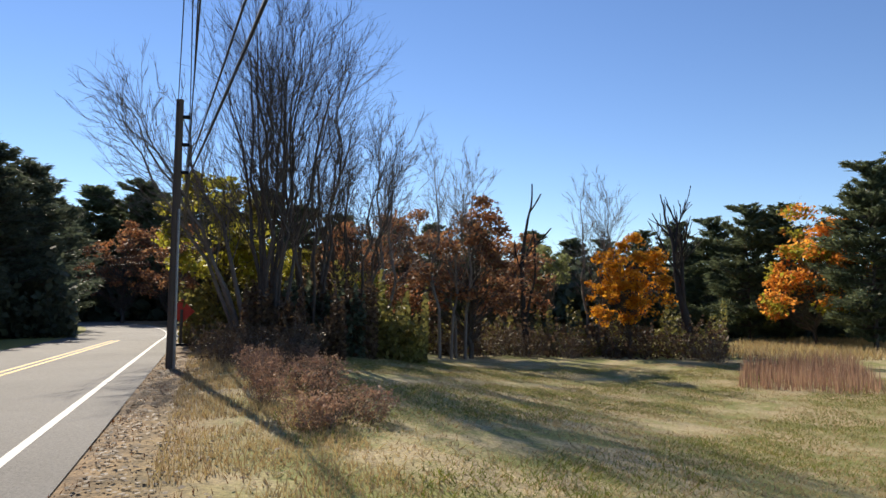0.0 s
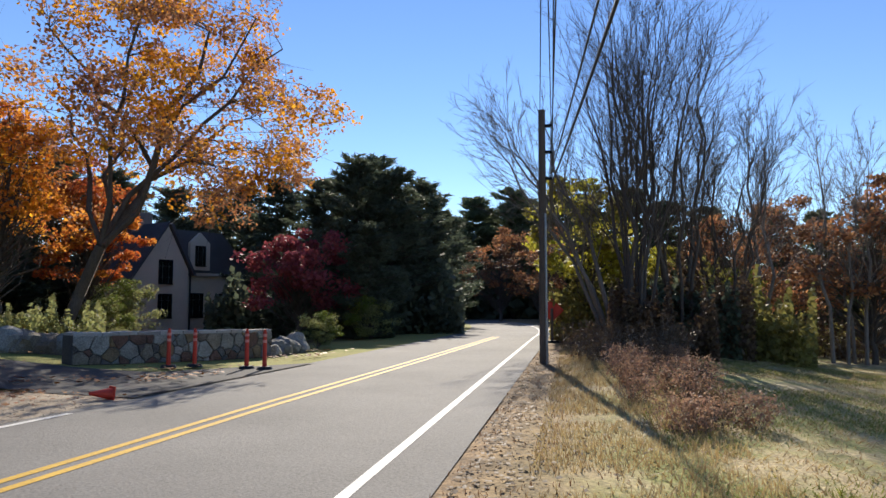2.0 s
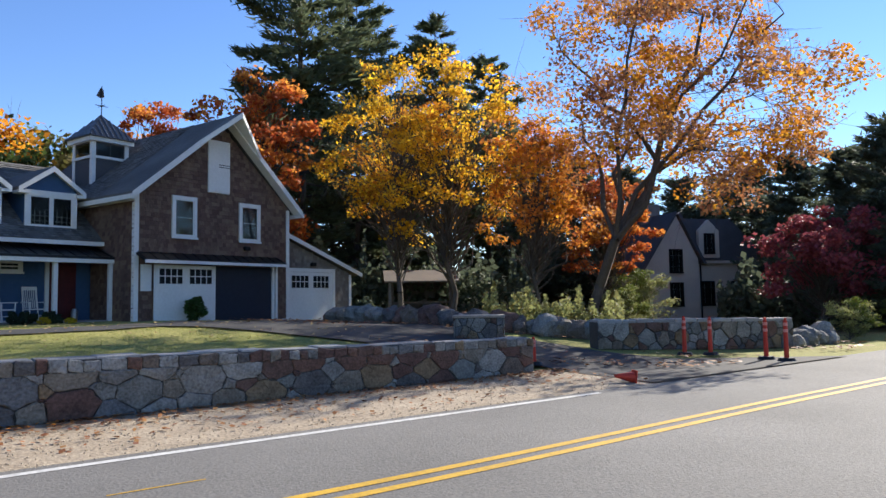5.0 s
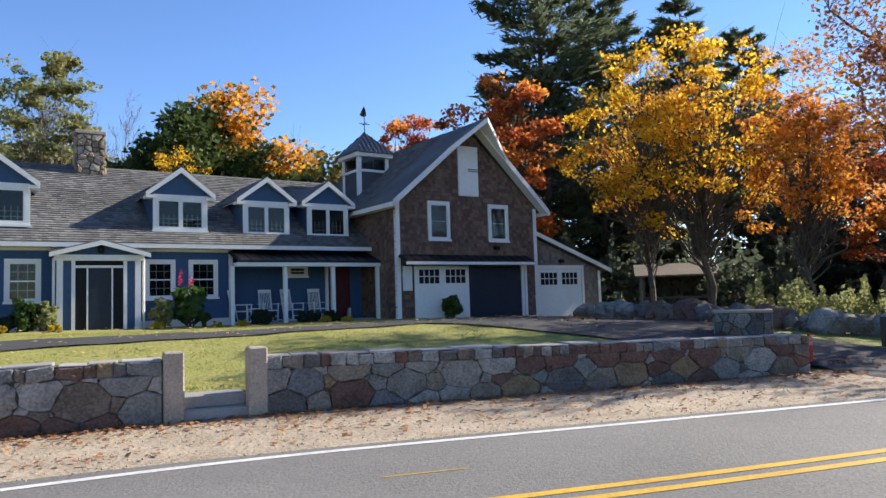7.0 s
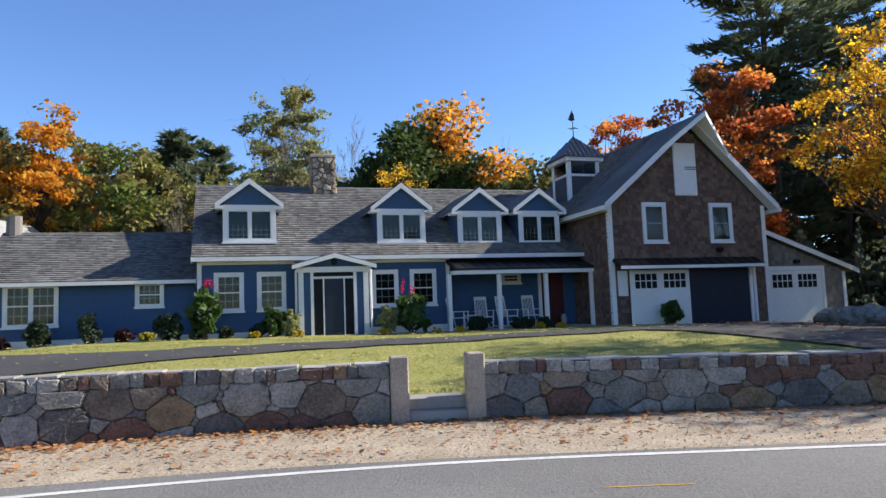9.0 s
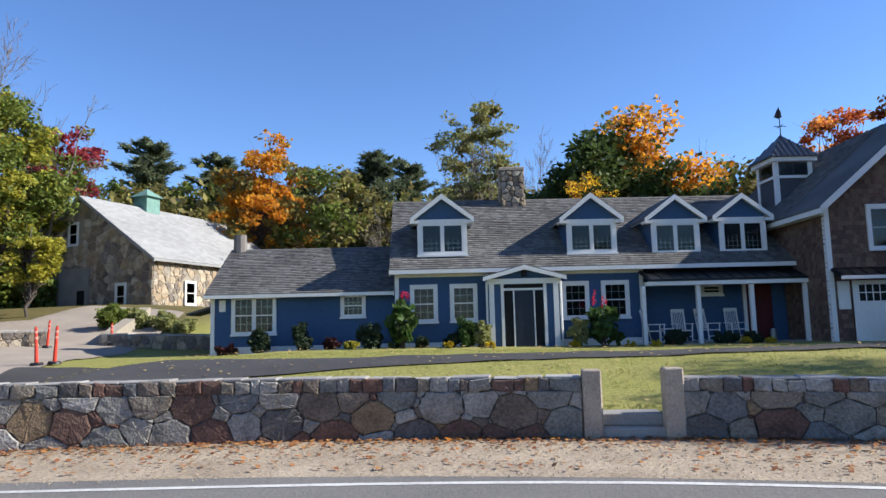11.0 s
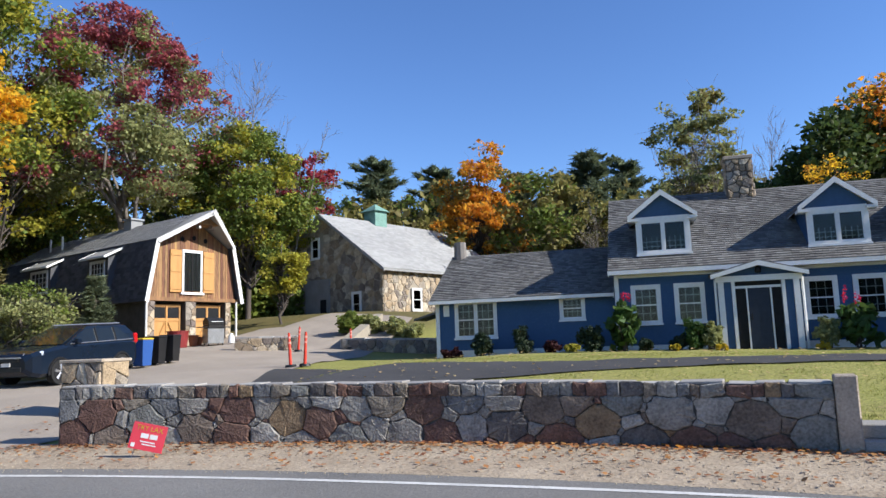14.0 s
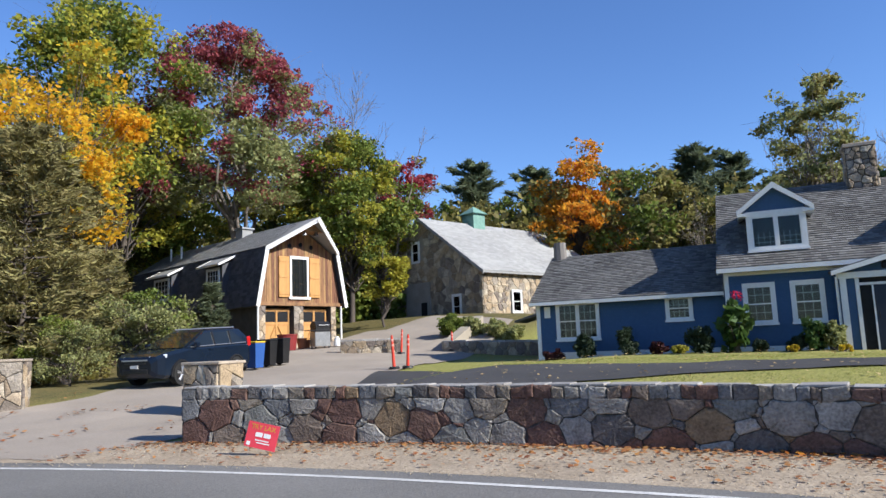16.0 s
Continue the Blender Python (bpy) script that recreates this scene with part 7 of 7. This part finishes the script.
    part("grille", box(-0.42, 0.42, 2.24, 2.285, 0.70, 0.86, bevel=0.02), "black", C)
    part("grille_bar", box(-0.5, 0.5, 2.27, 2.30, 0.80, 0.84, bevel=0.008), "alloy", C)
    part("bumper_intake", box(-0.5, 0.5, 2.24, 2.28, 0.42, 0.56, bevel=0.02), "black", C)
    part("plate", box(-0.15, 0.15, 2.28, 2.30, 0.58, 0.68), "linewhite", C)
    return C


build_car()


# ---- bins, grill and pots before the garage ----
def bin_(x, y, turn, body, lid, label):
    B = empty("wheeled_bin", pose(x, y, gz(x, y) + 0.03, 0, 0, turn), label, "bin", "bins")
    part("body", loft([[(-0.20, -0.24, 0.08), (0.20, -0.24, 0.08), (0.20, 0.20, 0.08), (-0.20, 0.20, 0.08)], [(-0.25, -0.29, 1.0), (0.25, -0.29, 1.0), (0.25, 0.27, 1.0), (-0.25, 0.27, 1.0)]]), body, B)
    part("lid", box(-0.27, 0.27, -0.31, 0.33, 1.0, 1.07, bevel=0.025), lid, B)
    for s in (-1, 1):
        part("wheel", rod((s * 0.26, 0.26, 0.12), (s * 0.32, 0.26, 0.12), 0.12, 0.12, 14), "tyre", B)
    part("handle", rod((-0.25, 0.42, 0.98), (0.25, 0.42, 0.98), 0.02), body, B)


M["blueplastic"] = mat("blue_plastic", (0.03, 0.09, 0.30), (0.025, 0.075, 0.25), 0.45, 2, 15, 0.03)
M["yellowplastic"] = mat("yellow_plastic", (0.62, 0.40, 0.03), (0.5, 0.32, 0.03), 0.45, 2, 15, 0.03)
M["terracotta"] = mat("terracotta", (0.34, 0.13, 0.06), (0.26, 0.10, 0.05), 0.8, 3, 20, 0.1)
M["barrelred"] = mat("red_painted_tub", (0.22, 0.03, 0.03), (0.16, 0.02, 0.02), 0.5, 2, 15, 0.05)
bin_(-23.35, 15.9, 100, "blueplastic", "yellowplastic", "blue recycling bin with a yellow lid")
bin_(-23.45, 16.55, 110, "black", "black", "black wheeled rubbish bin with closed lid")
bin_(-23.5, 17.2, 110, "black", "black", "black wheeled rubbish bin with closed lid")
T = empty("red_tub", pose(-29.5, 22.0, gz(-29.5, 22.0) + 0.03), "dark red round tub before the garage door", "tub")
part("tub", rod((0, 0, 0), (0, 0, 0.75), 0.42, 0.5, 18), "barrelred", T)
part("rim", rod((0, 0, 0.75), (0, 0, 0.8), 0.53, 0.53, 18), "barrelred", T)
for x, y, h in ((-29.9, 23.2, 0.5), (-30.1, 23.7, 0.38)):
    T = empty("flower_pot", pose(x, y, gz(x, y) + 0.03), "terracotta flower pot beside the garage pier", "flower pot", "pots by the garage")
    part("pot", rod((0, 0, 0), (0, 0, h), h * 0.33, h * 0.5, 14), "terracotta", T)
    part("rim", rod((0, 0, h), (0, 0, h + 0.06), h * 0.55, h * 0.55, 14), "terracotta", T)
Gq = empty("barbecue_grill", pose(-29.0, 23.7, gz(-29.0, 23.7) + 0.03, 0, 0, 80), "black and steel barbecue grill before the garage", "grill")
part("cabinet", box(-0.45, 0.45, -0.28, 0.28, 0.1, 0.85, bevel=0.02), "steel", Gq)
part("firebox", box(-0.42, 0.42, -0.30, 0.30, 0.86, 1.05, bevel=0.03), "black", Gq)
part("hood", prism([(-0.30, 1.055), (0.30, 1.055), (0.30, 1.2), (0.12, 1.38), (-0.12, 1.38), (-0.30, 1.2)], -0.42, 0.42, "x"), "black", Gq)
part("handle", rod((-0.3, -0.36, 1.18), (0.3, -0.36, 1.18), 0.02), "steel", Gq)
for s in (-1, 1):
    part("side_shelf", box(s * 0.6 - 0.18, s * 0.6 + 0.18, -0.25, 0.25, 0.90, 0.94), "black", Gq)
    for v in (-0.22, 0.22):
        part("castor", rod((s * 0.38 - 0.02, v, 0.05), (s * 0.38 + 0.02, v, 0.05), 0.05, 0.05, 10), "tyre", Gq)
T = empty("gas_bottle", pose(-28.5, 24.4, gz(-28.5, 24.4) + 0.03), "white gas bottle beside the grill", "gas bottle")
part("tank", rod((0, 0, 0.04), (0, 0, 0.42), 0.16, 0.15, 14), "white", T)
part("collar", rod((0, 0, 0.42), (0, 0, 0.52), 0.09, 0.09, 10), "white", T)


# ---- porch furniture ----
def rocker(x, y, turn):
    R_ = empty("rocking_chair", HOUSE @ pose(x, y, 0.985, 0, 0, turn), "white painted slat-backed rocking chair on the porch", "chair", "porch rocking chairs")
    for s in (-1, 1):
        bm = bmesh.new()
        for k in range(8):
            a, b_ = -0.55 + k * 0.14, -0.55 + (k + 1) * 0.14
            rod((s * 0.24, a, 0.02 + 0.22 * a * a), (s * 0.24, b_, 0.02 + 0.22 * b_ * b_), 0.02, 0.02, 5, bm)
        part("rocker", bm, "white", R_)
        part("front_leg", rod((s * 0.25, -0.24, 0.03), (s * 0.26, -0.26, 0.62), 0.022, 0.02), "white", R_)
        part("back_leg", rod((s * 0.23, 0.2, 0.03), (s * 0.22, 0.42, 1.12), 0.022, 0.02), "white", R_)
        part("arm", box(s * 0.27 - 0.04, s * 0.27 + 0.04, -0.3, 0.3, 0.62, 0.65), "white", R_)
    part("seat", box(-0.26, 0.26, -0.27, 0.25, 0.39, 0.43, bevel=0.01), "white", R_)
    for i in range(7):
        xx = -0.18 + i * 0.06
        part("slat", rod((xx, 0.25, 0.45), (xx, 0.40, 1.06), 0.014, 0.014, 5), "white", R_)
    part("top_rail", box(-0.24, 0.24, 0.39, 0.43, 1.04, 1.16, bevel=0.01), "white", R_)
    part("stretcher", rod((-0.24, -0.24, 0.2), (0.24, -0.24, 0.2), 0.013), "white", R_)


for x, y, t in ((8.95, -0.2, 55), (9.95, -0.1, 0), (10.85, -0.15, 22), (11.85, -0.1, 0)):
    rocker(x, y, t)
T = empty("side_table", HOUSE @ pose(9.35, -0.35, 0.985), "small white side table on the porch", "table")
part("top", box(-0.22, 0.22, -0.22, 0.22, 0.46, 0.5, bevel=0.01), "white", T)
for a in (-0.18, 0.18):
    for b_ in (-0.18, 0.18):
        part("leg", rod((a, b_, 0), (a, b_, 0.46), 0.02), "white", T)
T = empty("milk_can", HOUSE @ pose(13.25, 0.1, 0.985), "pale metal can beside the red door", "can")
part("can", rod((0, 0, 0), (0, 0, 0.3), 0.11, 0.11, 12), "steel", T)
part("neck", rod((0, 0, 0.3), (0, 0, 0.4), 0.1, 0.07, 12), "steel", T)
T = empty("entry_slab", HOUSE @ pose(13.2, -1.6, 0.70), "grey stone slab at the porch entry", "step")
part("slab", box(-1.3, 1.3, -0.65, 0.62, -0.2, 0.12, bevel=0.02), "concrete", T)


# ---- planting along the house ----
def shrub(x, y, h, w, seed, leaf, label, size=0.09, flower=None, n=26, world=False, per=90):
    rng = np.random.default_rng(seed)
    m = HOUSE @ pose(x, y, 0)
    S = empty("shrub", pose(m.translation.x, m.translation.y, gz(m.translation.x, m.translation.y) - 0.03), label, "shrub", "shrubs along the house")
    segs, P = [], []
    for i in range(n):
        d = rng.normal(size=3)
        d /= np.linalg.norm(d)
        d *= rng.uniform(0.45, 1.2)
        c = np.array([d[0] * w / 2 * 0.75, d[1] * w / 2 * 0.75, h * (0.5 + 0.42 * d[2])])
        bend(segs, (rng.normal() * 0.05, rng.normal() * 0.05, 0), c, 0.014, 0.005, rng, 3, 0.05)
        P.append(c + np.clip(rng.normal(size=(per, 3)), -1.6, 1.6) * 0.10 * min(w, h))
    part("stem", tubes("stems", segs, M["bark"], 4), None, S)
    part("foliage", leaf_mesh("foliage", np.concatenate(P), size, rng, M[leaf]), None, S)
    if flower:
        k = 16
        for _ in range(4):
            Q = np.array([rng.normal() * w * 0.2, rng.normal() * w * 0.2, h * rng.uniform(1.0, 1.25)]) + rng.normal(size=(k, 3)) * np.array([0.03, 0.03, 0.09])
            part("flower_spike", leaf_mesh("flower_spike", Q, 0.06, rng, M[flower]), None, S)
    return S


M["canna"] = leafmat("canna_flower", (0.60, 0.03, 0.10), (0.45, 0.02, 0.06))
M["cannaleaf"] = leafmat("broad_green_leaf", (0.075, 0.13, 0.032), (0.045, 0.085, 0.022))
M["darkshrub"] = leafmat("dark_shrub_leaf", (0.035, 0.055, 0.028), (0.024, 0.038, 0.022), 0.2)
M["barberry"] = leafmat("barberry_leaf", (0.07, 0.022, 0.022), (0.04, 0.016, 0.018), 0.2)
M["mum"] = leafmat("yellow_flower", (0.62, 0.44, 0.03), (0.45, 0.34, 0.03))
for i, (x, h, w) in enumerate(((0.25, 1.45, 1.0), (6.9, 1.45, 1.2))):
    shrub(x, -1.25, h, w, 70 + i, "cannaleaf", "tall canna with broad green leaves and red flowers", 0.26, "canna", 18, per=16)
for i, (x, h, w, l) in enumerate(((-0.75, 0.95, 0.8, "darkshrub"), (2.35, 1.0, 0.8, "cannaleaf"), (2.85, 0.85, 0.6, "palegreen"), (1.9, 0.45, 0.6, "darkshrub"), (6.1, 0.9, 0.75, "palegreen"), (-4.6, 0.75, 0.7, "darkshrub"), (-3.2, 0.95, 0.7, "darkshrub"), (-2.2, 0.45, 0.7, "barberry"), (-5.7, 0.4, 0.8, "barberry"), (-1.5, 0.3, 0.5, "limegreen"), (9.3, 0.5, 0.8, "darkshrub"), (11.0, 0.42, 0.9, "darkshrub"), (11.8, 0.4, 0.7, "darkshrub"), (0.9, 0.4, 0.5, "darkshrub"))):
    shrub(x, -1.3 if x > -1 else -0.3, h, w, 80 + i, l, {"darkshrub": "small dark green shrub before the clapboards", "cannaleaf": "leafy green shrub beside the front door", "palegreen": "rounded grey-green shrub beside the front door", "barberry": "low dark red barberry shrub before the wing", "limegreen": "low yellow-green edging plant"}[l], 0.075)
for i, x in enumerate((1.75, 3.1, 5.85, 7.6, 8.5, 11.4, 12.2)):
    shrub(x, -1.75, 0.22, 0.5, 100 + i, "mum", "low clump of yellow flowers by the drive", 0.05, None, 14, per=60)
shrub(15.9, -3.0, 0.8, 0.75, 120, "cannaleaf", "small green shrub before the sliding door", 0.10)
shrub(25.5, -2.2, 1.1, 0.8, 121, "spruce", "small dark conifer shrub beside the lean-to", 0.12)
for i, (az_, d_, h_) in enumerate(((-38.5, 36.5, 0.9), (-36.8, 35.8, 0.8), (-35.3, 35.0, 0.7), (-40.4, 36.5, 1.2))):
    x, y = spot(az_, d_)
    S = shrub(0, 0, h_, 1.4, 130 + i, "palegreen" if i < 3 else "green", "soft green border plants before the stone barn", 0.1, per=140)
    S.matrix_basis = pose(x, y, gz(x, y))
x, y = spot(-59.2, 35.2)
stand(conifer("young_spruce", 3.6, 2.4, 140, "pine", low=0.02, label="small blue-green spruce beside the garage", tuft=0.22, dense=2.0, ragged=0.15), -58.9, 35.0)
again(bush, 52.4, 44.0, 60, 1.0, "pale green garden shrub before the stucco house")
again(bush, 50.8, 40.0, 160, 0.7, "pale green garden shrub before the stucco house")
again(bush, 66.5, 27.0, 200, 0.42, "pale grey-green bush at the roadside")
again(bush, 70.6, 34.5, 20, 0.62, "pale grey-green bush at the roadside")

# ---- grass, brush, cattails and fallen leaves ----
def blades(name, label, n, region, tall, wide, leaf, seed, keep=None, lean=0.35, category="grass"):
    """Upright blades, thick where keep says so."""
    rng = np.random.default_rng(seed)
    x, y = rng.uniform(region[0], region[1], n), rng.uniform(region[2], region[3], n)
    if keep is not None:
        ok = keep(x, y, rng)
        x, y = x[ok], y[ok]
    n = len(x)
    z = height(x, y)
    h = tall * rng.uniform(0.45, 1.25, n)
    a = rng.uniform(0, 2 * np.pi, n)
    b_ = np.stack([x, y, z - 0.02], 1)
    tip = b_ + np.stack([rng.normal(size=n) * lean * h, rng.normal(size=n) * lean * h, h], 1)
    s = np.stack([np.cos(a), np.sin(a), np.zeros(n)], 1) * wide
    V = np.stack([b_ - s * 1.4, b_ + s * 1.4, tip], 1)
    return tagged(new(name, quads_mesh(name, V, M[leaf], 3)), label, category, kind="stuff")


def dry_bush(seed, h, w, leaf, label, group):
    """A dry roadside bush: many thin stems with small withered leaves."""
    rng = np.random.default_rng(seed)
    S = empty("dry_bush", None, label, "bush", group)
    segs, P = [], []
    for i in range(34):
        a, r = rng.uniform(0, 2 * math.pi), rng.uniform(0.1, 1) ** 0.7
        tip = np.array([math.cos(a) * r * w / 2, math.sin(a) * r * w / 2, h * rng.uniform(0.55, 1.1) * (1 - 0.35 * r)])
        pts = bend(segs, (tip[0] * 0.4, tip[1] * 0.4, -0.05), tip, 0.006, 0.002, rng, 4, 0.05)
        for _ in range(5):
            k = rng.integers(1, 5)
            t2 = pts[k] + rng.normal(size=3) * np.array([0.09, 0.09, 0.07]) + np.array([0, 0, 0.06])
            bend(segs, pts[k], t2, 0.003, 0.0015, rng, 2, 0.03)
            P.append(t2 + rng.normal(size=(5, 3)) * 0.035)
        P.append(pts[-1] + rng.normal(size=(6, 3)) * 0.04)
    part("stem", tubes("stems", segs, M["barkpale"], 3), None, S)
    part("foliage", leaf_mesh("foliage", np.concatenate(P), 0.038, rng, M[leaf]), None, S)
    return S


def patches(x, y, rng, scale=0.6, cut=0.0, seed=0.0):
    f = np.sin(x * scale * 1.9 + seed) * np.cos(y * scale * 1.6 - seed) + 0.6 * np.sin(x * scale * 3.7 + y * scale * 2.9 + seed * 2) + rng.normal(size=len(x)) * 0.35
    return f > cut


south = lambda x, y: near_edge(x) + road_y(x) - y       # metres south of the asphalt
north_of_wall = lambda x, y: y - road_y(x) - 5.85

rb = random.Random(77)
reds = [dry_bush(200 + i, 0.75, 1.1, l, "reddish-brown dry bush on the roadside bank", "dry bushes on the bank") for i, l in enumerate(("dry", "dry", "brown"))]
for k in range(26):
    x = 9.4 + 13.5 * (k + rb.random()) / 26
    y = float(road_y(x) + near_edge(x)) - rb.uniform(1.9, 3.6) - 0.04 * (x - 8)
    b_ = copy_thing(reds[k % 3], Matrix.Identity(4)) if k > 2 else reds[k]
    b_.matrix_basis = pose(x, y, gz(x, y) - 0.02, 0, 0, rb.uniform(0, 360)) @ Matrix.Scale(rb.uniform(0.5, 0.95) * (0.7 + 0.02 * x), 4)
darks = dry_bush(210, 1.3, 1.8, "brown", "dark tangled bush at the pole's foot", "bushes by the pole")
for k in range(16):
    x = 20.5 + 7 * (k + rb.random()) / 16
    y = float(road_y(x) + near_edge(x)) - rb.uniform(1.2, 4.5)
    b_ = copy_thing(darks, Matrix.Identity(4)) if k else darks
    b_.matrix_basis = pose(x, y, gz(x, y) - 0.02, 0, 0, rb.uniform(0, 360)) @ Matrix.Scale(rb.uniform(0.7, 1.2), 4)
for k in range(30):
    x, y = spot(94 + 33 * (k + rb.random()) / 30, rb.uniform(44, 52))
    b_ = copy_thing(darks, Matrix.Identity(4))
    b_["label"] = "tangled brown bush at the wood's edge"
    b_.matrix_basis = pose(x, y, gz(x, y) - 0.02, 0, 0, rb.uniform(0, 360)) @ Matrix.Scale(rb.uniform(1.0, 2.3), 4)
blades("verge_grass", "dry tan and orange grass on the road verge", 70000, (2.5, 30, -3.0, 4.0), 0.13, 0.006, "drygrass", 1, lambda x, y, r: (south(x, y) > 0.75) & (south(x, y) < 3.2) & patches(x, y, r, 0.9, -0.5))
blades("verge_grass", "rusty low weeds beside the asphalt", 22000, (2.5, 26, -3.0, 4.0), 0.07, 0.006, "litter", 2, lambda x, y, r: (south(x, y) > 0.0) & (south(x, y) < 1.7) & patches(x, y, r, 1.6, 0.35, 2.0))
blades("field_grass", "short green grass in the mown field", 190000, (3, 34, -26, 0), 0.085, 0.009, "grass", 3, lambda x, y, r: (south(x, y) > 2.2) & patches(x, y, r, 0.35, 0.15, 4.0), 0.7)
blades("field_stubble", "tan cut stubble and straw in the field", 190000, (3, 36, -28, 0), 0.075, 0.009, "drygrass", 4, lambda x, y, r: (south(x, y) > 1.6) & patches(x, y, r, 0.35, -1.0, 1.0), 1.3)
blades("cattails", "stand of dry brown cattails in the wet field corner", 8000, (21.5, 34, -33, -17), 0.95, 0.010, "dry", 7, lambda x, y, r: (np.abs((y + 0.86 * x + 1.2) / 1.32) < 2.6) & (x * 0.7 - y * 0.72 > 30.5), 0.07, "cattails")
blades("far_grass", "pale gold grass strip beyond the cattails", 14000, (36, 62, -66, -30), 0.5, 0.03, "drygrass", 8, lambda x, y, r: np.abs(y + 0.93 * x) < 9, 0.3)
blades("lawn_grass", "mown green lawn with a few fallen leaves", 120000, (-16, 10, 8, 24), 0.05, 0.006, "lawnblade", 9, lambda x, y, r: (north_of_wall(x, y) > 0.1) & (north_of_wall(x, y) < 11), 0.6)


def fallen(name, label, n, region, keep, leaf, seed, size=0.07, lift=0.035):
    rng = np.random.default_rng(seed)
    x, y = rng.uniform(region[0], region[1], n), rng.uniform(region[2], region[3], n)
    ok = keep(x, y, rng)
    x, y = x[ok], y[ok]
    P = np.stack([x, y, height(x, y) + lift + rng.uniform(0, 0.02, len(x))], 1)
    n = len(P)
    t, s_ = rng.uniform(0, 2 * np.pi, n), size * rng.uniform(0.6, 1.4, (n, 1)) * 0.5
    a = np.stack([np.cos(t), np.sin(t), rng.normal(size=n) * 0.18], 1) * s_ * 1.25
    b_ = np.stack([-np.sin(t), np.cos(t), rng.normal(size=n) * 0.18], 1) * s_
    return tagged(new(name, quads_mesh(name, np.stack([P - a, P + b_, P + a, P - b_], 1), M[leaf])), label, "leaves", kind="stuff")


wall_foot = lambda x, y: road_y(x) + 5.27 - y
fallen("fallen_leaves", "brown fallen leaves drifted along the wall's foot", 55000, (-13, 11, 3, 11.2), lambda x, y, r: (wall_foot(x, y) > 0) & (wall_foot(x, y) < 2.4) & (r.random(len(x)) < np.exp(-wall_foot(x, y) * 2.4) + 0.05), "litter", 21, 0.06, 0.045)
fallen("fallen_leaves", "bright orange fallen leaves by the granite steps", 900, (-3, 3, 9, 11), lambda x, y, r: (wall_foot(x, y) > 0) & (r.random(len(x)) < np.exp(-wall_foot(x, y) * 5) + 0.01), "orange", 22, 0.06, 0.05)
fallen("fallen_leaves", "pale leaves scattered on the lawn", 1500, (-14, 10, 9, 23), lambda x, y, r: north_of_wall(x, y) > 0.2, "drygrass", 23, 0.07, 0.06)
fallen("fallen_leaves", "rust leaves strewn over the shaded court", 9000, (9, 24, 7.5, 26), lambda x, y, r: patches(x, y, r, 0.5, 0.3, 7.0) & (y - road_y(x) > 3.2), "litter", 24, 0.09, 0.08)
fallen("fallen_leaves", "dry leaves along the asphalt's edge", 16000, (2, 24, -1, 4), lambda x, y, r: (south(x, y) > 0.08) & (r.random(len(x)) < np.exp(-np.abs(south(x, y) - 0.3) * 2.0)), "brown", 25, 0.045, 0.015)
fallen("fallen_leaves", "leaves drifted at the gravel drive's mouth", 2500, (-22, -11, 1, 9), lambda x, y, r: patches(x, y, r, 0.8, 0.9, 1.0), "litter", 26, 0.08, 0.06)


def pebbles(name, label, n, region, keep, seed, size, material):
    """Loose stones on the shoulder."""
    rng = np.random.default_rng(seed)
    x, y = rng.uniform(region[0], region[1], n), rng.uniform(region[2], region[3], n)
    ok = keep(x, y)
    x, y = x[ok], y[ok]
    n = len(x)
    r = size * rng.uniform(0.4, 1.4, n) ** 1.5
    c = np.stack([x, y, height(x, y) + 0.03 + r * 0.3], 1)
    oct_ = np.array([(1, 0, 0), (0, 1, 0), (-1, 0, 0), (0, -1, 0), (0, 0, 0.8), (0, 0, -0.8)])
    V = c[:, None] + oct_[None] * r[:, None, None] * rng.uniform(0.7, 1.3, (n, 6, 1))
    f = np.array([(0, 1, 4), (1, 2, 4), (2, 3, 4), (3, 0, 4), (1, 0, 5), (2, 1, 5), (3, 2, 5), (0, 3, 5)])
    Fs = (f[None] + np.arange(n)[:, None, None] * 6).reshape(-1, 3)
    return tagged(new(name, mesh_of(name, V.reshape(-1, 3), Fs, M[material])), label, "gravel", kind="stuff")


M["grit"] = mat("dark_roadside_grit", (0.20, 0.155, 0.12), (0.12, 0.09, 0.07), 0.9, 2, 20, 0.2, island=0.3)
M["pebble"] = mat("loose_gravel", (0.44, 0.37, 0.28), (0.33, 0.275, 0.205), 0.9, 2, 20, 0.2, island=0.22)
pebbles("loose_gravel", "loose gravel on the sandy shoulder", 16000, (-13, 11, 2, 11), lambda x, y: (y - road_y(x) > 2.5) & (y - road_y(x) < 4.8), 31, 0.009, "pebble")
pebbles("loose_gravel", "loose grit along the near edge of the road", 7000, (2, 24, -1, 4), lambda x, y: (south(x, y) > 0.05) & (south(x, y) < 0.9), 32, 0.008, "grit")
